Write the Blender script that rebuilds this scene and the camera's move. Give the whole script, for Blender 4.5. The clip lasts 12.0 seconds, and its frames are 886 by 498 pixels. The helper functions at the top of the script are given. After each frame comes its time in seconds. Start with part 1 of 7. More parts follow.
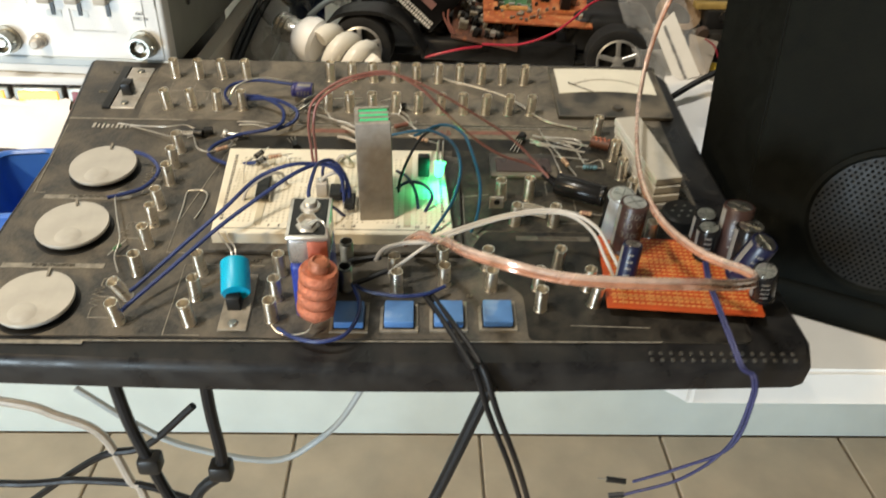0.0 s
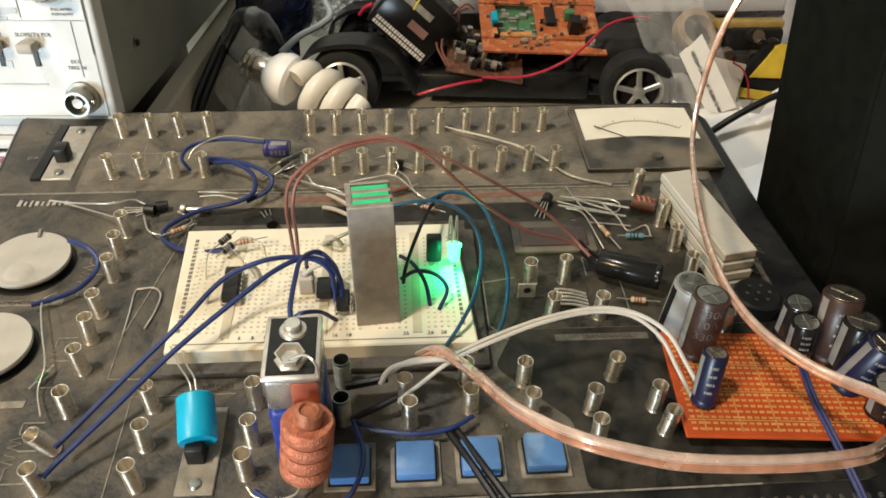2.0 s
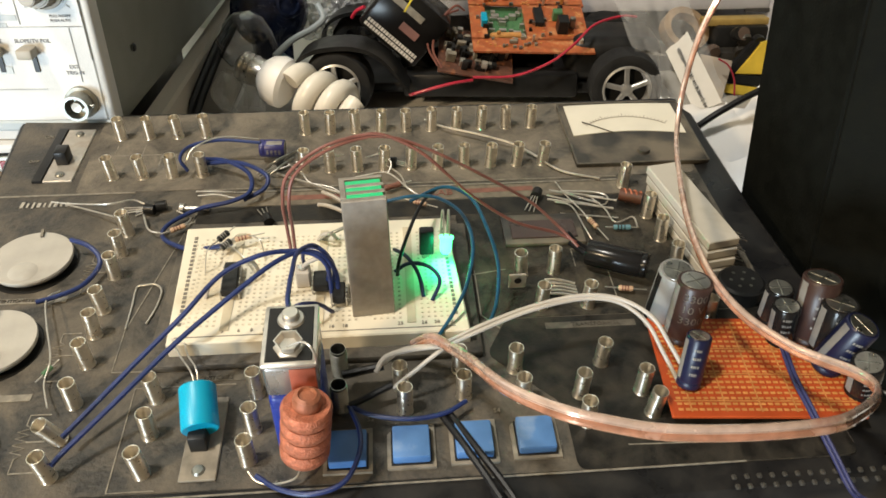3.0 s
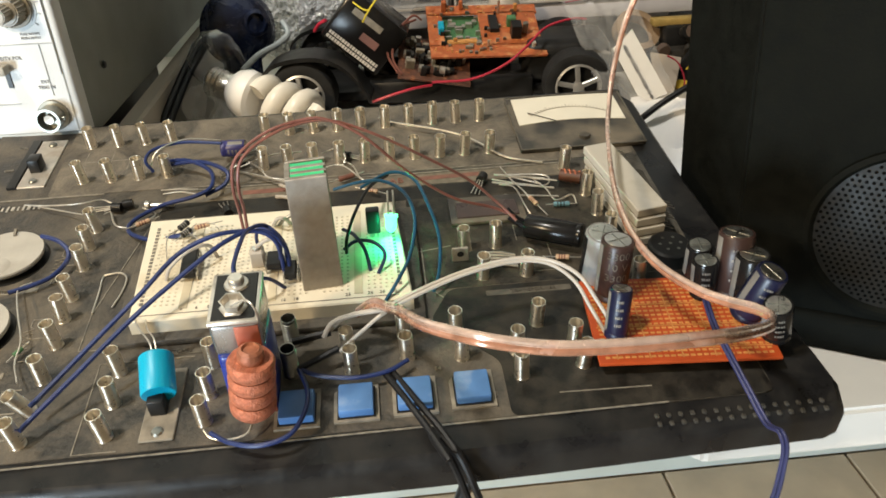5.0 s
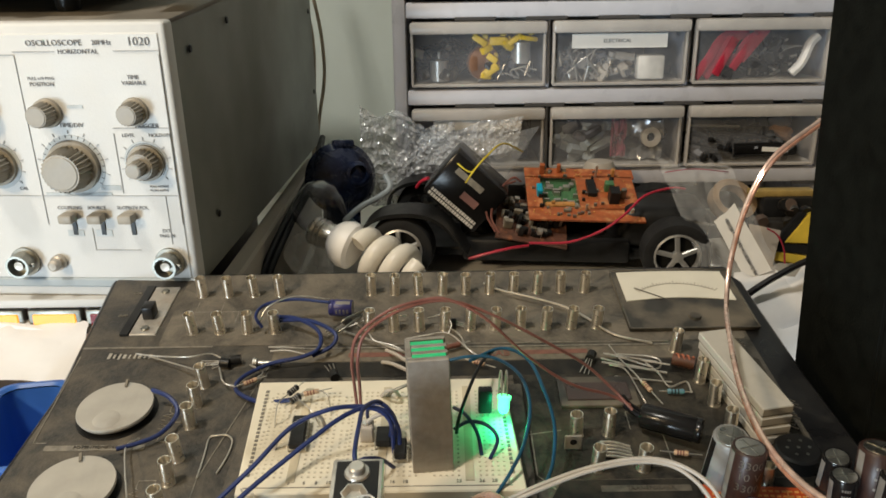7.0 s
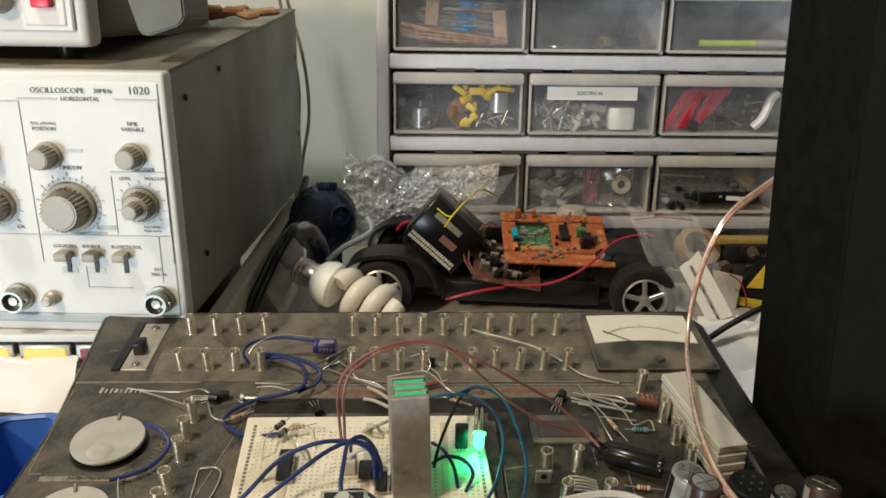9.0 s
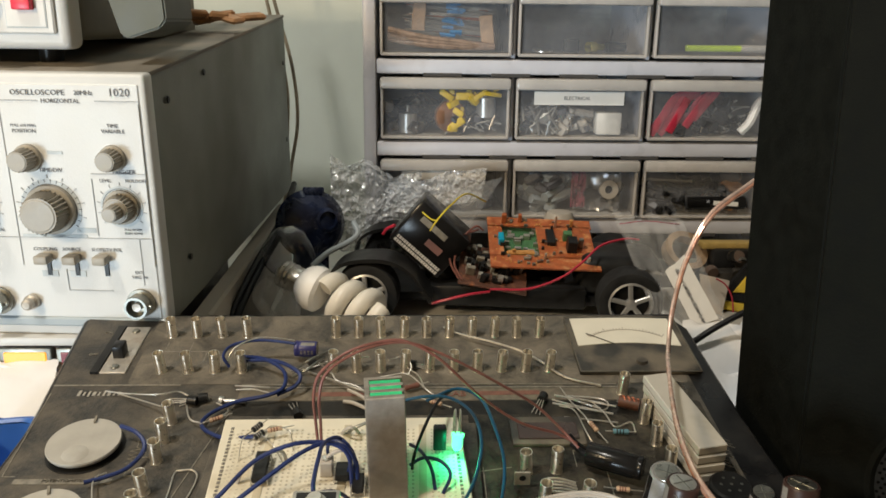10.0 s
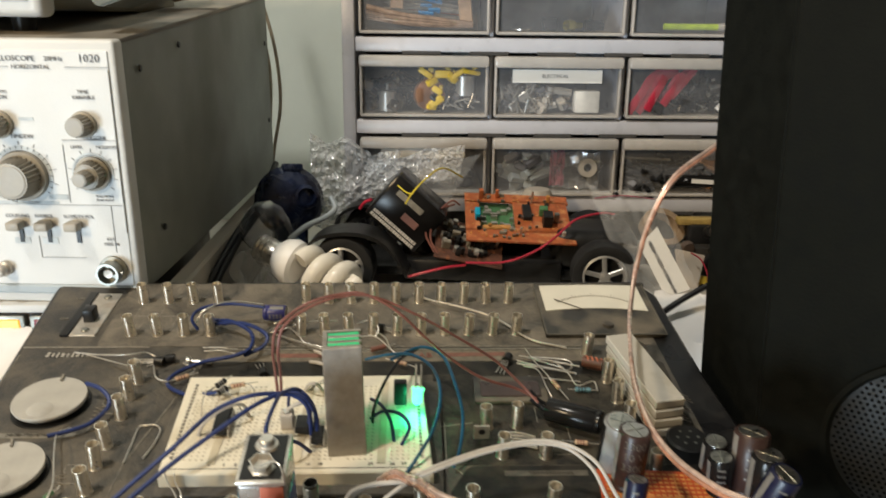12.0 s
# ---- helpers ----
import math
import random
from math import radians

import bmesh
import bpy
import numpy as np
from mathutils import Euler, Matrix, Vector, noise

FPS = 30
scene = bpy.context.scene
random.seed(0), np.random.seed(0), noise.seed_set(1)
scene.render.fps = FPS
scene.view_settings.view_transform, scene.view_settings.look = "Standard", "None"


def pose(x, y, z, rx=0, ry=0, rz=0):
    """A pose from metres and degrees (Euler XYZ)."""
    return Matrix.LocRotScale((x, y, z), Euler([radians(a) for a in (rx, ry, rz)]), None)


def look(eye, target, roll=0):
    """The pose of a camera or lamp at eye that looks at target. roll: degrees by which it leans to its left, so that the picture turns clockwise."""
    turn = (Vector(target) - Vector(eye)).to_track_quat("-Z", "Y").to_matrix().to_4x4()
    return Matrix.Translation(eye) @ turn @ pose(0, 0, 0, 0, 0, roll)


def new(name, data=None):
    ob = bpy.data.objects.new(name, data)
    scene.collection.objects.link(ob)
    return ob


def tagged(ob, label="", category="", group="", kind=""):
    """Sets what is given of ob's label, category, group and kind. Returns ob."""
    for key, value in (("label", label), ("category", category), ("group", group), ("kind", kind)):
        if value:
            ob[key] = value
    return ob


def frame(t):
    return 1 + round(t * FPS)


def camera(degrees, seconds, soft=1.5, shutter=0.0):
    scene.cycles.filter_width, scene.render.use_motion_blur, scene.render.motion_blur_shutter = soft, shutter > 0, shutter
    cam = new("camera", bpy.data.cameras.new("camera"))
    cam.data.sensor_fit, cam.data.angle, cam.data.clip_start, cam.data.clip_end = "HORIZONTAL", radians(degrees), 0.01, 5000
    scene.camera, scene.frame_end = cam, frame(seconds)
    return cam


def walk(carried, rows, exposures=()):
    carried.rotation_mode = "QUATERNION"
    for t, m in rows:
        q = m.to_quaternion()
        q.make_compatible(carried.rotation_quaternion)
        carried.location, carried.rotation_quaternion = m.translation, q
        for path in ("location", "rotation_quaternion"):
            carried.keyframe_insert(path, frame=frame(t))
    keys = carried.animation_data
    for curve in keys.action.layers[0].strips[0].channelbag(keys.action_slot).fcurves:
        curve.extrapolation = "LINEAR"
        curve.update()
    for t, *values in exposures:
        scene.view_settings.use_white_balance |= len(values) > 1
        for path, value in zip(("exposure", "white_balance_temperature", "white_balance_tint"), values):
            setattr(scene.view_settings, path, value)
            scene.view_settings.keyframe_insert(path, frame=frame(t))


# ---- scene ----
cam = camera(58.8, 12.0, soft=1.6, shutter=0.4)
PATH = [
    (0, (0.1, -0.332, 0.197), (0.164, 1.37, -0.852), 1.9),
    (0.2, (0.0991, -0.3336, 0.2044), (0.1940, 1.3755, -0.8300), 2.5),
    (0.5, (0.098, -0.3, 0.19), (0.188, 1.411, -0.843), 2.4),
    (0.7, (0.0958, -0.2565, 0.1747), (0.1859, 1.4516, -0.8618), 2.3),
    (1, (0.084, -0.24, 0.171), (0.178, 1.468, -0.866), 2.4),
    (1.5, (0.083, -0.241, 0.179), (0.17, 1.462, -0.867), 2.1),
    (2, (0.088, -0.239, 0.185), (0.2, 1.475, -0.839), 0.5),
    (2.5, (0.086, -0.242, 0.186), (0.205, 1.476, -0.83), -0.0),
    (4.5, (0.11, -0.275, 0.184), (0.229, 1.453, -0.815), -2.0),
    (5, (0.111, -0.283, 0.176), (0.235, 1.472, -0.775), -2.8),
    (5.2, (0.1009, -0.2937, 0.1821), (0.2498, 1.4676, -0.7537), -2.7),
    (5.5, (0.099, -0.303, 0.191), (0.125, 1.54, -0.584), -3.2),
    (5.7, (0.0855, -0.2998, 0.1897), (0.0858, 1.5729, -0.5125), -1.9),
    (6, (0.09, -0.285, 0.188), (0.06, 1.596, -0.491), -1.8),
    (6.5, (0.089, -0.272, 0.19), (0.07, 1.61, -0.486), -1.5),
    (7, (0.085, -0.268, 0.197), (0.083, 1.622, -0.458), -0.8),
    (9, (0.082, -0.291, 0.21), (0.143, 1.625, -0.361), 0.7),
    (9.5, (0.082, -0.29, 0.211), (0.148, 1.63, -0.347), 0.8),
    (10, (0.091, -0.291, 0.205), (0.16, 1.632, -0.341), 0.7),
    (10.5, (0.08, -0.292, 0.202), (0.16, 1.629, -0.35), 0.8),
    (11, (0.079, -0.293, 0.205), (0.156, 1.628, -0.349), 0.8),
    (11.5, (0.084, -0.293, 0.204), (0.156, 1.627, -0.349), 0.7),
    (12, (0.109, -0.301, 0.187), (0.182, 1.621, -0.362), 0.7),
]
EXPOSURES = [(0.0, 0.08), (0.5, -0.02), (1.5, 0.04), (4.5, 0.18), (5.5, 0.0), (6.0, -0.32), (6.5, -0.42), (7.0, -0.40), (9.0, -0.34), (11.5, -0.30), (12.0, -0.22)]
walk(cam, [(t, look(eye, target, roll)) for t, eye, target, roll in PATH], EXPOSURES)

# ---- light ----
world = bpy.data.worlds.new("room_dim")
scene.world = world
world.use_nodes = True
world.node_tree.nodes["Background"].inputs[0].default_value = (0.9, 0.95, 1.0, 1)
world.node_tree.nodes["Background"].inputs[1].default_value = 0.05
scene.view_settings.exposure = 0.0


def area_lamp(name, eye, target, size, watts, colour):
    lamp = bpy.data.lights.new(name, "AREA")
    lamp.shape, lamp.size, lamp.energy, lamp.color = "DISK", size, watts, colour
    ob = new(name, lamp)
    ob.matrix_world = look(eye, target)
    return ob


area_lamp("desk_lamp_light", (-0.57, -0.58, 0.53), (0.0, 0.20, 0.0), 0.10, 6.8, (1.0, 0.76, 0.47))
area_lamp("ceiling_lamp_light", (-0.62, -0.45, 1.62), (-0.05, 0.45, 0.05), 0.20, 25.0, (1.0, 0.95, 0.85))
area_lamp("window_light", (-1.25, -2.05, -0.40), (0.05, 0.5, -0.44), 0.7, 70.0, (0.72, 0.88, 1.0))

# ---- materials ----


def mat(name, base, rough=0.5, metal=0.0, spread=0.25, scale=60.0, bump=0.0, bump_scale=300.0, second=None, amount=0.0,
        patch=12.0, coat=0.0, trans=0.0, ior=1.45, alpha=1.0, blur=0.2, twist=0.0, spec=None):
    """A surface with two scales of colour variation, roughness variation and fine relief."""
    m = bpy.data.materials.new(name)
    m.use_nodes = True
    nt = m.node_tree
    b = nt.nodes["Principled BSDF"]
    b.inputs["Metallic"].default_value = metal
    b.inputs["Coat Weight"].default_value = coat
    b.inputs["Transmission Weight"].default_value = trans
    b.inputs["IOR"].default_value = ior
    b.inputs["Alpha"].default_value = alpha
    b.inputs["Specular IOR Level"].default_value = spec if spec is not None else 0.08 if max(base) < 0.004 else 0.25 if max(base) < 0.03 else 0.5
    co = nt.nodes.new("ShaderNodeTexCoord").outputs["Object"]

    def noise_node(sc, detail=5.0):
        n = nt.nodes.new("ShaderNodeTexNoise")
        n.inputs["Scale"].default_value, n.inputs["Detail"].default_value = sc, detail
        nt.links.new(co, n.inputs["Vector"])
        return n.outputs["Fac"]

    fine = noise_node(scale)
    ramp = nt.nodes.new("ShaderNodeValToRGB")
    ramp.color_ramp.elements[0].position, ramp.color_ramp.elements[1].position = 0.3, 0.7
    lo, hi = [c * (1 - spread) for c in base], [min(1.0, c * (1 + spread)) for c in base]
    ramp.color_ramp.elements[0].color, ramp.color_ramp.elements[1].color = (*lo, 1), (*hi, 1)
    nt.links.new(fine, ramp.inputs["Fac"])
    colour = ramp.outputs["Color"]
    rnode = nt.nodes.new("ShaderNodeMapRange")
    rnode.inputs["From Min"].default_value, rnode.inputs["From Max"].default_value = 0.3, 0.7
    rnode.inputs["To Min"].default_value, rnode.inputs["To Max"].default_value = rough * 0.85, min(1.0, rough * 1.15)
    nt.links.new(fine, rnode.inputs["Value"])
    roughness = rnode.outputs["Result"]
    if second:
        big = noise_node(patch, 8.0)
        big.node.inputs["Distortion"].default_value, big.node.inputs["Roughness"].default_value = twist, 0.5 + 0.18 * (twist > 0)
        sharp = nt.nodes.new("ShaderNodeMapRange")
        sharp.inputs["From Min"].default_value, sharp.inputs["From Max"].default_value = 0.74 - 0.3 * amount - blur / 2, 0.74 - 0.3 * amount + blur / 2
        nt.links.new(big, sharp.inputs["Value"])
        mix = nt.nodes.new("ShaderNodeMix")
        mix.data_type = "RGBA"
        nt.links.new(sharp.outputs["Result"], mix.inputs["Factor"])
        nt.links.new(colour, mix.inputs["A"])
        mix.inputs["B"].default_value = (*second, 1)
        colour = mix.outputs["Result"]
        rmix = nt.nodes.new("ShaderNodeMix")
        nt.links.new(sharp.outputs["Result"], rmix.inputs["Factor"])
        nt.links.new(roughness, rmix.inputs["A"])
        rmix.inputs["B"].default_value = 0.85
        roughness = rmix.outputs["Result"]
    nt.links.new(colour, b.inputs["Base Color"])
    nt.links.new(roughness, b.inputs["Roughness"])
    if bump:
        bn = nt.nodes.new("ShaderNodeBump")
        bn.inputs["Strength"].default_value, bn.inputs["Distance"].default_value = bump, 0.001
        nt.links.new(noise_node(bump_scale), bn.inputs["Height"])
        nt.links.new(bn.outputs["Normal"], b.inputs["Normal"])
    return m


def glow(name, colour, strength, base=(0.5, 0.5, 0.5)):
    m = mat(name, base, 0.3)
    b = m.node_tree.nodes["Principled BSDF"]
    b.inputs["Emission Color"].default_value = (*colour, 1)
    b.inputs["Emission Strength"].default_value = strength
    return m


DUST = (0.15, 0.128, 0.098)
M_PANEL = mat("dusty_black_plastic", (0.030, 0.028, 0.0245), 0.5, spread=0.5, scale=420, bump=0.45, bump_scale=600, second=(0.142, 0.122, 0.094), amount=0.60, patch=38, blur=0.32, twist=0.6)
M_RIM = mat("black_plastic_rim", (0.011, 0.011, 0.012), 0.30, spread=0.2, scale=60, bump=0.05, bump_scale=1200, second=(0.032, 0.030, 0.026), amount=0.22, patch=60, blur=0.5, twist=0.3)
M_PANELTOP = mat("thickly_dusted_black_plastic", (0.040, 0.036, 0.030), 0.55, spread=0.6, scale=420, bump=0.45, bump_scale=600, second=(0.185, 0.160, 0.125), amount=0.80, patch=44, blur=0.36, twist=0.7)
M_PANELR = mat("less_dusty_dimmed_plastic", (0.019, 0.0175, 0.0145), 0.48, spread=0.5, scale=420, bump=0.4, bump_scale=600, second=(0.100, 0.085, 0.063), amount=0.42, patch=48, blur=0.34, twist=0.6)
M_DIMINK = mat("worn_panel_print", (0.085, 0.077, 0.062), 0.7, spread=0.35, scale=300)
M_VENT = mat("dark_grey_vent", (0.034, 0.031, 0.026), 0.7, spread=0.3, scale=300)
M_BRAND = mat("light_brand_print", (0.34, 0.32, 0.28), 0.6, spread=0.2, scale=300)
M_PANEL2 = mat("darker_black_plastic", (0.011, 0.0105, 0.0095), 0.4, spread=0.4, scale=140, bump=0.15, bump_scale=900, second=(0.055, 0.048, 0.037), amount=0.34, patch=70, blur=0.45, twist=0.4)
M_INK = mat("faded_panel_print", (0.19, 0.175, 0.145), 0.7, spread=0.35, scale=300)
M_REDINK = mat("faded_red_print", (0.17, 0.075, 0.055), 0.7, spread=0.3, scale=200, second=DUST, amount=0.4)
M_STEEL = mat("spring_steel", (0.92, 0.86, 0.75), 0.30, 1.0, spread=0.05, scale=500)
M_STEEL.node_tree.nodes["Principled BSDF"].inputs["Anisotropic"].default_value = 0.85
M_STEEL.node_tree.nodes["Principled BSDF"].inputs["Anisotropic Rotation"].default_value = 0.25
M_CHROME = mat("tinned_wire", (0.56, 0.53, 0.48), 0.36, 0.85, spread=0.1, scale=300)
M_DARKSTEEL = mat("dull_steel", (0.30, 0.30, 0.27), 0.42, 1.0, spread=0.2, scale=300)
M_KNOB = mat("grey_knob_plastic", (0.37, 0.355, 0.32), 0.5, spread=0.1, scale=80, bump=0.1, second=(0.24, 0.22, 0.19), amount=0.2, patch=30)
M_BREAD = mat("cream_breadboard", (0.68, 0.63, 0.51), 0.5, spread=0.06, scale=60, second=(0.42, 0.36, 0.25), amount=0.3, patch=30)
M_HOLE = mat("contact_hole", (0.52, 0.47, 0.37), 0.8)
M_PRINT = mat("breadboard_print", (0.17, 0.155, 0.13), 0.7, spread=0.3, scale=300)
M_ALU = mat("brushed_aluminium", (0.50, 0.47, 0.42), 0.42, 0.75, spread=0.10, scale=250, bump=0.06, bump_scale=700, second=(0.36, 0.32, 0.27), amount=0.5, patch=90, blur=0.4)
M_SINK = mat("dull_anodised_aluminium", (0.36, 0.33, 0.29), 0.46, 0.75, spread=0.12, scale=250, bump=0.08, bump_scale=700, second=(0.24, 0.21, 0.18), amount=0.5, patch=110, blur=0.4)
M_BLUEBTN = mat("blue_rubber_button", (0.07, 0.175, 0.40), 0.5, spread=0.12, scale=120, second=(0.25, 0.32, 0.42), amount=0.2, patch=60)
M_BEZEL = mat("dusty_bezel", (0.20, 0.18, 0.145), 0.7, spread=0.3, scale=200)
M_BLUEW = mat("blue_wire_insulation", (0.011, 0.023, 0.100), 0.42, spread=0.2, scale=100)
M_NAVYW = mat("navy_wire_insulation", (0.009, 0.017, 0.075), 0.4, spread=0.2, scale=100)
M_TEALW = mat("teal_wire_insulation", (0.006, 0.06, 0.12), 0.38, spread=0.2, scale=100)
M_BLACKW = mat("black_wire_insulation", (0.010, 0.010, 0.011), 0.42, spread=0.2, scale=100)
M_WHITEW = mat("white_wire_insulation", (0.40, 0.365, 0.32), 0.45, spread=0.1, scale=100)
M_BROWNW = mat("red_brown_wire_insulation", (0.17, 0.065, 0.05), 0.42, spread=0.2, scale=100)
M_REDW = mat("red_wire_insulation", (0.42, 0.022, 0.048), 0.35, spread=0.1, scale=100)
M_PURPLEW = mat("purple_blue_wire_insulation", (0.022, 0.025, 0.085), 0.45, spread=0.2, scale=100)
M_YELLOWW = mat("yellow_wire_insulation", (0.62, 0.48, 0.03), 0.4, spread=0.1, scale=100)
M_PINKW = mat("clear_copper_speaker_cable", (0.40, 0.19, 0.12), 0.2, 0.35, spread=0.3, scale=160, coat=1.0, second=(0.50, 0.33, 0.26), amount=0.35, patch=90)
M_TINW = mat("clear_tinned_speaker_cable", (0.50, 0.36, 0.29), 0.2, 0.35, spread=0.25, scale=160, coat=1.0, second=(0.36, 0.19, 0.14), amount=0.4, patch=90)
M_COPPER = mat("copper_winding", (0.44, 0.15, 0.085), 0.42, 0.35, spread=0.3, scale=500, bump=0.7, bump_scale=1400, second=(0.30, 0.085, 0.045), amount=0.35, patch=260)
M_CYAN = mat("cyan_sleeve", (0.0, 0.30, 0.47), 0.38, spread=0.06, scale=80)
M_BATBLUE = mat("blue_battery_sleeve", (0.015, 0.035, 0.24), 0.3, spread=0.15, scale=100)
M_BATSILVER = mat("silver_battery_sleeve", (0.40, 0.40, 0.41), 0.28, 0.85, spread=0.1, scale=100)
M_BLACKPL = mat("black_plastic", (0.014, 0.014, 0.014), 0.35, spread=0.3, scale=90)
M_PERF = mat("orange_perfboard", (0.38, 0.058, 0.012), 0.42, spread=0.15, scale=70)
M_PAD = mat("copper_pad", (0.56, 0.27, 0.085), 0.4, 0.2, spread=0.2, scale=300)
M_CAPBLACK = mat("black_capacitor_sleeve", (0.009, 0.0085, 0.0085), 0.2, spread=0.2, scale=60)
M_CAPBROWN = mat("brown_capacitor_sleeve", (0.032, 0.016, 0.013), 0.38, spread=0.2, scale=60)
M_CAPBLUE = mat("dark_blue_capacitor_sleeve", (0.006, 0.008, 0.030), 0.35, spread=0.2, scale=60)
M_CAPPURPLE = mat("purple_blue_capacitor_sleeve", (0.022, 0.022, 0.11), 0.35, spread=0.2, scale=60)
M_CAPTOP = mat("aluminium_can_top", (0.62, 0.60, 0.56), 0.3, 1.0, spread=0.15, scale=300)
M_CAPSTRIPE = mat("grey_capacitor_print", (0.17, 0.16, 0.145), 0.5)
M_DISPLAY = mat("beige_display_block", (0.43, 0.405, 0.355), 0.55, spread=0.06, scale=50, second=(0.33, 0.30, 0.24), amount=0.3, patch=40)
M_METERFACE = mat("meter_scale_paper", (0.68, 0.64, 0.54), 0.6, spread=0.05, scale=60)
M_SMOKED = mat("smoked_plastic", (0.030, 0.027, 0.023), 0.35, spread=0.3, scale=100, second=DUST, amount=0.68, patch=40)
M_WHITE = mat("white_laminate", (0.72, 0.70, 0.66), 0.45, spread=0.05, scale=20, second=(0.5, 0.46, 0.4), amount=0.2, patch=6)
M_WALL = mat("pale_green_wall_paint", (0.68, 0.74, 0.70), 0.7, spread=0.05, scale=12, bump=0.2, bump_scale=90)
M_ROOM = mat("beige_room_paint", (0.36, 0.33, 0.28), 0.8, spread=0.05, scale=5)
M_ROOMWALL = mat("warm_bounce_tan", (0.46, 0.35, 0.22), 0.8, spread=0.05, scale=5)
M_FLOOR = mat("tan_floor_tile", (0.58, 0.47, 0.35), 0.45, spread=0.15, scale=10)
M_GROUT = mat("floor_grout", (0.46, 0.39, 0.31), 0.8)
M_SCOPE = mat("white_instrument_paint", (0.57, 0.57, 0.555), 0.45, spread=0.03, scale=40, bump=0.1, bump_scale=800)
M_SCOPESIDE = mat("grey_instrument_case", (0.21, 0.222, 0.20), 0.42, spread=0.10, scale=45, bump=0.25, bump_scale=700, second=(0.15, 0.155, 0.135), amount=0.35, patch=9, blur=0.5)
M_SCOPETOP = mat("dusty_case_top", (0.16, 0.145, 0.12), 0.6, spread=0.2, scale=30, second=(0.36, 0.31, 0.25), amount=0.5, patch=10)
M_GREYBLUE = mat("grey_blue_trim", (0.32, 0.36, 0.38), 0.5, spread=0.08, scale=40)
M_KNOBS = mat("beige_grey_instrument_knob", (0.31, 0.285, 0.24), 0.45, spread=0.08, scale=120)
M_PANELINK = mat("grey_instrument_print", (0.13, 0.135, 0.145), 0.6)
M_RULE = mat("pale_grey_print", (0.36, 0.365, 0.37), 0.6)
M_STRIP = mat("dusty_tan_strip", (0.15, 0.128, 0.095), 0.7, spread=0.35, scale=260, second=(0.09, 0.08, 0.065), amount=0.4, patch=60, blur=0.4, twist=0.6)
M_BLUEWASH = mat("pale_blue_panel_print", (0.44, 0.48, 0.50), 0.6)
M_SPEAKER = mat("black_speaker_vinyl", (0.0050, 0.0054, 0.0043), 0.7, spread=0.3, scale=120, bump=0.2, bump_scale=700, second=(0.0090, 0.0092, 0.0076), amount=0.3, patch=9, blur=0.3, spec=0.06)
M_GRILLE = mat("black_perforated_grille", (0.008, 0.0072, 0.0055), 0.5, spread=0.3, scale=200)
M_CABINET = mat("grey_cabinet_plastic", (0.52, 0.52, 0.56), 0.3, spread=0.06, scale=40, second=(0.22, 0.21, 0.2), amount=0.2, patch=12)
# Blue-grey tint also paints the bluish reflection on the clear drawer fronts.
M_DRAWER = mat("smoky_drawer_with_haze", (0.60, 0.62, 0.67), 0.10, spread=0.2, scale=30, alpha=0.10)
M_DRAWERLIP = mat("smoky_drawer_lip", (0.50, 0.47, 0.44), 0.25, spread=0.1, scale=40, alpha=0.85)
M_DARKIN = mat("dark_drawer_well", (0.44, 0.42, 0.38), 0.8)
M_SLOT = mat("dark_slot", (0.05, 0.047, 0.045), 0.8)
M_LABEL = mat("white_paper_label", (0.80, 0.79, 0.76), 0.6, spread=0.03)
M_TYRE = mat("black_rubber_tyre", (0.016, 0.016, 0.016), 0.7, spread=0.3, scale=90, bump=0.4, bump_scale=400)
M_RIMSILVER = mat("silver_wheel_plastic", (0.45, 0.44, 0.42), 0.35, 0.6, spread=0.1, scale=90)
M_ORANGEPCB = mat("orange_circuit_board", (0.36, 0.095, 0.03), 0.42, spread=0.25, scale=160, second=(0.55, 0.26, 0.11), amount=0.42, patch=140)
M_GREENPCB = mat("green_circuit_board", (0.06, 0.16, 0.07), 0.45, spread=0.3, scale=200)
M_CFL = mat("white_lamp_glass", (0.74, 0.70, 0.62), 0.3, spread=0.04, scale=40)
M_CFLBASE = mat("white_lamp_plastic", (0.80, 0.79, 0.77), 0.4, spread=0.04, scale=40)
M_BAG = mat("clear_plastic_film", (0.85, 0.85, 0.84), 0.12, spread=0.03, scale=40, alpha=0.17, bump=0.6, bump_scale=60)
M_GLASS = mat("clear_bulb_glass", (0.95, 0.97, 1.0), 0.03, trans=1.0, spread=0.0)
M_DARKBLUE = mat("dark_blue_tint", (0.012, 0.018, 0.045), 0.14, spread=0.6, scale=90, bump=0.9, bump_scale=90, second=(0.05, 0.065, 0.11), amount=0.3, patch=60, blur=0.3, twist=1.0)
M_BINBLUE = mat("blue_bin_plastic", (0.035, 0.13, 0.46), 0.35, spread=0.1, scale=40)
M_PAPER = mat("white_crumpled_paper", (0.72, 0.71, 0.70), 0.7, spread=0.04, scale=30, bump=0.5, bump_scale=40)
M_YELLOW = mat("yellow_plastic", (0.62, 0.44, 0.05), 0.45, spread=0.15, scale=90)
M_BEIGEW = mat("beige_cable_sheath", (0.30, 0.25, 0.18), 0.5)
M_BRASSY = mat("dull_gold_plastic", (0.36, 0.25, 0.08), 0.45, spread=0.2, scale=120)
M_TANPAPER = mat("tan_white_paper", (0.50, 0.43, 0.35), 0.7, spread=0.08, scale=40)
M_STAND = mat("black_stand_tube", (0.012, 0.013, 0.015), 0.35, spread=0.2, scale=60)
M_BROWN = mat("brown_equipment_case", (0.10, 0.07, 0.055), 0.45, spread=0.2, scale=60)
M_AMBER = glow("lit_amber_window", (1.0, 0.40, 0.03), 1.5, (0.35, 0.16, 0.03))
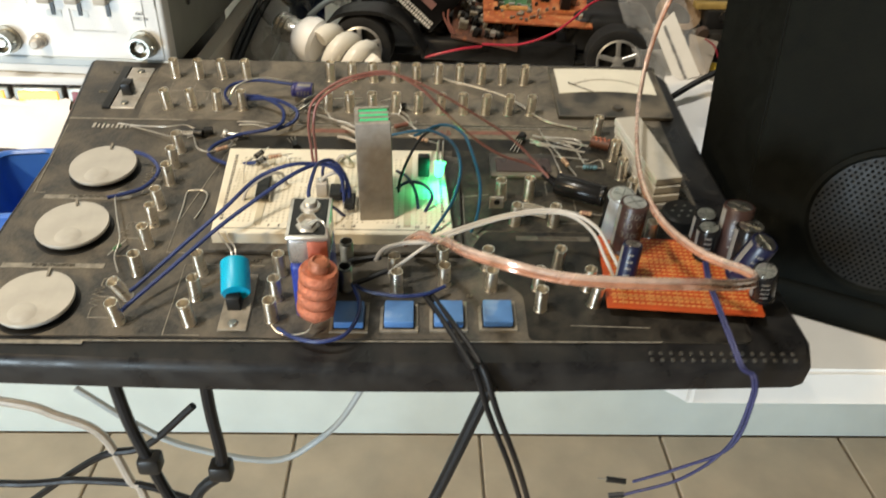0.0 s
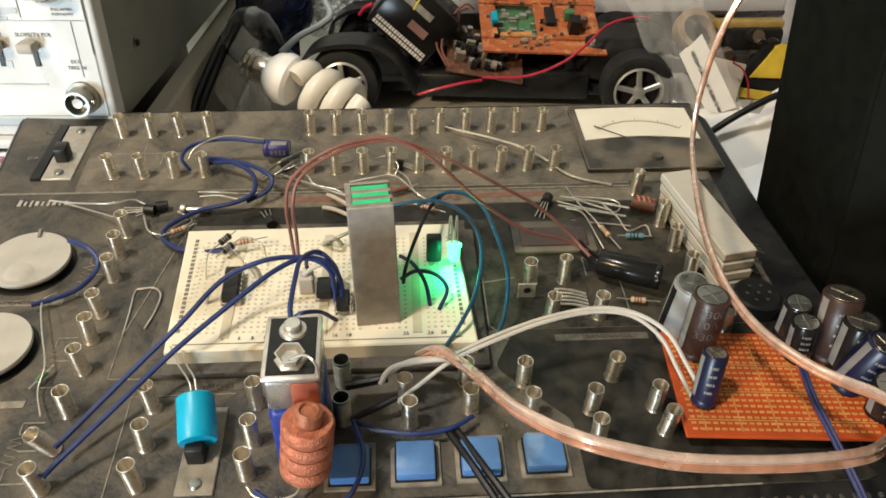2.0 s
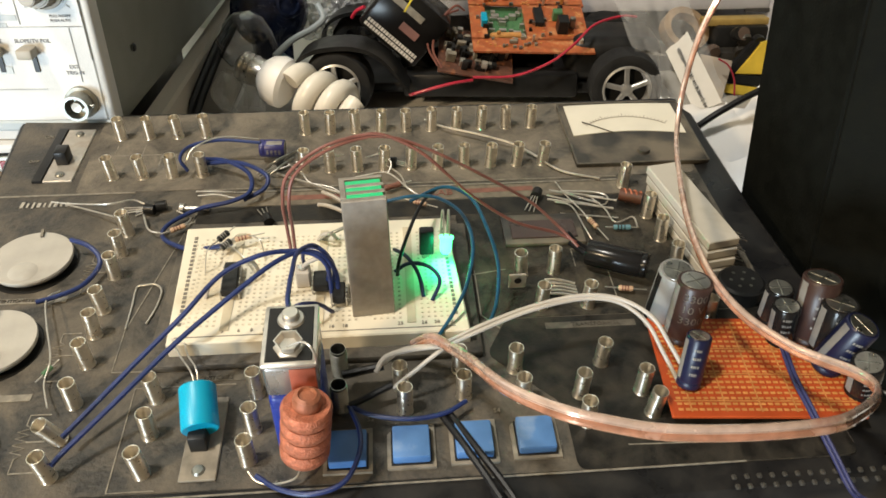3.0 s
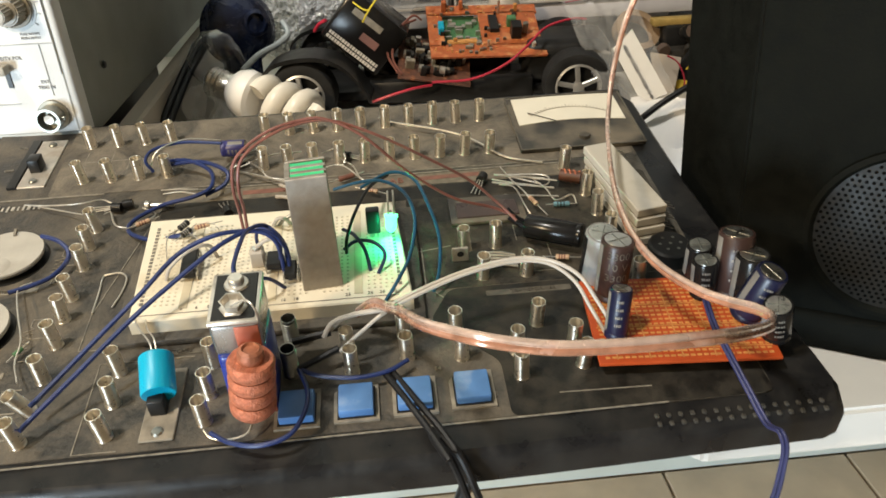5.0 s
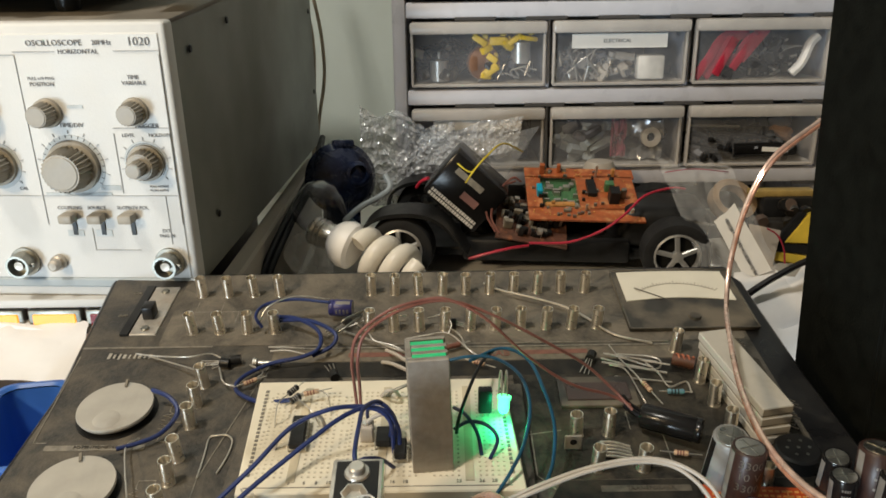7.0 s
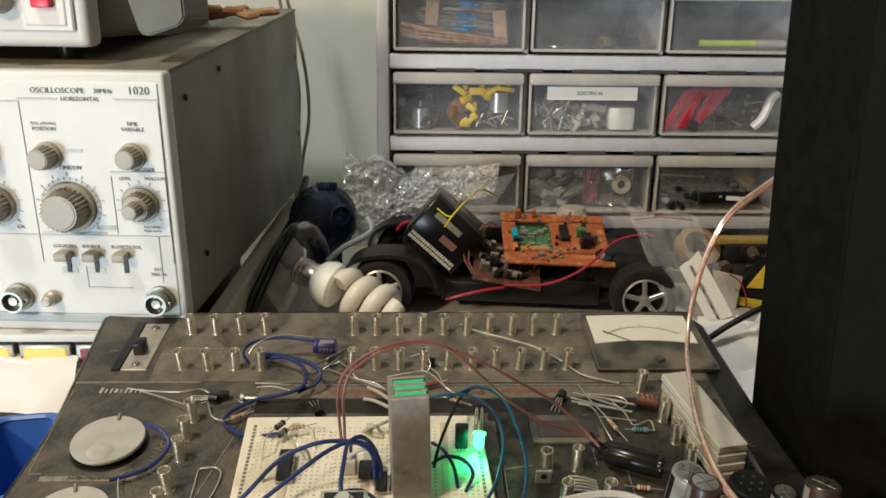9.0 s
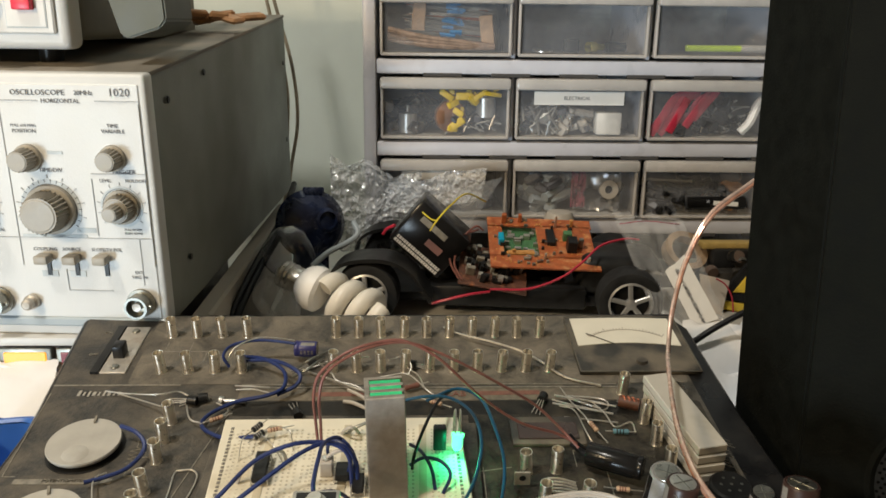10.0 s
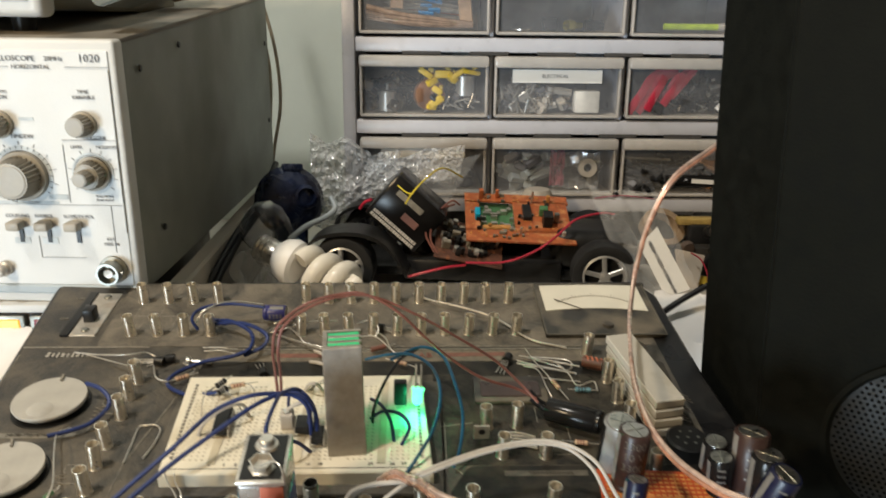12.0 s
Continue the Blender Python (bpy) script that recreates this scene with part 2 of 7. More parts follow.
M_LEDGLOW = glow("lit_green_led", (0.10, 1.0, 0.32), 3.0, (0.2, 0.8, 0.45))
M_SLOTGLOW = mat("painted_green_led_glow", (0.01, 0.52, 0.20), 0.35, spread=0.15, scale=300)
M_REDBTN = mat("red_button", (0.60, 0.03, 0.06), 0.35)
M_WOOD = mat("amber_resin_scrap", (0.34, 0.17, 0.07), 0.5, spread=0.3, scale=90)

# ---- shape helpers ----


def box(bm, cx, cy, cz, sx, sy, sz, m=None, bevel=0.0, seg=1):
    """A box of full sizes sx, sy, sz about a centre, with bevelled edges."""
    made = bmesh.ops.create_cube(bm, size=1.0, matrix=(m or Matrix()) @ Matrix.Translation((cx, cy, cz)) @ Matrix.Diagonal((sx, sy, sz, 1)))
    if bevel:
        edges = list({e for v in made["verts"] for e in v.link_edges})
        bmesh.ops.bevel(bm, geom=edges, offset=bevel, segments=seg, affect="EDGES", profile=0.5)
    return bm


def lathe(bm, profile, m=None, n=24):
    """A turned shape about z from (radius, height) pairs."""
    m = m or Matrix()
    rings = []
    for r, z in profile:
        if r < 1e-6:
            rings.append([bm.verts.new(m @ Vector((0, 0, z)))])
        else:
            rings.append([bm.verts.new(m @ Vector((r * math.cos(2 * math.pi * i / n), r * math.sin(2 * math.pi * i / n), z))) for i in range(n)])
    for a, b in zip(rings, rings[1:]):
        for i in range(n):
            j = (i + 1) % n
            if len(a) == 1 and len(b) > 1:
                bm.faces.new((a[0], b[j], b[i])[::-1])
            elif len(b) == 1 and len(a) > 1:
                bm.faces.new((a[i], a[j], b[0]))
            elif len(a) > 1:
                bm.faces.new((a[i], a[j], b[j], b[i]))
    return bm


def smooth_path(points, steps=6):
    """Points along a Catmull-Rom curve."""
    p = [Vector(q) for q in points]
    p = [2 * p[0] - p[1]] + p + [2 * p[-1] - p[-2]]
    out = []
    for i in range(1, len(p) - 2):
        for k in range(steps):
            t = k / steps
            out.append(0.5 * (2 * p[i] + (p[i + 1] - p[i - 1]) * t + (2 * p[i - 1] - 5 * p[i] + 4 * p[i + 1] - p[i + 2]) * t * t
                              + (3 * p[i] - p[i - 1] - 3 * p[i + 1] + p[i + 2]) * t ** 3))
    out.append(p[-2])
    return out


def tube(bm, points, r, n=8, steps=6, flat=1.0, closed=True):
    """A round (or flattened) tube along a smooth path."""
    path = smooth_path(points, steps) if steps > 1 else [Vector(q) for q in points]
    up = Vector((0.03, 0.02, 1.0)).normalized()
    rings = []
    side = None
    for i, c in enumerate(path):
        d = (path[min(i + 1, len(path) - 1)] - path[max(i - 1, 0)])
        if d.length < 1e-9:
            d = Vector((0, 0, 1))
        d.normalize()
        s = d.cross(up) if side is None else side - d * side.dot(d)
        if s.length < 1e-4:
            s = d.cross(Vector((1, 0, 0)))
        side = s.normalized()
        b = side.cross(d)
        rings.append([bm.verts.new(c + r * (flat * side * math.cos(2 * math.pi * k / n) + b * math.sin(2 * math.pi * k / n))) for k in range(n)])
    for a, b in zip(rings, rings[1:]):
        for k in range(n):
            bm.faces.new((a[k], a[(k + 1) % n], b[(k + 1) % n], b[k]))
    if closed:
        bm.faces.new(rings[0][::-1])
        bm.faces.new(rings[-1])
    return bm


def cyl(bm, a, b, r, n=12, r2=None):
    """A straight rod from a to b."""
    a, b = Vector(a), Vector(b)
    turn = (b - a).to_track_quat("Z", "Y").to_matrix().to_4x4()
    m = Matrix.Translation(a) @ turn
    h = (b - a).length
    r2 = r if r2 is None else r2
    return lathe(bm, [(0, 0), (r, 0), (r2, h), (0, h)], m, n)


def finish(bm, material, smooth=True):
    bmesh.ops.recalc_face_normals(bm, faces=bm.faces)
    me = bpy.data.meshes.new("mesh")
    if smooth:
        for f in bm.faces:
            f.smooth = True
        for e in bm.edges:
            if len(e.link_faces) == 2 and e.link_faces[0].normal.angle(e.link_faces[1].normal, 0) > 0.6:
                e.smooth = False
    bm.to_mesh(me)
    bm.free()
    me.materials.append(material)
    return me


def part(name, bm, material, parent, label="", m=None, smooth=True):
    ob = new(name, finish(bm, material, smooth))
    ob.parent = parent
    if m is not None:
        ob.matrix_basis = m
    if label:
        ob["label"] = label
    return ob


def thing(name, label, category, bm=None, material=None, m=None, group="", kind=""):
    ob = new(name, finish(bm, material) if bm else None)
    if m is not None:
        ob.matrix_world = m
    return tagged(ob, label, category, group, kind)


def text_mesh(words, size, m, depth=0.0002):
    """Words as a thin mesh, made from the built-in font."""
    cu = bpy.data.curves.new("words", "FONT")
    cu.body, cu.size, cu.align_x, cu.align_y = words, size, "CENTER", "CENTER"
    cu.extrude = depth
    cu.resolution_u = 2
    ob = bpy.data.objects.new("words", cu)
    me = bpy.data.meshes.new_from_object(ob)
    bpy.data.objects.remove(ob)
    bpy.data.curves.remove(cu)
    bm = bmesh.new()
    bm.from_mesh(me)
    bpy.data.meshes.remove(me)
    bmesh.ops.transform(bm, matrix=m, verts=bm.verts)
    return bm


B = bmesh.new

# ---- the room ----
TABLE_Z = -0.064
FLOOR_Z = -0.85
WALL_Y = 0.72


def slab(name, label, category, cx, cy, cz, sx, sy, sz, material, bevel=0.0):
    return thing(name, label, category, box(B(), cx, cy, cz, sx, sy, sz, None, bevel, 2), material, kind="structure")


floor = slab("floor", "tan tiled floor under the workbench", "floor", 0, -0.7, FLOOR_Z - 0.06, 4.4, 3.0, 0.1, M_GROUT)
slab("wall_north", "pale green painted wall behind the bench", "wall", 0, WALL_Y + 0.05, 0.45, 4.4, 0.1, 2.6, M_WALL)
# Unseen walls and ceiling close the room; the walls' tan warms bounced light.
slab("wall_south", "unseen tan wall that warms the bounced light", "wall", 0, -2.2, 0.45, 4.4, 0.1, 2.6, M_ROOMWALL)
slab("wall_west", "unseen tan wall that warms the bounced light", "wall", -2.25, -0.75, 0.45, 0.1, 3.0, 2.6, M_ROOMWALL)
slab("wall_east", "unseen tan wall that warms the bounced light", "wall", 2.25, -0.75, 0.45, 0.1, 3.0, 2.6, M_ROOMWALL)
slab("ceiling", "unseen beige ceiling closing the room", "ceiling", 0, -0.75, 1.75, 4.6, 3.0, 0.1, M_ROOM)

# worktop: deep on the right, set back behind the kit
bm = B()
outline = [(-1.2, WALL_Y), (-1.2, 0.10), (0.225, 0.10), (0.225, -0.006), (0.244, -0.024), (1.3, -0.024), (1.3, WALL_Y)]
lo = [bm.verts.new((x, y, TABLE_Z - 0.024)) for x, y in outline]
hi = [bm.verts.new((x, y, TABLE_Z)) for x, y in outline]
bm.faces.new(hi)
bm.faces.new(lo[::-1])
for i in range(len(outline)):
    j = (i + 1) % len(outline)
    bm.faces.new((lo[i], lo[j], hi[j], hi[i]))
bmesh.ops.bevel(bm, geom=[e for e in bm.edges], offset=0.002, segments=2, affect="EDGES")
thing("workbench_top", "white laminate workbench top with a rounded edge", "workbench", bm, M_WHITE, kind="structure")

# ---- the electronics kit ----
KM = pose(0, 0, -0.0102, math.degrees(math.atan(0.18)), 0, 0)
kit = thing("electronics_lab_kit", "dusty black plastic electronics learning kit with spring terminals and central breadboard", "electronics kit", m=KM)


def rounded(points, r, n=4):
    """An outline with its corners rounded."""
    out = []
    k = len(points)
    for i in range(k):
        p, a, b = Vector(points[i]), Vector(points[i - 1]), Vector(points[(i + 1) % k])
        da, db = (a - p).normalized(), (b - p).normalized()
        s, e = p + da * r, p + db * r
        for j in range(n + 1):
            t = j / n
            out.append((1 - t) ** 2 * s + 2 * t * (1 - t) * p + t * t * e)
    return out


def ringed(bm, rings, cap_lo=True, cap_hi=True):
    vs = [[bm.verts.new(p) for p in ring] for ring in rings]
    for a, b in zip(vs, vs[1:]):
        for i in range(len(a)):
            j = (i + 1) % len(a)
            bm.faces.new((a[i], a[j], b[j], b[i]))
    if cap_hi:
        bm.faces.new(vs[-1])
    if cap_lo:
        bm.faces.new(vs[0][::-1])
    return bm


def shrink(points, d):
    c = Vector((0.077, 0.06))
    out = []
    for p in points:
        q = p - c
        out.append(c + Vector((q.x * (1 - d / 0.19), q.y * (1 - d / 0.13))))
    return out


front = [(-0.114 + 0.384 * i / 10, -0.0685 - 0.0045 * math.sin(math.pi * i / 10)) for i in range(11)]
outline = rounded([Vector(p) for p in [(0.2665, 0.1975), (-0.1215, 0.1955), (-0.110, 0.08), (-0.115, -0.045)]], 0.008) + \
    [Vector(p) for p in front] + [Vector((0.2765, -0.066)), Vector((0.2795, -0.056)), Vector((0.2765, -0.02)), Vector((0.2685, 0.09)), Vector((0.2665, 0.18))]


def under(p):
    return -0.022 - 0.042 * max(0.0, min(1.0, (p.y + 0.07) / 0.27))


rings = [[(p.x, p.y, under(p)) for p in shrink(outline, 0.006)], [(p.x, p.y, under(p) + 0.005) for p in outline],
         [(p.x, p.y, -0.006) for p in outline], [(p.x, p.y, -0.0025) for p in shrink(outline, 0.001)], [(p.x, p.y, -0.0006) for p in shrink(outline, 0.003)]]
part("case", ringed(B(), rings), M_RIM, kit)
top = rounded([Vector(p) for p in [(0.2480, 0.1920), (-0.1165, 0.1905), (-0.1060, 0.08), (-0.1100, -0.0565), (0.2520, -0.0575)]], 0.006)
part("front_panel", ringed(B(), [[(p.x, p.y, -0.002) for p in top], [(p.x, p.y, 0.0) for p in top]]), M_PANEL, kit, "black panel grey with dust")

upper = rounded([Vector(p) for p in [(0.2476, 0.1914), (-0.0715, 0.1902), (-0.0700, 0.1172), (0.2474, 0.1172)]], 0.004)
part("upper_panel", ringed(B(), [[(p.x, p.y, -0.001) for p in upper], [(p.x, p.y, 0.00022) for p in upper]]), M_PANELTOP, kit, "upper panel thick with grey dust")

# Less dust here; the dimmer light on this side is painted in too.
right = rounded([Vector(p) for p in [(0.2474, 0.1008), (0.1190, 0.1008), (0.1190, 0.0176), (0.2476, 0.0176)]], 0.003)
part("right_panel", ringed(B(), [[(p.x, p.y, -0.001) for p in right], [(p.x, p.y, 0.00018) for p in right]]), M_PANELR, kit, "black panel with less dust, darkened for dim light")

# Cleaner corner; its dark tone also holds the light's falloff to the right.
plate = rounded([Vector(p) for p in [(0.2478, 0.0170), (0.1340, 0.0170), (0.1240, -0.0020), (0.1500, -0.0285), (0.1500, -0.0572), (0.2518, -0.0572)]], 0.004)
part("corner_plate", ringed(B(), [[(p.x, p.y, -0.001) for p in plate], [(p.x, p.y, 0.00025) for p in plate]]), M_PANEL2, kit, "cleaner black panel corner, darkened for dim light")

# spring terminals
def spring_mesh(r=0.0029, h=0.0129, turns=17, depth=0.00002, material=None):
    """A close-wound spring: ridged tube with an open, slightly flared top and a thin wall."""
    bm = B()
    prof = [(r + 0.0003, 0.0), (r + 0.0002, 0.0006), (r, 0.0009)]
    for i in range(turns * 6):
        z = 0.001 + (h - 0.0022) * i / (turns * 6)
        prof.append((r + depth * math.sin(math.pi * i / 3) + 0.00004 * max(0.0, z / h - 0.72) / 0.28, z))
    prof += [(r + 0.00006, h - 0.0006), (r + 0.00002, h), (r - 0.00022, h), (r - 0.0003, h - 0.0006), (r - 0.0005, h - 0.003), (r - 0.0006, 0.001), (0, 0.001)]
    lathe(bm, prof, None, 20)
    return finish(bm, material or M_STEEL)


SPRING = spring_mesh()
SPRING_DARK = spring_mesh(0.0030, 0.0145, 11, 0.00028, M_DARKSTEEL)
rows = [(-0.0582 + 0.0153 * i, 0.1675) for i in range(4)] + [(-0.0542 + 0.0152 * i, 0.1299) for i in range(4)]
rows += [(0.0418 + 0.01402 * i, 0.1672) for i in range(10)] + [(0.0433 + 0.01393 * i, 0.1302) for i in range(10)]
rows += [(-0.036, 0.084), (-0.036, 0.0693), (-0.035, 0.0543), (-0.0347, 0.033), (-0.0346, 0.0186), (-0.0333, 0.0029), (-0.0330, -0.0168), (-0.0335, -0.0326), (-0.0330, -0.0483)]
rows += [(-0.003, -0.0161), (-0.002, -0.0327), (-0.0015, -0.0487), (0.0346, -0.0162), (0.0350, -0.0327), (0.0346, -0.0458)]
rows += [(0.0893, -0.0162), (0.0904, -0.0275), (0.1122, -0.0090), (0.1130, -0.0219), (0.1340, -0.0102), (0.1349, -0.0246), (0.1685, -0.0090), (0.1572, -0.0242),
         (0.1572, -0.0375), (0.1810, -0.0240), (0.1825, -0.0345)]
rows += [(0.1447, 0.0447), (0.1594, 0.0455), (0.1501, 0.0238), (0.1703, 0.0235), (0.2062, 0.1076), (0.2118, 0.0825), (0.2137, 0.0650), (0.2152, 0.0461), (0.2184, 0.0110)]
random.seed(4)
for u, v in rows:
    ob = new("spring_terminal", SPRING)
    ob.parent = kit
    lean = 9.0 if (u, v) == (-0.0335, -0.0326) else 3.0
    ob.matrix_basis = pose(u, v, 0, random.uniform(-lean, lean), random.uniform(-3, 3) - (14 if lean > 5 else 0), random.uniform(0, 360))
for u, v in ((0.0658, -0.0082), (0.0665, -0.0255)):
    ob = new("spring_terminal", SPRING_DARK)
    ob.parent = kit
    ob["label"] = "tall dull spring terminal"
    ob.matrix_basis = pose(u, v, 0)

# potentiometer dials
for v, turn in ((0.0637, 10), (0.0132, 20), (-0.0385, 5)):
    bm = B()
    lathe(bm, [(0.0, 0.0), (0.0172, 0.0), (0.0177, 0.0014), (0.0174, 0.0022), (0.0, 0.0030)], None, 48)
    dial = part("dial", bm, M_KNOB, kit, "flat grey plastic dial", pose(-0.0725, v, 0.0028, 0, 0, turn))
    bm = B()
    lathe(bm, [(0.0, 0.0030), (0.0030, 0.00295), (0.0050, 0.0027), (0.0066, 0.0022)], Matrix.Translation((-0.002, -0.009, 0.0002)), 20)
    part("finger_dimple", bm, M_KNOB, dial)
    part("pointer", box(B(), 0.003, 0.0155, 0.0029, 0.0012, 0.005, 0.0012), M_BEZEL, dial)
    part("dial_hub", lathe(B(), [(0.0150, 0.0003), (0.0150, 0.0030), (0.0, 0.0030)], Matrix.Translation((-0.0725, v, 0.0)), 32), M_BLACKPL, kit)
    part("dial_well", lathe(B(), [(0.0, 0.0004), (0.0184, 0.0004), (0.0187, 0.0)], Matrix.Translation((-0.0725, v, 0.0)), 40), M_BLACKPL, kit)

# push buttons
for i in range(4):
    u0, v0 = 0.0610 + 0.02235 * i, -0.0540 + 0.0006 * i
    w, d = 0.0172, 0.0184
    bm = B()
    shape = [(u0, v0), (u0 + w, v0), (u0 + w, v0 + d), (u0 + 0.004, v0 + d), (u0, v0 + d - 0.004)]
    ringed(bm, [[(x, y, 0.0) for x, y in shape], [(x, y, 0.0012) for x, y in shape]])
    bez = part("button_bezel", bm, M_BEZEL, kit, "dusty button surround")
    part("button_gap", box(B(), u0 + w / 2, v0 + d / 2 - 0.0006, 0.0013, 0.0144, 0.0148, 0.0006), M_BLACKPL, bez)
    part("button", box(B(), u0 + w / 2, v0 + d / 2 - 0.0006, 0.0032, 0.0132, 0.0136, 0.0042, None, 0.0007, 2), M_BLUEBTN, bez, "blue rubber push button")

# slide switches in recessed plates
def slide_switch(u, v, w, d, knob_v, deep):
    base = part("switch_plate", box(B(), u, v, 0.0006 if not deep else 0.0003, w, d, 0.0012, None, 0.0003), M_ALU if deep else M_BEZEL, kit, "dull metal slide switch plate")
    part("slider", box(B(), u - 0.001, knob_v, 0.0045, 0.0062, 0.0085, 0.008, None, 0.0006, 2), M_BLACKPL, base)
    for s in (-1, 1):
        part("screw", lathe(B(), [(0, 0.0022), (0.0018, 0.0021), (0.0024, 0.0012)], Matrix.Translation((u, v + s * d * 0.39, 0)), 16), M_DARKSTEEL, base)


slide_switch(0.0180, -0.0355, 0.0128, 0.036, -0.0375, False)
slide_switch(-0.0815, 0.1522, 0.0148, 0.049, 0.146, True)
part("switch_recess_wall", box(B(), -0.0915, 0.1522, 0.0008, 0.0045, 0.050, 0.0016), M_BLACKPL, kit)

# printed lines and titles on the panel
def ink_line(pts, wd=0.0005, material=None, name="printed_line"):
    bm = B()
    side = []
    for i, p in enumerate(pts):
        a, b = Vector(pts[max(i - 1, 0)]), Vector(pts[min(i + 1, len(pts) - 1)])
        d = (b - a).normalized()
        side.append((Vector(p) + Vector((-d.y, d.x)) * wd / 2, Vector(p) - Vector((-d.y, d.x)) * wd / 2))
    ringed(bm, [[(l.x, l.y, 0.0003), (r.x, r.y, 0.0003), (r.x, r.y, -0.0001), (l.x, l.y, -0.0001)] for l, r in side])
    return part(name, bm, material or M_INK, kit)


def zigzag(u0, v0, length, vertical=True, amp=0.0022, turns=5):
    pts = []
    for i in range(turns * 2 + 1):
        s = amp * (0 if i in (0, turns * 2) else (1 if i % 2 else -1))
        t = length * i / (turns * 2)
        pts.append((u0 + s, v0 + t) if vertical else (u0 + t, v0 + s))
    return pts


ink_line([(-0.1095, 0.1165), (-0.040, 0.1165)], 0.0011)
ink_line([(-0.006, 0.1165), (0.205, 0.1165)], 0.0008)
ink_line([(-0.0975, 0.0405), (-0.052, 0.0405)], 0.0032)
ink_line([(-0.0985, -0.0125), (-0.050, -0.0125)], 0.0032)
ink_line([(-0.105, -0.0605), (-0.045, -0.0605)], 0.0020)
ink_line([(-0.108, 0.109), (-0.104, 0.044), (-0.098, 0.044)], 0.0005)
ink_line([(0.026, -0.0108), (-0.012, -0.0108), (-0.012, -0.056), (0.004, -0.056)], 0.0005)
ink_line([(0.004, -0.0075), (0.030, -0.0075)], 0.0030, M_DIMINK)
ink_line([(0.150, 0.0120), (0.188, 0.0120)], 0.0035, M_DIMINK)
ink_line([(0.170, -0.0480), (0.206, -0.0490)], 0.0005)
ink_line([(-0.050, -0.0595), (0.210, -0.0575)], 0.0006)
for v in (0.050, 0.001, -0.040):
    ink_line([(-0.040, v + 0.019), (-0.0475, v + 0.019), (-0.0475, v + 0.0145)])
    ink_line(zigzag(-0.0475, v, 0.0145))
    ink_line([(-0.0475, v), (-0.0475, v - 0.006), (-0.038, v - 0.006)])
    ink_line([(-0.0455, v + 0.007), (-0.039, v + 0.007)])
ink_line([(-0.0582, 0.160), (-0.0582, 0.150), (-0.0127, 0.150), (-0.0127, 0.138)], 0.0006)
ink_line([(-0.0436, 0.160), (-0.0436, 0.139)], 0.0005)
ink_line([(0.170, 0.0245), (0.184, 0.0245), (0.184, 0.060), (0.170, 0.060), (0.170, 0.048)], 0.0005)
ink_line([(0.121, 0.045), (0.138, 0.048)], 0.0006)
ink_line([(0.124, 0.048), (0.124, 0.020), (0.131, 0.012)], 0.0005)
ink_line([(-0.0055, 0.102), (-0.0230, 0.020), (-0.0230, -0.002), (0.005, -0.003)], 0.0005)
ink_line([(0.034, 0.1072), (0.073, 0.1076)], 0.0038, M_REDINK, "red_printed_strip")
ink_line([(0.126, 0.1078), (0.160, 0.1084)], 0.0036, M_REDINK, "red_printed_strip")
part("title_strip", box(B(), 0.100, 0.1070, -0.0003, 0.212, 0.0104, 0.0010), M_STRIP, kit, "dusty tan title strip")
part("dark_strip", box(B(), 0.100, 0.0950, -0.0003, 0.212, 0.0120, 0.0010), M_PANEL2, kit)
part("printed_word", text_mesh("LAB", 0.0066, pose(0.1135, 0.1070, 0.0004)), M_REDINK, kit)
ink_line([(-0.006, 0.1135), (0.205, 0.1135)], 0.0010)
for u, v, words, size in ((0.018, -0.0075, "SWITCHES", 0.0028), (-0.098, 0.171, "ON", 0.0030), (-0.099, 0.147, "OFF", 0.0030),
                          (-0.074, 0.0405, "POTENTIOMETER", 0.0026), (-0.074, -0.0125, "POTENTIOMETER", 0.0026), (0.171, 0.0120, "TRANSFORMER", 0.0030),
                          (0.0775, -0.0310, "S2", 0.0028), (0.1245, -0.0300, "S4", 0.0028), (0.046, -0.0560, "S1", 0.0028), (0.145, -0.0460, "S5", 0.0028)):
    lift = 0.0005 if words in ("POTENTIOMETER", "SWITCHES", "TRANSFORMER") else 0.0003
    part("printed_word", text_mesh(words, size, pose(u, v, lift)), M_PANEL if lift > 0.0004 else M_INK, kit)
# brand mark as plain bars
bm = B()
for i in range(9):
    box(bm, -0.0925 + 0.0027 * i, 0.1085 + (0.0005 if i in (0, 5) else 0), 0.0003, 0.0011 if i % 3 else 0.0017, 0.0046 if i in (0, 2, 5) else 0.0032, 0.0004)
part("brand_mark", bm, M_BRAND, kit, "faded light brand lettering as bars")
# printed digit outline between the left terminals
for u in (-0.0330, -0.0255):
    ink_line([(u, 0.150), (u + 0.0045, 0.150), (u + 0.0045, 0.139), (u, 0.139), (u, 0.150)], 0.0006)
    ink_line([(u, 0.1445), (u + 0.0045, 0.1445)], 0.0006)
# front vents
# The vent bars are a grey slightly paler than the rim.
for i in range(15):
    for k in range(2):
        part("vent_slot", box(B(), 0.2035 + 0.00455 * i, -0.0672 + 0.0038 * k, -0.0004, 0.0018, 0.0020, 0.0014, None, 0.0004), M_VENT, kit)

# panel meter
meter = part("panel_meter", box(B(), 0.2215, 0.1548, 0.0014, 0.0715, 0.0600, 0.0028, None, 0.0008, 2), M_SMOKED, kit, "smoky analogue meter with a cream scale")
bm = B()
face = [(0.1895 + 0.063 * i / 12, 0.1825 + 0.0012 * math.sin(math.pi * i / 12)) for i in range(13)] + [(0.2525, 0.1535)] + \
    [(0.2525 - 0.063 * i / 12, 0.1510 + 0.0035 * math.sin(math.pi * i / 12)) for i in range(13)]
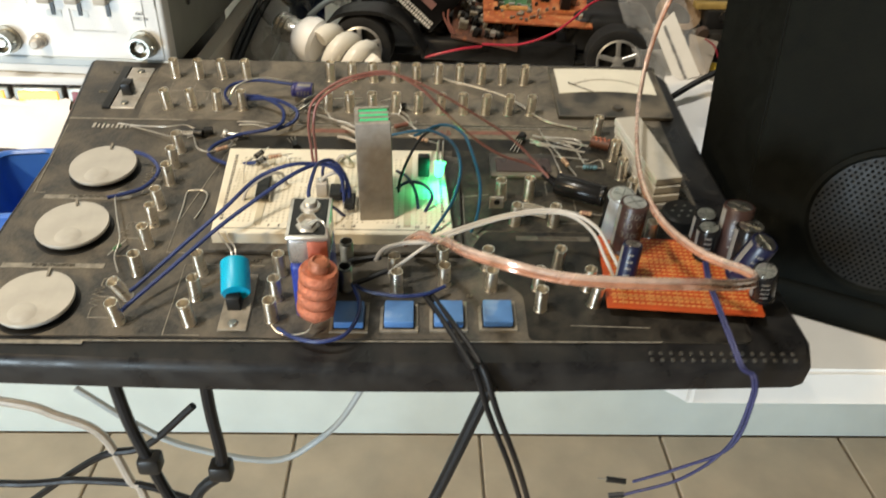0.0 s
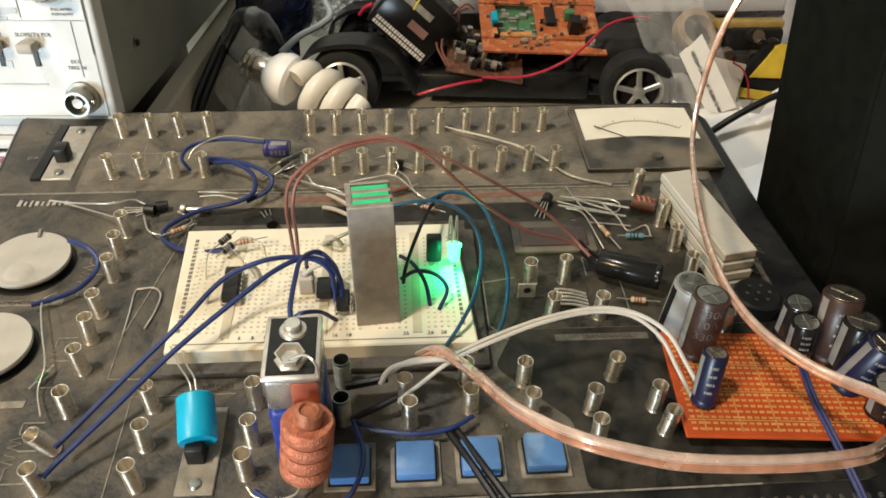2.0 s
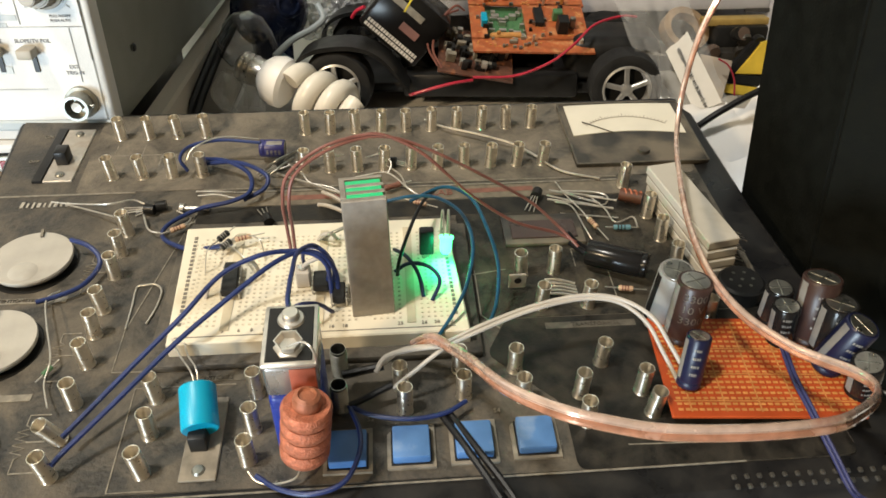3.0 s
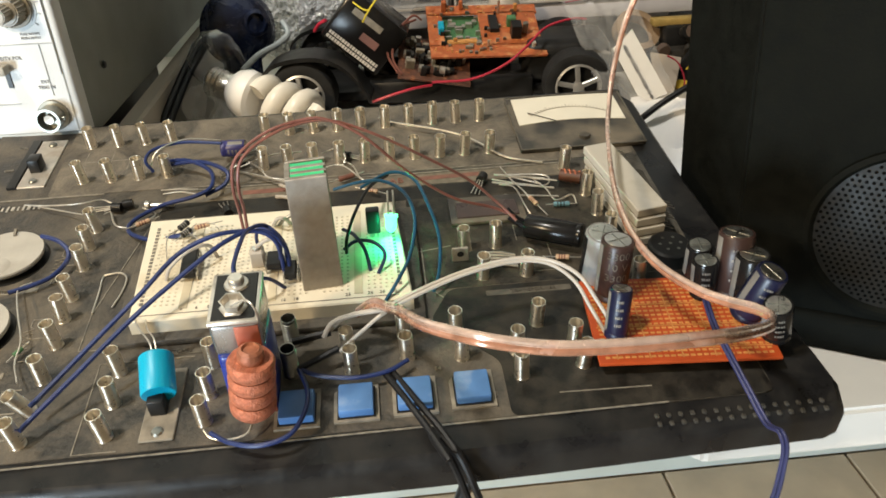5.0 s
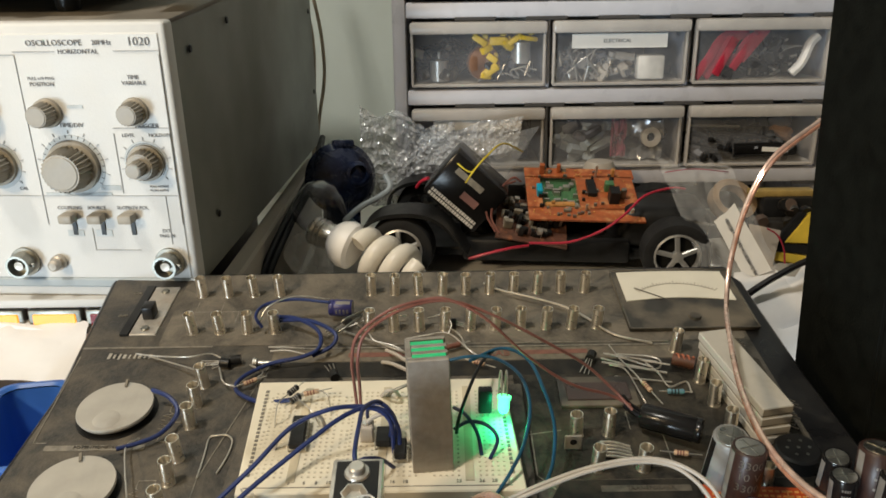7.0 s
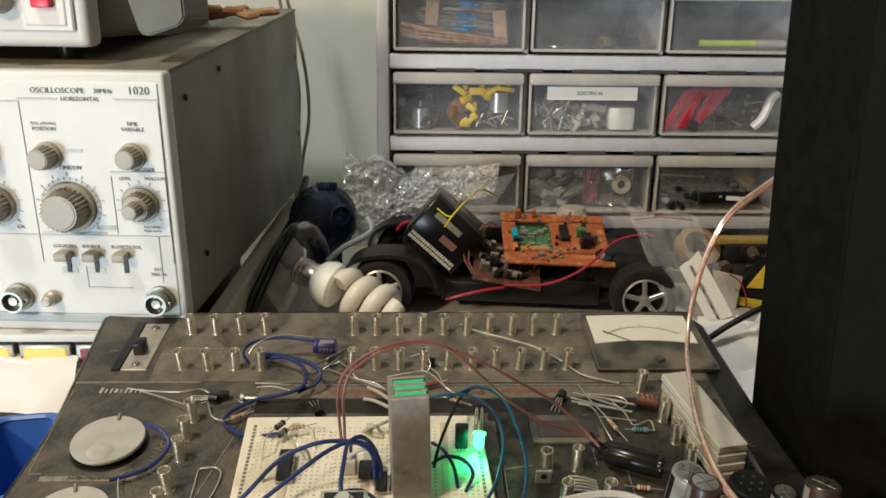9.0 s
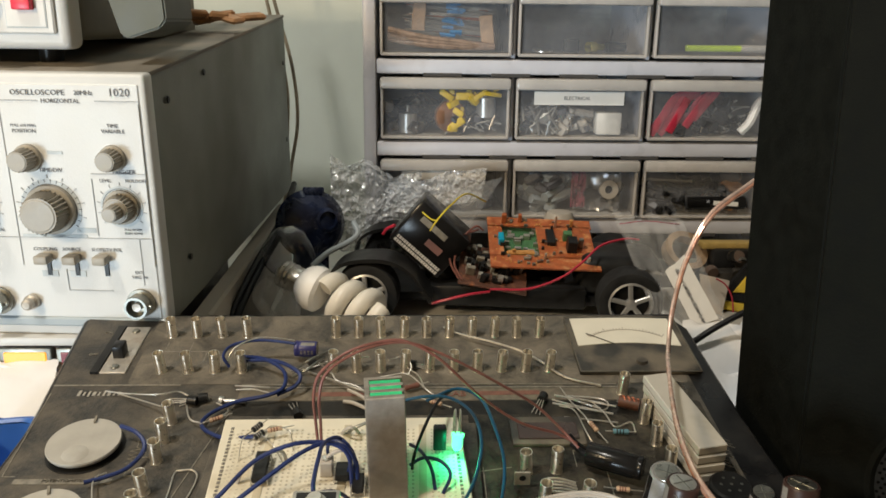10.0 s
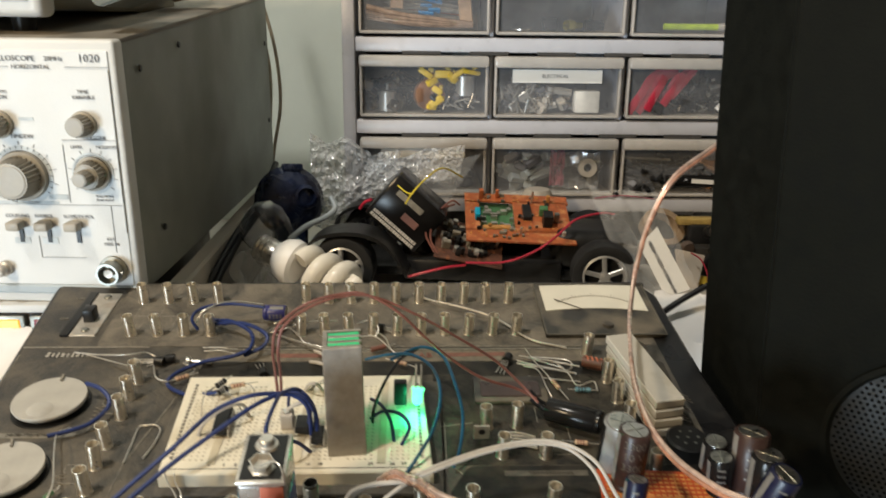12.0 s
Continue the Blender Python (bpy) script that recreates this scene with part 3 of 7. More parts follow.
ringed(bm, [[(x, y, 0.0025) for x, y in face], [(x, y, 0.0032) for x, y in face]])
part("scale_face", bm, M_METERFACE, meter, "cream paper scale")
bm = B()
for i in range(25):
    a = radians(130 - 80 * i / 24)
    l = 0.0030 if i % 6 == 0 else 0.0016
    c = Vector((0.221, 0.1345, 0.0034))
    box(bm, 0.0345 + l / 2, 0, 0, l, 0.00035, 0.0002, Matrix.Translation(c) @ Matrix.Rotation(a, 4, "Z"))
for i in range(30):
    a, b = [radians(130 - 80 * k / 30) for k in (i, i + 1)]
    m = (a + b) / 2
    box(bm, 0.0345, 0, 0, 0.0004, 0.0019, 0.0002, Matrix.Translation((0.221, 0.1345, 0.0034)) @ Matrix.Rotation(m, 4, "Z"))
part("scale_marks", bm, mat("faint_scale_print", (0.34, 0.30, 0.25), 0.7), meter)
for a, b in (((0.1862, 0.1853), (0.2568, 0.1853)), ((0.1862, 0.1245), (0.2568, 0.1245)), ((0.1862, 0.1245), (0.1862, 0.1853)), ((0.2568, 0.1245), (0.2568, 0.1853))):
    part("edge_bead", box(B(), (a[0] + b[0]) / 2, (a[1] + b[1]) / 2, 0.0029, abs(a[0] - b[0]) + 0.001, abs(a[1] - b[1]) + 0.001, 0.0006, None, 0.0002), M_DIMINK, meter)
bm = B()
cyl(bm, (0.2115, 0.1525, 0.0038), (0.1965, 0.1640, 0.0038), 0.0003, 6)
part("needle", bm, M_DIMINK, meter)
part("zero_screw", lathe(B(), [(0, 0.0046), (0.003, 0.0044), (0.0036, 0.0026)], Matrix.Translation((0.2240, 0.1345, 0)), 20), M_SMOKED, meter)

# breadboard
bread = thing("breadboard", "cream solderless breadboard with three numbered sections set in the kit", "breadboard", m=KM)
part("pedestal", box(B(), 0.0565, 0.0375, 0.0018, 0.132, 0.082, 0.0036, None, 0.0012, 2), M_PANEL, bread)
BBH = 0.0106
bm = B()
taper = [(-0.001, 0.0016), (0.1176, 0.0022), (0.1126, 0.0740), (-0.0046, 0.0730)]
ringed(bm, [[(x, y, 0.0034) for x, y in taper], [(x, y, BBH - 0.0006) for x, y in taper], [(x + (0.0006 if x < 0.05 else -0.0006), y + (0.0006 if y < 0.03 else -0.0006), BBH) for x, y in taper]])
part("board", bm, M_BREAD, bread)
for c in (0.0215, 0.0585, 0.0955):
    part("centre_channel", box(B(), c - 0.001, 0.0375, BBH + 0.0001, 0.0036, 0.0600, 0.0005), mat("channel_shade", (0.50, 0.44, 0.32), 0.6), bread)
holes, marks = B(), B()
for s in range(3):
    c = 0.0205 + 0.037 * s
    for col in range(10):
        x = c + (-0.0045 - 0.00254 * (4 - col) if col < 5 else 0.0045 + 0.00254 * (col - 5))
        for r in range(22):
            box(holes, x, 0.0105 + 0.00254 * r, BBH + 0.0001, 0.0010, 0.0007, 0.0004)
    for k in range(2):
        x = c - 0.0176 - 0.00254 * k + 0.0012
        for r in range(20):
            if r % 6 != 5:
                box(holes, x, 0.0125 + 0.00254 * r, BBH + 0.0001, 0.0011, 0.0009, 0.0004)
part("contact_hole", holes, M_HOLE, bread)["kind"] = "stuff"
for x in (0.0025, 0.1125):
    for r in range(22):
        box(marks, x - 0.004 * r / 44, 0.0120 + 0.00254 * r, BBH + 0.0002, 0.0014, 0.0013 if r % 3 else 0.0017, 0.0003)
box(marks, 0.0567, 0.0048, BBH + 0.0001, 0.110, 0.0003, 0.0003)
part("row_letters", marks, M_PRINT, bread, "small black row letters as bars")
for x, n in ((0.0205, "5"), (0.0268, "6"), (0.0318, "8"), (0.0369, "10"), (0.0631, "16"), (0.0684, "18"), (0.0905, "25"), (0.1000, "26"), (0.1051, "28"), (0.1102, "30")):
    part("column_number", text_mesh(n, 0.0024, pose(x - 0.0005, 0.0072, BBH + 0.0002), 0.0001), M_PRINT, bread)

# ---- loudspeaker ----
SPK = Matrix.Translation((0.2555, 0.0690, TABLE_Z)) @ Matrix.Rotation(math.atan2(-0.5, 0.866), 4, "Z")
speaker = thing("loudspeaker", "tall black vinyl loudspeaker with a round perforated grille on the bench", "loudspeaker", m=SPK)


def lean(bm):
    """The cabinet narrows towards the left as it rises."""
    for v in bm.verts:
        v.co.x -= 0.030 * v.co.z - 0.002
    return bm


def cabinet_ring(z):
    """The plan of the cabinet at a height: its left front corner is cut back."""
    d = 0.030 * z - 0.002
    return [(0.031 - d, 0.0, z), (0.230 - d, 0.0, z), (0.230 - d, 0.170, z), (0.030 - d, 0.170, z), (-0.0060 - 0.027 * z, 0.0670 - 0.054 * z, z)]


bm = ringed(B(), [cabinet_ring(z) for z in (0.0, 0.190, 0.380)])
bmesh.ops.bevel(bm, geom=[e for e in bm.edges if abs(e.verts[0].co.z - e.verts[1].co.z) > 0.1], offset=0.0016, segments=2, affect="EDGES")
part("cabinet", bm, M_SPEAKER, speaker)
bm = B()
box(bm, 0.1310, -0.0022, 0.190, 0.198, 0.006, 0.366, None, 0.0028, 2)
part("baffle", lean(bm), M_SPEAKER, speaker)
GC = Vector((0.103, -0.0052, 0.066))
ring = part("grille_ring", lathe(B(), [(0.041, 0.0), (0.0425, 0.002), (0.040, 0.0028), (0.038, 0.001)], Matrix.Translation(GC) @ Matrix.Rotation(radians(90), 4, "X"), 48), M_SPEAKER, speaker)
bm = B()
lathe(bm, [(0.0, 0.0040), (0.02, 0.0034), (0.039, 0.0006)], Matrix.Translation(GC) @ Matrix.Rotation(radians(90), 4, "X"), 48)
part("grille", bm, M_GRILLE, speaker, "dark perforated metal grille")
bm = B()
for i in range(-13, 14):
    for j in range(-15, 16):
        x, z = 0.0029 * (i + 0.5 * (j % 2)), 0.0025 * j
        q = math.hypot(x, z)
        if q < 0.0375:
            y = -0.0040 * (1 - (q / 0.039) ** 2) - 0.0004
            m = Matrix.Translation(GC + Vector((x, y - 0.0002, z))) @ Matrix.Rotation(radians(90), 4, "X")
            vs = [bm.verts.new(m @ Vector((0.00085 * math.cos(k * math.pi / 3), 0.00085 * math.sin(k * math.pi / 3), 0))) for k in range(6)]
            bm.faces.new(vs)
holes = part("grille_hole", bm, mat("grille_hole_black", (0.002, 0.002, 0.002), 0.9), speaker)
holes["kind"] = "stuff"
part("base_lip", box(B(), 0.128, -0.004, 0.010, 0.205, 0.012, 0.020, None, 0.004, 3), M_SPEAKER, speaker)

# ---- oscilloscope ----
SCM = Matrix.Translation((-0.0635, 0.186, 0.0115)) @ Matrix.Rotation(radians(-3.2), 4, "Z") @ Matrix.Rotation(radians(2.2), 4, "X")
scope = thing("oscilloscope", "white and grey oscilloscope with knobs and a worn dark metal case", "oscilloscope", m=SCM)
SH = 0.162


def raised_back(bm, rise=0.024, y0=0.004, length=0.392):
    """The case grows taller towards its back."""
    for v in bm.verts:
        if v.co.z > 0.1:
            v.co.z += rise * (v.co.y - y0) / length
    return bm


part("case", raised_back(box(B(), -0.1480, 0.200, SH / 2, 0.283, 0.392, SH - 0.001, None, 0.003, 2)), M_SCOPESIDE, scope, "dark grey painted metal case")
part("case_top", raised_back(box(B(), -0.1480, 0.199, SH + 0.0004, 0.2845, 0.390, 0.003, None, 0.001, 2)), M_SCOPETOP, scope, "dusty worn case top")
part("front_frame", box(B(), -0.1480, 0.0045, SH / 2 + 0.0012, 0.2915, 0.013, SH + 0.0035, None, 0.0025, 3), M_SCOPE, scope, "off-white moulded front frame")
front_plate = part("control_plate", box(B(), -0.1475, -0.0013, SH / 2 + 0.0045, 0.283, 0.003, SH - 0.015, None, 0.0008), M_SCOPE, scope, "white control panel with grey printing")
part("lower_trim", box(B(), -0.1465, -0.0012, 0.0095, 0.291, 0.006, 0.006, None, 0.001), M_GREYBLUE, scope, "grey-blue lower trim strip")


def at_scope(u, z):
    """A place on the control plate: u metres left of its right edge, z over the case bottom."""
    return Matrix.Translation((-u, -0.0030, z)) @ Matrix.Rotation(radians(90), 4, "X")


def knob(u, z, r, h, ribs=20, material=None):
    bm = B()
    n = ribs * 2
    prof = [(r * 1.18, 0.0), (r * 1.15, h * 0.18), (r, h * 0.22), (r * 0.90, h * 0.95), (r * 0.82, h), (0, h)]
    rings = []
    m = at_scope(u, z)
    for rad, zz in prof:
        if rad == 0:
            rings.append([bm.verts.new(m @ Vector((0, 0, zz)))])
        else:
            rings.append([bm.verts.new(m @ Vector(((rad * (0.85 if i % 2 and 0.2 < zz / h < 0.99 else 1.0)) * math.cos(2 * math.pi * i / n),
                                                   (rad * (0.85 if i % 2 and 0.2 < zz / h < 0.99 else 1.0)) * math.sin(2 * math.pi * i / n), zz))) for i in range(n)])
    for a, b in zip(rings, rings[1:]):
        for i in range(n):
            if len(b) == 1:
                bm.faces.new((a[i], a[(i + 1) % n], b[0]))
            else:
                bm.faces.new((a[i], a[(i + 1) % n], b[(i + 1) % n], b[i]))
    k = part("knob", bm, material or M_KNOBS, scope, "ribbed beige-grey knob")
    part("knob_cap", lathe(B(), [(0, 0.0006), (r * 0.72, 0.0005), (r * 0.76, 0.0)], m @ Matrix.Translation((0, 0, h)), 24), M_KNOBS, k)
    return k


for ku, kz, kr in ((0.0670, 0.0835, 0.0132), (0.0235, 0.0855, 0.0092), (0.1130, 0.0840, 0.0100)):
    part("dial_ring", lathe(B(), [(kr * 1.12, 0.0), (kr * 1.12, 0.0002), (kr * 1.40, 0.0002), (kr * 1.40, 0.0)], at_scope(ku, kz), 40), M_BLUEWASH, scope, "pale grey-blue printed dial ring")
    for i in range(11):
        a = radians(-40 + 26 * i)
        part("dial_mark", box(B(), kr * 1.55, 0, 0.0002, 0.0020, 0.0006, 0.0003, at_scope(ku, kz) @ Matrix.Rotation(a, 4, "Z")), M_RULE, scope)
knob(0.0765, 0.115, 0.0072, 0.013)
knob(0.0255, 0.1155, 0.0068, 0.012)
knob(0.0670, 0.0835, 0.0132, 0.016, 28)
knob(0.0235, 0.0855, 0.0092, 0.010, 22)
knob(0.0235, 0.0855, 0.0052, 0.019, 16)
knob(0.1130, 0.0840, 0.0100, 0.014, 22)
knob(0.1150, 0.1150, 0.0072, 0.013)
for u in (0.0735, 0.0560, 0.0375):
    bm = B()
    m = at_scope(u, 0.0515)
    box(bm, 0, -0.0035, 0.0002, 0.0026, 0.014, 0.0008, m)
    sw = part("lever_slot", bm, M_BLACKPL, scope)
    part("lever", box(B(), -0.001, 0.0015, 0.0045, 0.0085, 0.0055, 0.009, m, 0.0012, 2), M_KNOBS, sw, "beige slide lever")
for u, z, r in ((0.0180, 0.0235, 0.0072), (0.1085, 0.0235, 0.0072)):
    m = at_scope(u, z)
    j = part("bnc_socket", lathe(B(), [(r * 1.25, 0), (r * 1.25, 0.002), (r, 0.0025), (r, 0.011), (r * 0.8, 0.011), (r * 0.78, 0.004), (0, 0.004)], m, 24), M_DARKSTEEL, scope, "metal coaxial socket")
    part("socket_pin", lathe(B(), [(0.0028, 0.004), (0.0028, 0.009), (0.0015, 0.009), (0, 0.0085)], m, 12), M_ALU, j)
    part("socket_lug", box(B(), r * 1.05, 0, 0.007, 0.003, 0.0022, 0.0022, m, 0.0004), M_DARKSTEEL, j)
m = at_scope(0.0875, 0.0232)
part("ground_post", lathe(B(), [(0.0048, 0), (0.0048, 0.003), (0.0035, 0.004), (0.0035, 0.008), (0.0022, 0.009), (0, 0.009)], m, 20), M_ALU, scope, "small metal ground post")
for u, z, wd, hg in ((0.0195, 0.1492, 0.026, 0.0005), (0.0780, 0.1492, 0.024, 0.0005), (0.0070, 0.0975, 0.0004, 0.100), (0.0895, 0.0975, 0.0004, 0.100), (0.0235, 0.1060, 0.033, 0.0005),
                     (0.0070, 0.085, 0.0004, 0.036), (0.0400, 0.085, 0.0004, 0.036), (0.0480, 0.0655, 0.082, 0.0004), (0.0490, 0.0310, 0.028, 0.0004), (0.0150, 0.0500, 0.0004, 0.030),
                     (0.1350, 0.0975, 0.0004, 0.100), (0.1120, 0.1475, 0.044, 0.0005), (0.1120, 0.0655, 0.044, 0.0004), (0.0630, 0.0380, 0.0004, 0.014)):
    part("panel_rule", box(B(), 0, 0, 0.0002, wd, hg, 0.0003, at_scope(u, z)), M_RULE, front_plate)
for words, u, z, size in (("OSCILLOSCOPE", 0.0655, 0.1538, 0.0046), ("20MHz", 0.0385, 0.1538, 0.0038), ("1020", 0.0175, 0.1541, 0.0066), ("HORIZONTAL", 0.0525, 0.1490, 0.0036),
                          ("PULL x10 MAG", 0.0765, 0.1345, 0.0024), ("POSITION", 0.0765, 0.1312, 0.0032), ("TIME", 0.0235, 0.1348, 0.0032), ("VARIABLE", 0.0235, 0.1315, 0.0032),
                          ("TIME/DIV", 0.0640, 0.1078, 0.0036), ("TRIGGER", 0.0200, 0.1072, 0.0036), ("LEVEL", 0.0315, 0.1018, 0.0029), ("HOLDOFF", 0.0130, 0.1018, 0.0029),
                          ("COUPLING", 0.0745, 0.0580, 0.0030), ("SOURCE", 0.0580, 0.0580, 0.0030), ("SLOPE/TV POL", 0.0360, 0.0580, 0.0030), ("EXT", 0.0175, 0.0435, 0.0028),
                          ("TRIG IN", 0.0175, 0.0402, 0.0028), ("PULL NORM", 0.0180, 0.0712, 0.0020), ("PUSH AUTO", 0.0180, 0.0688, 0.0020), ("CAL", 0.1000, 0.0700, 0.0028)):
    part("panel_word", text_mesh(words, size, at_scope(u, z) @ Matrix.Translation((0, 0, 0.0003)), 0.0001), M_PANELINK, front_plate)
for u, z, wd, hg in ((0.0670, 0.0665, 0.040, 0.0022), (0.0470, 0.0705, 0.012, 0.003), (0.0800, 0.1105, 0.018, 0.0018), (0.0735, 0.0420, 0.010, 0.0040), (0.0560, 0.0420, 0.010, 0.0040), (0.0600, 0.1185, 0.009, 0.0018)):
    part("tinted_patch", box(B(), 0, 0, 0.0001, wd, hg, 0.0002, at_scope(u, z)), M_BLUEWASH, front_plate)
bm = B()
for i in range(22):
    a = radians(215 - 250 * i / 21)
    box(bm, 0.0178, 0, 0.0002, 0.0018, 0.0005, 0.0003, at_scope(0.0670, 0.0835) @ Matrix.Rotation(a, 4, "Z"))
for i in range(60):
    a = radians(215 - 250 * i / 59)
    box(bm, 0.0158, 0, 0.0002, 0.0004, 0.0013, 0.0003, at_scope(0.0670, 0.0835) @ Matrix.Rotation(a, 4, "Z"))
    if i % 2:
        box(bm, 0.0115, 0, 0.0002, 0.0004, 0.0016, 0.0003, at_scope(0.0235, 0.0855) @ Matrix.Rotation(a, 4, "Z"))
part("dial_scale", bm, M_PANELINK, front_plate)
for y, z in ((0.04, 0.145), (0.115, 0.155), (0.055, 0.035), (0.375, 0.14), (0.375, 0.06)):
    part("case_screw", lathe(B(), [(0, 0.0012), (0.002, 0.001), (0.0026, 0)], Matrix.Translation((-0.0052, y, z)) @ Matrix.Rotation(radians(90), 4, "Y"), 12), M_BLACKPL, scope)

# ---- instrument on top of the oscilloscope ----
top_unit = thing("bench_instrument", "white-fronted bench instrument standing on the oscilloscope", "bench instrument", m=Matrix.Translation((-0.106, 0.206, 0.1885)) @ Matrix.Rotation(radians(-4), 4, "Z"))
part("body", box(B(), -0.124, 0.125, 0.050, 0.222, 0.215, 0.090, None, 0.006, 3), mat("beige_instrument_case", (0.17, 0.155, 0.115), 0.5, spread=0.12), top_unit)
fr = part("front_frame", box(B(), -0.122, 0.008, 0.047, 0.222, 0.020, 0.094, None, 0.005, 3), M_SCOPE, top_unit, "off-white front frame")
part("front_plate", box(B(), -0.122, -0.0030, 0.050, 0.208, 0.003, 0.082, None, 0.001), M_SCOPE, fr)
part("blue_outline", box(B(), -0.0345, -0.0047, 0.0325, 0.0250, 0.0006, 0.0400, None, 0.0002), M_BLUEWASH, fr)
part("button_field", box(B(), -0.0345, -0.0050, 0.0325, 0.0238, 0.0006, 0.0388, None, 0.0002), M_SCOPE, fr)
part("red_button", box(B(), -0.0345, -0.0072, 0.0265, 0.0115, 0.006, 0.0075, None, 0.001, 2), M_REDBTN, top_unit, "square red push button")
part("printed_word", text_mesh("OFF", 0.0036, Matrix.Translation((-0.0345, -0.0055, 0.0355)) @ Matrix.Rotation(radians(90), 4, "X"), 0.0001), M_PANELINK, fr)
part("knob", lathe(B(), [(0.0085, 0), (0.008, 0.012), (0.007, 0.013), (0, 0.013)], Matrix.Translation((-0.0610, -0.004, 0.0275)) @ Matrix.Rotation(radians(90), 4, "X"), 24), M_KNOBS, top_unit)
bm = B()
prof = [(0.0045, 0.062), (0.0060, 0.040), (0.0150, 0.0085), (0.0200, 0.0065), (0.0400, 0.0130), (0.0440, 0.0180), (0.0430, 0.0400), (0.0340, 0.0450), (0.0330, 0.0620)]
ringed(bm, [[(x, y, z) for x, z in prof] for y in (0.010, 0.058)])
bmesh.ops.bevel(bm, geom=list(bm.edges), offset=0.0012, segments=2, affect="EDGES")
part("carry_handle_hub", bm, mat("olive_grey_handle", (0.075, 0.08, 0.06), 0.5, spread=0.12), top_unit, "dark olive-grey tilting handle end")
part("handle_groove", box(B(), 0.0350, 0.0098, 0.0335, 0.0120, 0.0010, 0.0016, None, 0.0003), M_BLACKPL, top_unit)
for x in (-0.20, -0.04):
    for y in (0.03, 0.2):
        part("rubber_foot", lathe(B(), [(0.007, -0.0135 + 0.055 * (y - 0.03)), (0.008, 0.006), (0, 0.006)], Matrix.Translation((x, y, 0.0)), 16), M_BLACKPL, top_unit)
random.seed(8)
for i in range(7):
    scrap = box(B(), 0, 0, 0, random.uniform(0.012, 0.026), random.uniform(0.010, 0.02), random.uniform(0.004, 0.009),
        pose(-0.004 + random.uniform(-0.022, 0.03), 0.30 + random.uniform(-0.012, 0.012), 0.2075 + random.uniform(0, 0.004), random.uniform(-12, 12), random.uniform(-12, 12), random.uniform(0, 90)), 0.002)
    thing("resin_scrap", "small amber scrap lying in a heap on the oscilloscope", "scrap", scrap, M_WOOD, Matrix.Translation((-0.072, 0.10, 0)), "amber scraps")

# ---- unit with lit amber windows under the oscilloscope ----
lamp_unit = thing("switch_panel_unit", "brown equipment case with lit amber windows under the oscilloscope", "equipment case", m=Matrix.Translation((-0.1295, 0.190, 0)))
part("body", box(B(), -0.102, 0.16, -0.0285, 0.250, 0.32, 0.068, None, 0.002, 2), M_BROWN, lamp_unit)
part("upper_ledge", box(B(), -0.095, 0.16, 0.0083, 0.275, 0.335, 0.0056, None, 0.001, 2), M_SCOPE, lamp_unit, "white ledge")
for i in range(4):
    x = 0.0055 - 0.0362 * i
    w = part("lamp_window", box(B(), x, -0.0020, -0.0050, 0.0335, 0.005, 0.0152, None, 0.0014, 2), M_DARKSTEEL, lamp_unit, "silver lamp window frame")
    part("window_lens", box(B(), x, -0.0040, -0.0050, 0.0270, 0.003, 0.0100, None, 0.0006), M_AMBER if i else mat("dark_red_lens", (0.16, 0.012, 0.02), 0.3), w, "glowing amber lens" if i else "unlit dark red lens")

# ---- drawer cabinet ----
CX0, CY, CZ0 = 0.0425, 0.445, TABLE_Z
cabinet = thing("drawer_cabinet", "grey plastic parts cabinet with smoky clear drawers of components", "drawer cabinet", m=Matrix.Translation((CX0, CY, 0)))
PITCHX, PITCHZ, TOPZ = 0.1250, 0.0752, 0.1640
CMID = 0.0132 + 1.5 * PITCHX
ZT, ZB = 0.345, TABLE_Z
part("side_panel", box(B(), 0.0060, 0.08, (ZT + ZB) / 2, 0.012, 0.166, ZT - ZB, None, 0.003, 2), M_CABINET, cabinet)
part("side_panel", box(B(), 0.0145 + 3 * PITCHX + 0.006, 0.08, (ZT + ZB) / 2, 0.012, 0.166, ZT - ZB, None, 0.003, 2), M_CABINET, cabinet)
part("back_panel", box(B(), CMID, 0.158, (ZT + ZB) / 2, 3 * PITCHX + 0.008, 0.004, ZT - ZB - 0.01), M_DARKIN, cabinet)
part("top_panel", box(B(), CMID, 0.08, ZT + 0.004, 3 * PITCHX + 0.022, 0.166, 0.010, None, 0.003, 2), M_CABINET, cabinet)
for r in range(-2, 4):
    z = TOPZ + PITCHZ * r
    part("shelf", box(B(), CMID, 0.078, z + 0.0052, 3 * PITCHX + 0.003, 0.158, 0.0135, None, 0.002, 2), M_CABINET, cabinet)
    for i in range(1, 7):
        part("slot", box(B(), 0.0723 + 0.0627 * (i - 0.5) - 0.0313, 0.0005, z - 0.0022, 0.0355, 0.004, 0.0030), M_SLOT, cabinet)
for c in range(1, 3):
    part("divider", box(B(), 0.0130 + PITCHX * c, 0.082, (ZT + ZB) / 2, 0.0034, 0.152, ZT - ZB - 0.01, None, 0.001), M_CABINET, cabinet)


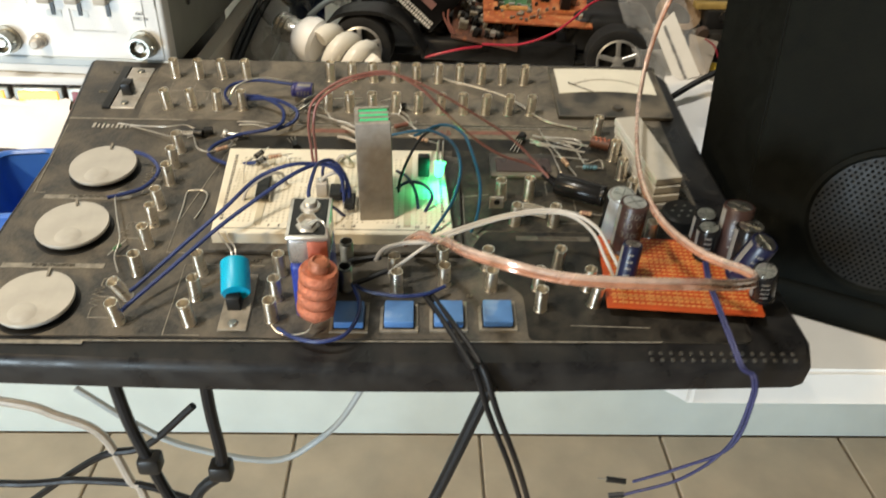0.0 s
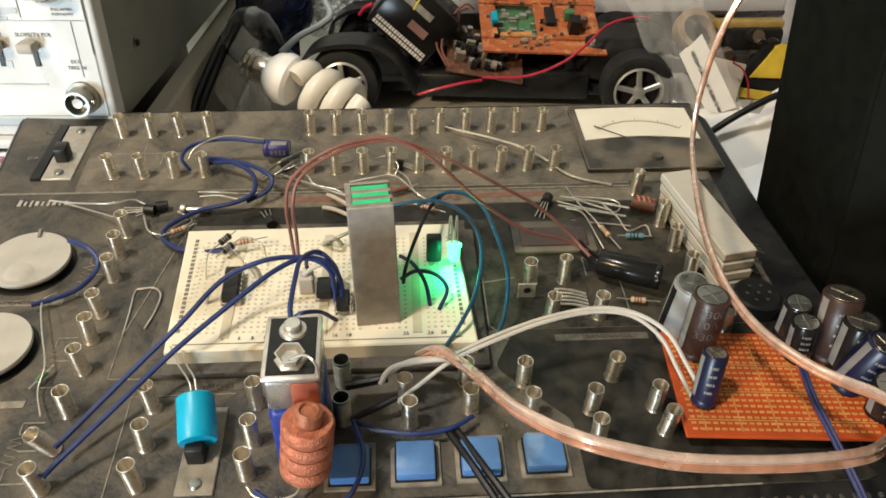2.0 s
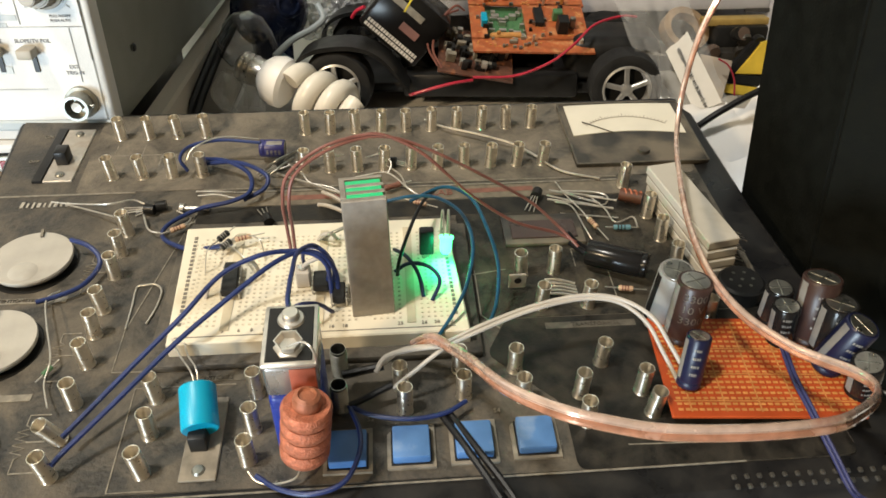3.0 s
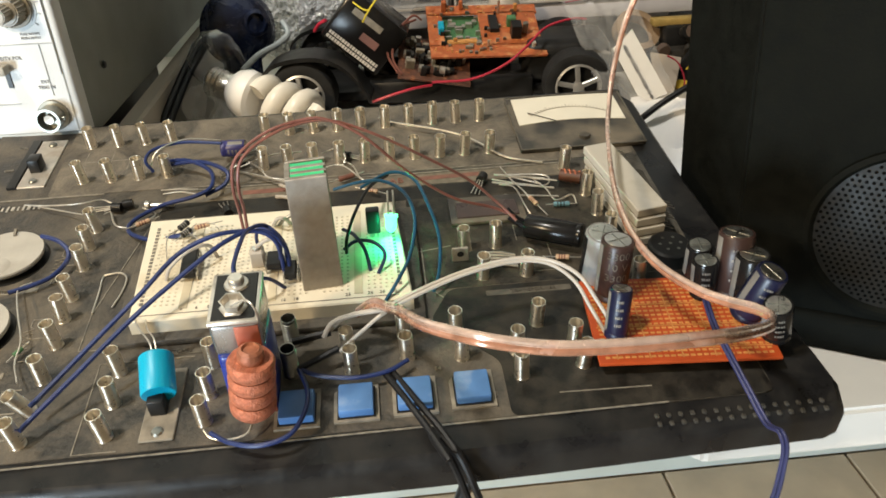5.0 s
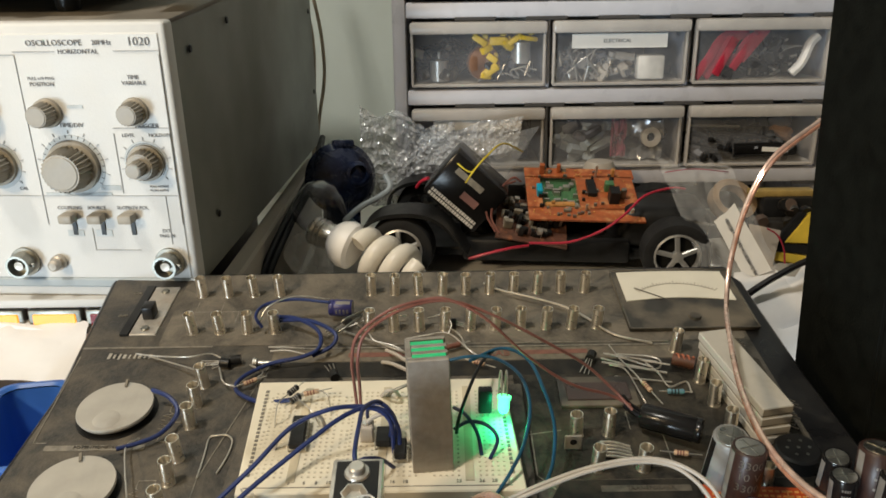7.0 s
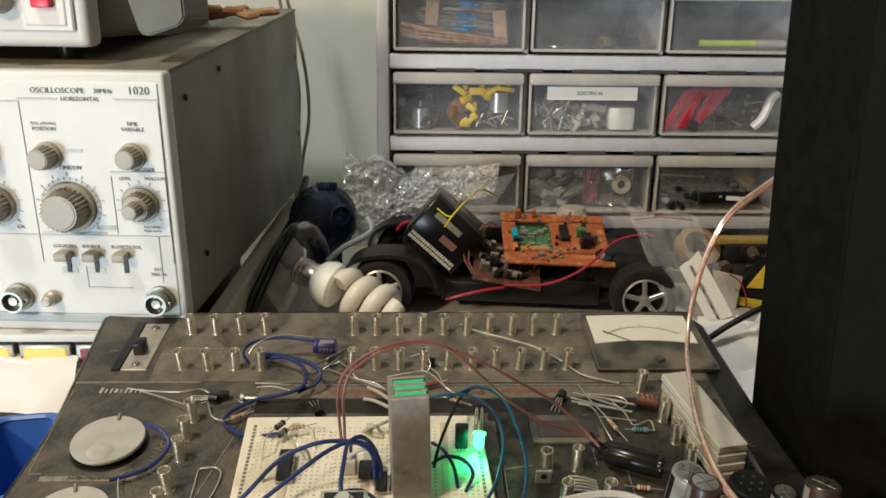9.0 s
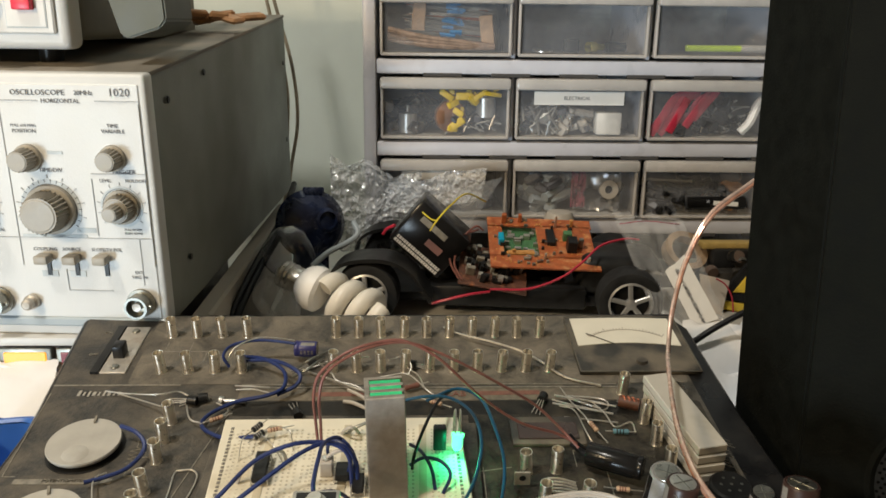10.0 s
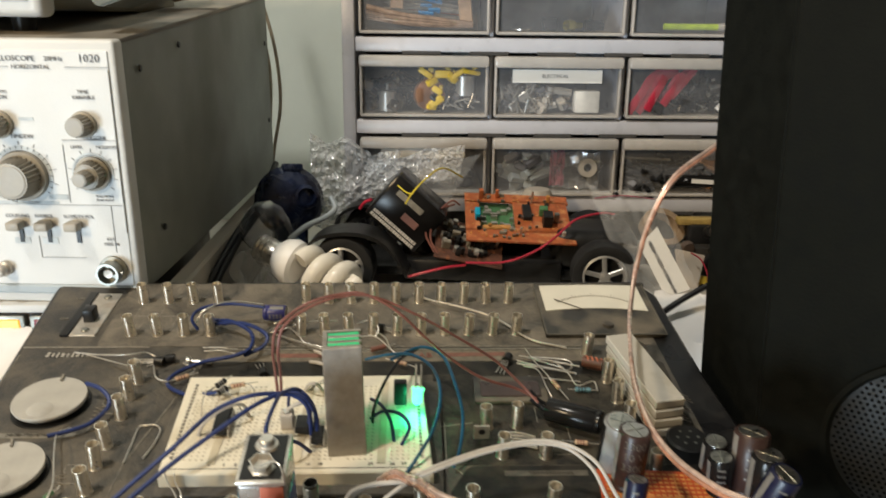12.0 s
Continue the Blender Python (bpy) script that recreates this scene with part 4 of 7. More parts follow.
def drawer(c, r):
    x0 = 0.0148 + PITCHX * c
    z1 = TOPZ + PITCHZ * r - 0.0030
    w, h = PITCHX - 0.0040, PITCHZ - 0.0195
    d = part("drawer", box(B(), x0 + w / 2, 0.0015, z1 - h / 2 - 0.003, w - 0.003, 0.0025, h - 0.004, None, 0.001), M_DRAWER, cabinet, "smoky clear plastic drawer")
    part("drawer_lip", box(B(), x0 + w / 2, -0.0035, z1 - 0.0066, w - 0.001, 0.012, 0.0105, None, 0.0026, 2), M_DRAWERLIP, d, "moulded pull lip")
    bm = B()
    for sx in (0.0022, w - 0.0022):
        box(bm, x0 + sx, 0.0, z1 - h / 2 - 0.004, 0.0024, 0.006, h - 0.006, None, 0.0006)
    box(bm, x0 + w / 2, 0.0, z1 - h - 0.0005, w - 0.003, 0.006, 0.0028, None, 0.0006)
    part("drawer_edge", bm, M_DRAWERLIP, d)
    part("drawer_floor", box(B(), x0 + w / 2, 0.072, z1 - h - 0.0002, w - 0.004, 0.135, 0.002), M_DARKIN, d)
    return x0, z1 - h + 0.0012, w, h, d


slots = {(c, r): drawer(c, r) for r in range(-1, 3) for c in range(3)}

x0, zb, w, h, d = slots[(1, 0)]
lab = part("paper_label", box(B(), x0 + 0.060, -0.0004, zb + h - 0.0205, 0.084, 0.0008, 0.0122), M_LABEL, d, "white paper label")
part("printed_word", text_mesh("ELECTRICAL", 0.0045, Matrix.Translation((CX0 - CX0 + x0 + 0.058, -0.0011, zb + h - 0.0205)) @ Matrix.Rotation(radians(90), 4, "X"), 0.0001), M_PANELINK, cabinet)
x0, zb, w, h, d = slots[(0, -1)]
part("paper_label", box(B(), x0 + 0.060, -0.0004, zb + h - 0.0170, 0.080, 0.0008, 0.0110), M_LABEL, d, "white paper label")

# ---- parts seen through the drawer fronts ----
random.seed(11)


def in_cabinet(x, y, z):
    return Matrix.Translation((CX0 + x, CY + y - 0.008, z))


def rods(bm, cx, cy, cz, count, length, r, spread, tilt=25):
    for _ in range(count):
        a, t = random.uniform(0, math.pi), radians(random.uniform(-tilt, tilt))
        d = Vector((math.cos(a) * math.cos(t), 0.5 * math.sin(a) * math.cos(t), math.sin(t))) * length / 2
        c = Vector((cx + random.uniform(-spread[0], spread[0]), cy + random.uniform(-spread[1], spread[1]), cz + random.uniform(0, spread[2])))
        cyl(bm, c - d, c + d, r, 6)
    return bm


M_BLUERIB = mat("blue_resistor_plastic", (0.03, 0.16, 0.34), 0.4, spread=0.2, scale=200)
M_TANTAPE = mat("tan_paper_tape", (0.40, 0.26, 0.16), 0.7, spread=0.2, scale=200)
M_BROWNFILM = mat("brown_plastic_film", (0.26, 0.19, 0.15), 0.25, spread=0.3, scale=120)
x0, zb, w, h, _ = slots[(0, 1)]


def level_rods(bm, cx, cy, cz, count, length, r, spread, tilt=4):
    """Rods lying side by side in one direction."""
    for _ in range(count):
        t = radians(random.uniform(-tilt, tilt) - 4)
        d = Vector((math.cos(t), random.uniform(-0.05, 0.05), math.sin(t))) * length * random.uniform(0.8, 1.05) / 2
        c = Vector((cx + random.uniform(-spread[0], spread[0]), cy + random.uniform(-spread[1], spread[1]), cz + random.uniform(0, spread[2])))
        cyl(bm, c - d, c + d, r, 6)
    return bm


for i, (m, n, r) in enumerate(((M_CHROME, 22, 0.0006), (M_WHITEW, 8, 0.0007), (M_COPPER, 6, 0.0007))):
    thing("component_leads", "straight leads of taped resistors in a drawer", "wire bundle", level_rods(B(), x0 + 0.062, 0.020 + 0.004 * i, zb + 0.012, n, 0.078, r, (0.004, 0.004, 0.030)), m, in_cabinet(0, 0, 0), "drawer contents")
thing("resistor_bundle", "bunch of blue resistors in a drawer", "resistors", level_rods(B(), x0 + 0.066, 0.014, zb + 0.014, 20, 0.012, 0.0017, (0.006, 0.003, 0.030), 8), M_BLUERIB, in_cabinet(0, 0, 0), "drawer contents")
for dx, dz, t in ((0.036, 0.032, 4), (0.098, 0.020, -6)):
    thing("paper_tape", "tan paper tape holding resistor leads", "tape", box(B(), 0, 0, 0, 0.012, 0.003, 0.026, None, 0.0006), M_TANTAPE, in_cabinet(x0 + dx, 0.016, zb + dz) @ pose(0, 0, 0, 0, t, 0), "drawer contents")
for k in range(3):
    pts = [(x0 + 0.008, 0.010 + 0.004 * k, zb + 0.020 - 0.004 * k), (x0 + 0.04, 0.009, zb + 0.013 - 0.003 * k), (x0 + 0.075, 0.010, zb + 0.009 - 0.002 * k), (x0 + 0.105, 0.012, zb + 0.005)]
    thing("brown_bag_roll", "rolled brown plastic bag of leads in a drawer", "bag", tube(B(), pts, 0.0028, 8, 5), M_BROWNFILM, in_cabinet(0, 0, 0), "drawer contents")
x0, zb, w, h, _ = slots[(1, 1)]
thing("small_switch", "small black switch in a drawer", "switch", box(B(), 0, 0.02, zb + 0.007, 0.013, 0.012, 0.012, None, 0.001), M_BLACKPL, in_cabinet(x0 + 0.052, 0, 0), "drawer contents")
thing("brass_jack", "brass jack socket in a drawer", "socket", lathe(B(), [(0.005, 0), (0.005, 0.008), (0.003, 0.009), (0.003, 0.018), (0, 0.018)], pose(0, 0.02, zb + 0.006, 0, 90, 30), 16), mat("dull_brass", (0.40, 0.36, 0.12), 0.35, 0.8), in_cabinet(x0 + 0.068, 0, 0), "drawer contents")
thing("small_plug", "small black plug in a drawer", "plug", lathe(B(), [(0, 0), (0.005, 0), (0.004, 0.018), (0, 0.018)], pose(0, 0.022, zb + 0.006, 0, 90, 10), 14), M_BLACKPL, in_cabinet(x0 + 0.086, 0, 0), "drawer contents")
thing("metal_washer", "loose metal washer in a drawer", "washer", lathe(B(), [(0.003, 0), (0.010, 0), (0.010, 0.0015), (0.003, 0.0015)], pose(0, 0.02, zb + 0.002, 8, 0, 0), 20), M_CAPTOP, in_cabinet(x0 + 0.026, 0, 0), "drawer contents")
x0, zb, w, h, _ = slots[(2, 1)]
pen = thing("highlighter_pen", "yellow-green pen with a white cap lying in a drawer", "pen", m=in_cabinet(x0 + 0.06, 0.02, zb + 0.006), group="drawer contents")
part("barrel", cyl(B(), (-0.025, 0, 0), (0.026, 0, 0), 0.0030, 12), mat("lime_plastic", (0.38, 0.50, 0.02), 0.4), pen)
part("cap", cyl(B(), (0.026, 0, 0), (0.055, 0, 0), 0.0034, 12), M_WHITEW, pen)
x0, zb, w, h, _ = slots[(0, 0)]
for i, (dx, r, hh, m) in enumerate(((0.026, 0.0085, 0.018, M_RIMSILVER), (0.099, 0.0092, 0.018, M_RIMSILVER))):
    mo = thing("small_motor", "small round metal motor in a drawer", "motor", m=in_cabinet(x0 + dx, 0.022, zb + (0.001 if i == 0 else 0.016)), group="drawer contents")
    part("can", lathe(B(), [(0, 0), (r, 0), (r, hh), (r * 0.5, hh + 0.001), (0, hh + 0.001)], None, 20), m, mo)
    part("shaft", cyl(B(), (0, 0, hh), (0, 0, hh + 0.007), 0.0016, 8), M_CHROME, mo)
thing("copper_coil_can", "round copper-coloured coil in a drawer", "coil", lathe(B(), [(0, 0), (0.013, 0.002), (0.015, 0.008), (0.015, 0.014), (0.010, 0.016), (0, 0.016)], pose(0, 0.026, zb + 0.017, 90, 0, 20), 24), mat("dull_copper", (0.36, 0.20, 0.13), 0.4, 0.6), in_cabinet(x0 + 0.062, 0, 0), "drawer contents")
for i, (dx, dz, sx, sz) in enumerate(((0.071, 0.010, 0.013, 0.010), (0.067, 0.006, 0.008, 0.008), (0.062, 0.037, 0.011, 0.008), (0.067, 0.029, 0.009, 0.009), (0.078, 0.036, 0.011, 0.010),
                                      (0.086, 0.033, 0.009, 0.009), (0.093, 0.037, 0.012, 0.007), (0.104, 0.038, 0.013, 0.006), (0.073, 0.021, 0.008, 0.008))):
    ob = thing("yellow_connector", "yellow plastic connector block in a drawer", "connector", m=in_cabinet(x0 + dx, 0.014, zb + dz), group="drawer contents")
    part("shell", box(B(), 0, 0, 0, sx * 1.35, 0.010, sz * 0.75, pose(0, 0, 0, 0, 34 * (i % 3 - 1) + 9 * (i % 2), 20 * (i % 2)), 0.0016, 2), M_YELLOW, ob)
    part("tab", box(B(), sx * 0.45, 0.001, sz * 0.3, sx * 0.5, 0.006, sz * 0.6, pose(0, 0, 0, 0, -28 * (i % 2), 0), 0.001), M_YELLOW, ob)
thing("toggle_parts", "dark loose switch parts in a drawer", "switch parts", rods(B(), x0 + 0.036, 0.05, zb + 0.006, 30, 0.020, 0.0024, (0.026, 0.008, 0.026), 50), M_BLACKPL, in_cabinet(0, 0, 0), "drawer contents")
thing("terminal_pins", "loose metal terminal pins in a drawer", "pins", rods(B(), x0 + 0.085, 0.016, zb + 0.003, 16, 0.014, 0.0009, (0.022, 0.006, 0.010), 70), M_RIMSILVER, in_cabinet(0, 0, 0), "drawer contents")
x0, zb, w, h, _ = slots[(1, 0)]
thing("terminal_strips", "grey metal terminal strips in a drawer", "terminals", rods(B(), x0 + 0.030, 0.020, zb + 0.004, 60, 0.018, 0.0010, (0.026, 0.010, 0.022), 80), M_RIMSILVER, in_cabinet(0, 0, 0), "drawer contents")
thing("clear_fuses", "clear plastic connector pieces in a drawer", "connectors", rods(B(), x0 + 0.060, 0.022, zb + 0.006, 12, 0.018, 0.0034, (0.016, 0.008, 0.018), 60), M_WHITEW, in_cabinet(0, 0, 0), "drawer contents")
thing("white_block", "translucent white plastic block in a drawer", "block", box(B(), x0 + 0.090, 0.018, zb + 0.0115, 0.024, 0.016, 0.021, None, 0.002, 2), mat("milky_plastic", (0.62, 0.60, 0.56), 0.5), in_cabinet(0, 0, 0), "drawer contents")
x0, zb, w, h, _ = slots[(2, 0)]
for i in range(3):
    bm = B()
    sx = x0 + 0.012 + (0.0, 0.010, 0.026)[i]
    pts = [(sx - 0.008, 0.010 + 0.004 * i, zb + 0.002), (sx + 0.004, 0.012 + 0.003 * i, zb + 0.018), (sx + 0.014, 0.014, zb + 0.034), (sx + 0.030, 0.020, zb + 0.041)]
    tube(bm, pts, 0.0046, 10, 5, 0.22)
    thing("red_ribbon_strip", "red plastic strip folded in a drawer", "strip", bm, M_REDW, in_cabinet(0, 0, 0), "drawer contents")
thing("black_pins", "black-headed metal standoffs heaped in a drawer", "standoffs", rods(B(), x0 + 0.065, 0.030, zb + 0.004, 36, 0.030, 0.0011, (0.030, 0.006, 0.026), 40), M_RIMSILVER, in_cabinet(0, 0, 0), "drawer contents")
thing("black_standoffs", "black plastic spacers heaped in a drawer", "spacers", rods(B(), x0 + 0.072, 0.034, zb + 0.006, 30, 0.014, 0.0034, (0.034, 0.010, 0.024), 60), M_BLACKPL, in_cabinet(0, 0, 0), "drawer contents")
x0, zb, w, h, _ = slots[(1, -1)]
thing("grey_modules", "dark and metallic modules in a drawer", "modules", rods(B(), x0 + 0.04, 0.025, zb + 0.010, 12, 0.034, 0.005, (0.024, 0.010, 0.026), 25), M_GREYBLUE, in_cabinet(0, 0, 0), "drawer contents")
thing("grey_modules", "dark rounded modules in a drawer", "modules", rods(B(), x0 + 0.085, 0.030, zb + 0.010, 9, 0.020, 0.006, (0.022, 0.010, 0.020), 40), M_SMOKED, in_cabinet(0, 0, 0), "drawer contents")
x0, zb, w, h, _ = slots[(2, -1)]
thing("cable_tangle", "heap of black cables in a drawer", "cables", rods(B(), x0 + 0.050, 0.020, zb + 0.005, 40, 0.045, 0.0024, (0.034, 0.008, 0.024), 22), M_BLACKPL, in_cabinet(0, 0, 0), "drawer contents")
thing("orange_box", "orange cardboard box in a drawer", "box", box(B(), x0 + 0.088, 0.050, zb + 0.012, 0.046, 0.02, 0.022, None, 0.001), M_WOOD, in_cabinet(0, 0, 0), "drawer contents")

# more loose parts, drawer by drawer
M_SILVERBAG = mat("silvery_antistatic_film", (0.42, 0.44, 0.47), 0.2, 0.7, spread=0.3, scale=90, bump=0.8, bump_scale=120)
M_PINKFILM = mat("pink_plastic_film", (0.42, 0.10, 0.15), 0.3, spread=0.3, scale=90, alpha=0.6)
M_MIDGREY = mat("grey_connector_plastic", (0.10, 0.10, 0.11), 0.45, spread=0.3, scale=120)


def heap(name, label, category, slot, n, cx, spread, size, materials, seed, top=0.026):
    """Small blocks tumbled in a drawer, each a thing of its own."""
    random.seed(seed)
    x0, zb, w, h, _ = slots[slot]
    for k in range(n):
        a, b, c = (size * random.uniform(0.5, 1.3) for _ in range(3))
        x, z = x0 + cx + random.uniform(-spread, spread), zb + 0.004 + random.uniform(0, top) * random.random()
        blk = box(B(), 0, 0, 0, a, b, c, None, min(a, b, c) * 0.18, 1)
        thing(name, label, category, blk, materials[k % len(materials)], in_cabinet(x, random.uniform(0.012, 0.05), z) @ pose(0, 0, 0, random.uniform(-40, 40), random.uniform(-40, 40), random.uniform(0, 180)), "drawer contents")


heap("dark_component", "small dark component tumbled in a drawer", "component", (0, 0), 22, 0.022, 0.018, 0.009, (M_BLACKPL, M_MIDGREY, M_SMOKED, M_RIMSILVER), 41, 0.036)
heap("dark_component", "small dark component tumbled in a drawer", "component", (0, 0), 10, 0.080, 0.014, 0.010, (M_BLACKPL, M_MIDGREY), 42, 0.030)
heap("clear_connector", "pale clear connector piece in a drawer", "connector", (1, 0), 16, 0.040, 0.030, 0.009, (M_WHITEW, M_RIMSILVER, M_MIDGREY), 43, 0.034)
heap("black_spacer", "black plastic spacer tumbled in a drawer", "spacer", (2, 0), 34, 0.066, 0.036, 0.009, (M_BLACKPL, M_BLACKPL, M_CAPBLACK), 44, 0.040)
heap("bluish_module", "blue-grey metal module in a drawer", "module", (1, -1), 12, 0.034, 0.022, 0.014, (M_GREYBLUE, M_SILVERBAG, M_MIDGREY), 45, 0.038)
heap("black_connector", "black connector in a drawer", "connector", (2, -1), 26, 0.040, 0.032, 0.011, (M_BLACKPL, M_MIDGREY, M_BLACKPL), 46, 0.030)
heap("orange_scrap", "orange-brown scrap in a drawer", "scrap", (2, -1), 8, 0.094, 0.018, 0.016, (M_WOOD, M_BROWN), 47, 0.036)
heap("dark_component", "small dark component tumbled in a drawer", "component", (0, -1), 16, 0.080, 0.028, 0.011, (M_BLACKPL, M_MIDGREY), 48, 0.030)
x0, zb, w, h, _ = slots[(2, 0)]
for k, (dx, dz, t) in enumerate(((0.030, 0.020, 28), (0.047, 0.024, 34), (0.056, 0.030, 40))):
    thing("red_ribbon_strip", "red plastic strip folded in a drawer", "strip", box(B(), 0, 0, 0, 0.0075, 0.003, 0.036, None, 0.001, 2), M_REDW, in_cabinet(x0 + dx, 0.010 + 0.002 * k, zb + dz) @ pose(0, 0, 0, 0, t, 10), "drawer contents")
thing("white_plastic_tail", "twisted white plastic piece in a drawer", "plastic part", tube(B(), [(x0 + 0.092, 0.014, zb + 0.004), (x0 + 0.100, 0.013, zb + 0.014), (x0 + 0.106, 0.014, zb + 0.030), (x0 + 0.112, 0.015, zb + 0.036)], 0.0042, 8, 5, 1.3), M_CFLBASE, in_cabinet(0, 0, 0), "drawer contents")
x0, zb, w, h, _ = slots[(1, -1)]


def bag_sheet(x, y, z, wx, hz, seed):
    bm = B()
    rows_ = [[bm.verts.new((x + wx * i / 14, y + 0.006 * noise.noise(Vector((i * 0.45, j * 0.4, seed))), z + hz * j / 10 + 0.003 * noise.noise(Vector((i * 0.3, seed, j))))) for i in range(15)] for j in range(11)]
    for j in range(10):
        for i in range(14):
            bm.faces.new((rows_[j][i], rows_[j][i + 1], rows_[j + 1][i + 1], rows_[j + 1][i]))
    return bm


thing("parts_bag", "crumpled silvery bag of parts in a drawer", "plastic bag", bag_sheet(x0 + 0.062, 0.020, zb + 0.002, 0.046, 0.036, 5), M_SILVERBAG, in_cabinet(0, 0, 0), "drawer contents")
thing("pink_bag", "crumpled pink film in a drawer", "plastic film", bag_sheet(x0 + 0.058, 0.014, zb + 0.006, 0.014, 0.034, 8), M_PINKFILM, in_cabinet(0, 0, 0), "drawer contents")
thing("round_washer", "round grey grommet in a drawer", "grommet", lathe(B(), [(0.004, -0.002), (0.009, -0.002), (0.009, 0.002), (0.004, 0.002), (0.004, -0.002)], pose(x0 + 0.094, 0.010, zb + 0.024, 84, 10, 0), 20), M_WHITEW, in_cabinet(0, 0, 0), "drawer contents")
x0, zb, w, h, _ = slots[(2, -1)]
thing("silver_rod", "thin silver rod across a drawer", "rod", cyl(B(), (x0 + 0.002, 0.012, zb + 0.034), (x0 + 0.050, 0.012, zb + 0.032), 0.0012, 8), M_CHROME, in_cabinet(0, 0, 0), "drawer contents")
tag = thing("black_battery", "black battery with a pale printed mark in a drawer", "battery", m=in_cabinet(x0 + 0.076, 0.010, zb + 0.011), group="drawer contents")
part("cell", cyl(B(), (-0.030, 0, 0), (0.026, 0, 0.001), 0.0065, 16), M_CAPBLACK, tag)
part("printed_bar", box(B(), 0.006, -0.0066, 0.0015, 0.024, 0.0006, 0.0042, pose(0, 0, 0, 0, 3, 0)), M_LABEL, tag)

# ---- clutter between kit and cabinet ----
tray = thing("white_plastic_tray", "low white plastic box under the model car", "box", m=Matrix.Translation((0.145, 0.352, TABLE_Z)))
part("body", box(B(), 0, 0, 0.0185, 0.345, 0.150, 0.037, None, 0.003, 2), M_WHITE, tray)
TRAY_TOP = TABLE_Z + 0.037

car = thing("model_car", "black radio-controlled model car chassis carrying bare circuit boards", "model car", m=pose(0.163, 0.300, TRAY_TOP, 0, 0, -6.0))
WR = 0.0258


def wheel(x, y, side):
    tyre = part("wheel", lathe(B(), [(0.0165, -0.011), (0.021, -0.0125), (WR - 0.0012, -0.0115), (WR, -0.006), (WR, 0.006), (WR - 0.0012, 0.0115), (0.021, 0.0125), (0.0165, 0.011), (0.0165, -0.011)],
                               Matrix.Translation((x, y, WR)) @ Matrix.Rotation(radians(90), 4, "X"), 40), M_TYRE, car, "black rubber tyre on a silver spoked wheel")
    bm = B()
    m = Matrix.Translation((x, y - side * 0.0100, WR)) @ Matrix.Rotation(radians(90), 4, "X")
    lathe(bm, [(0.0170, -0.006), (0.0174, 0.002), (0.0160, 0.0026), (0.0150, 0.0), (0.0150, -0.006)], m, 40)
    for k in range(5):
        mm = m @ Matrix.Rotation(2 * math.pi * k / 5 + 0.4, 4, "Z")
        box(bm, 0.0090, 0, 0.0008, 0.0135, 0.0036, 0.0030, mm, 0.0006)
    lathe(bm, [(0.0042, -0.002), (0.0042, 0.0026), (0.0020, 0.0034), (0, 0.0034)], m, 16)
    part("rim", bm, M_RIMSILVER, tyre, "silver five-spoke rim")
    part("hub_shadow", lathe(B(), [(0, -0.0045), (0.0160, -0.0045)], m, 24), M_BLACKPL, tyre)


wheel(-0.1110, 0.0, 1)
wheel(0.0965, 0.0, 1)
wheel(-0.1060, 0.105, -1)
wheel(0.0965, 0.105, -1)
bm = B()
box(bm, -0.006, 0.052, 0.016, 0.242, 0.066, 0.008, None, 0.002, 2)
part("chassis", bm, M_BLACKPL, car, "black plastic chassis")
part("side_rail", box(B(), 0.0, 0.022, 0.020, 0.130, 0.022, 0.018, None, 0.003, 2), M_BLACKPL, car)
part("gearbox", box(B(), 0.092, 0.050, 0.036, 0.070, 0.060, 0.034, None, 0.010, 3), M_BLACKPL, car)
part("centre_rail", box(B(), -0.010, 0.060, 0.030, 0.120, 0.030, 0.020, None, 0.004, 2), M_BLACKPL, car)
for x, y0, y1 in ((-0.1110, -0.013, 0.018), (-0.1060, 0.088, 0.118)):
    bm = B()
    pts = [(x - 0.033, 0, 0.028), (x - 0.028, 0, 0.043), (x - 0.013, 0, 0.0525), (x + 0.014, 0, 0.0545), (x + 0.034, 0, 0.046), (x + 0.052, 0, 0.024)]
    path = smooth_path(pts, 5)
    rings = [[(p.x, y0, p.z - 0.0018), (p.x, y1, p.z - 0.0018), (p.x, y1, p.z + 0.0014), (p.x, y0, p.z + 0.0014)] for p in path]
    ringed(bm, rings)
    part("mudguard", bm, M_BLACKPL, car, "glossy black arched mudguard")
pack = part("battery_pack", box(B(), 0, 0, 0, 0.0525, 0.042, 0.043, pose(-0.0625, 0.032, 0.066, 0, 41, 0), 0.003, 2), M_CAPBLACK, car, "black battery pack with pale printing")
bm = B()
m = pose(-0.0625, 0.032, 0.066, 0, 41, 0)
for i in range(19):
    for k in range(2):
        box(bm, -0.0215 + 0.00236 * i, -0.0214, -0.0136 - 0.0036 * k, 0.0015 + 0.0005 * ((i * 7 + k) % 2), 0.0006, 0.0025, m)
part("printed_bars", bm, mat("pale_print", (0.55, 0.53, 0.50), 0.6), pack)
part("printed_mark", box(B(), -0.004, -0.0214, 0.010, 0.026, 0.0006, 0.005, m), M_BEZEL, pack)
part("printed_mark", box(B(), 0.006, -0.0214, -0.002, 0.015, 0.0006, 0.006, m), mat("dull_pink_print", (0.20, 0.10, 0.09), 0.6), pack)

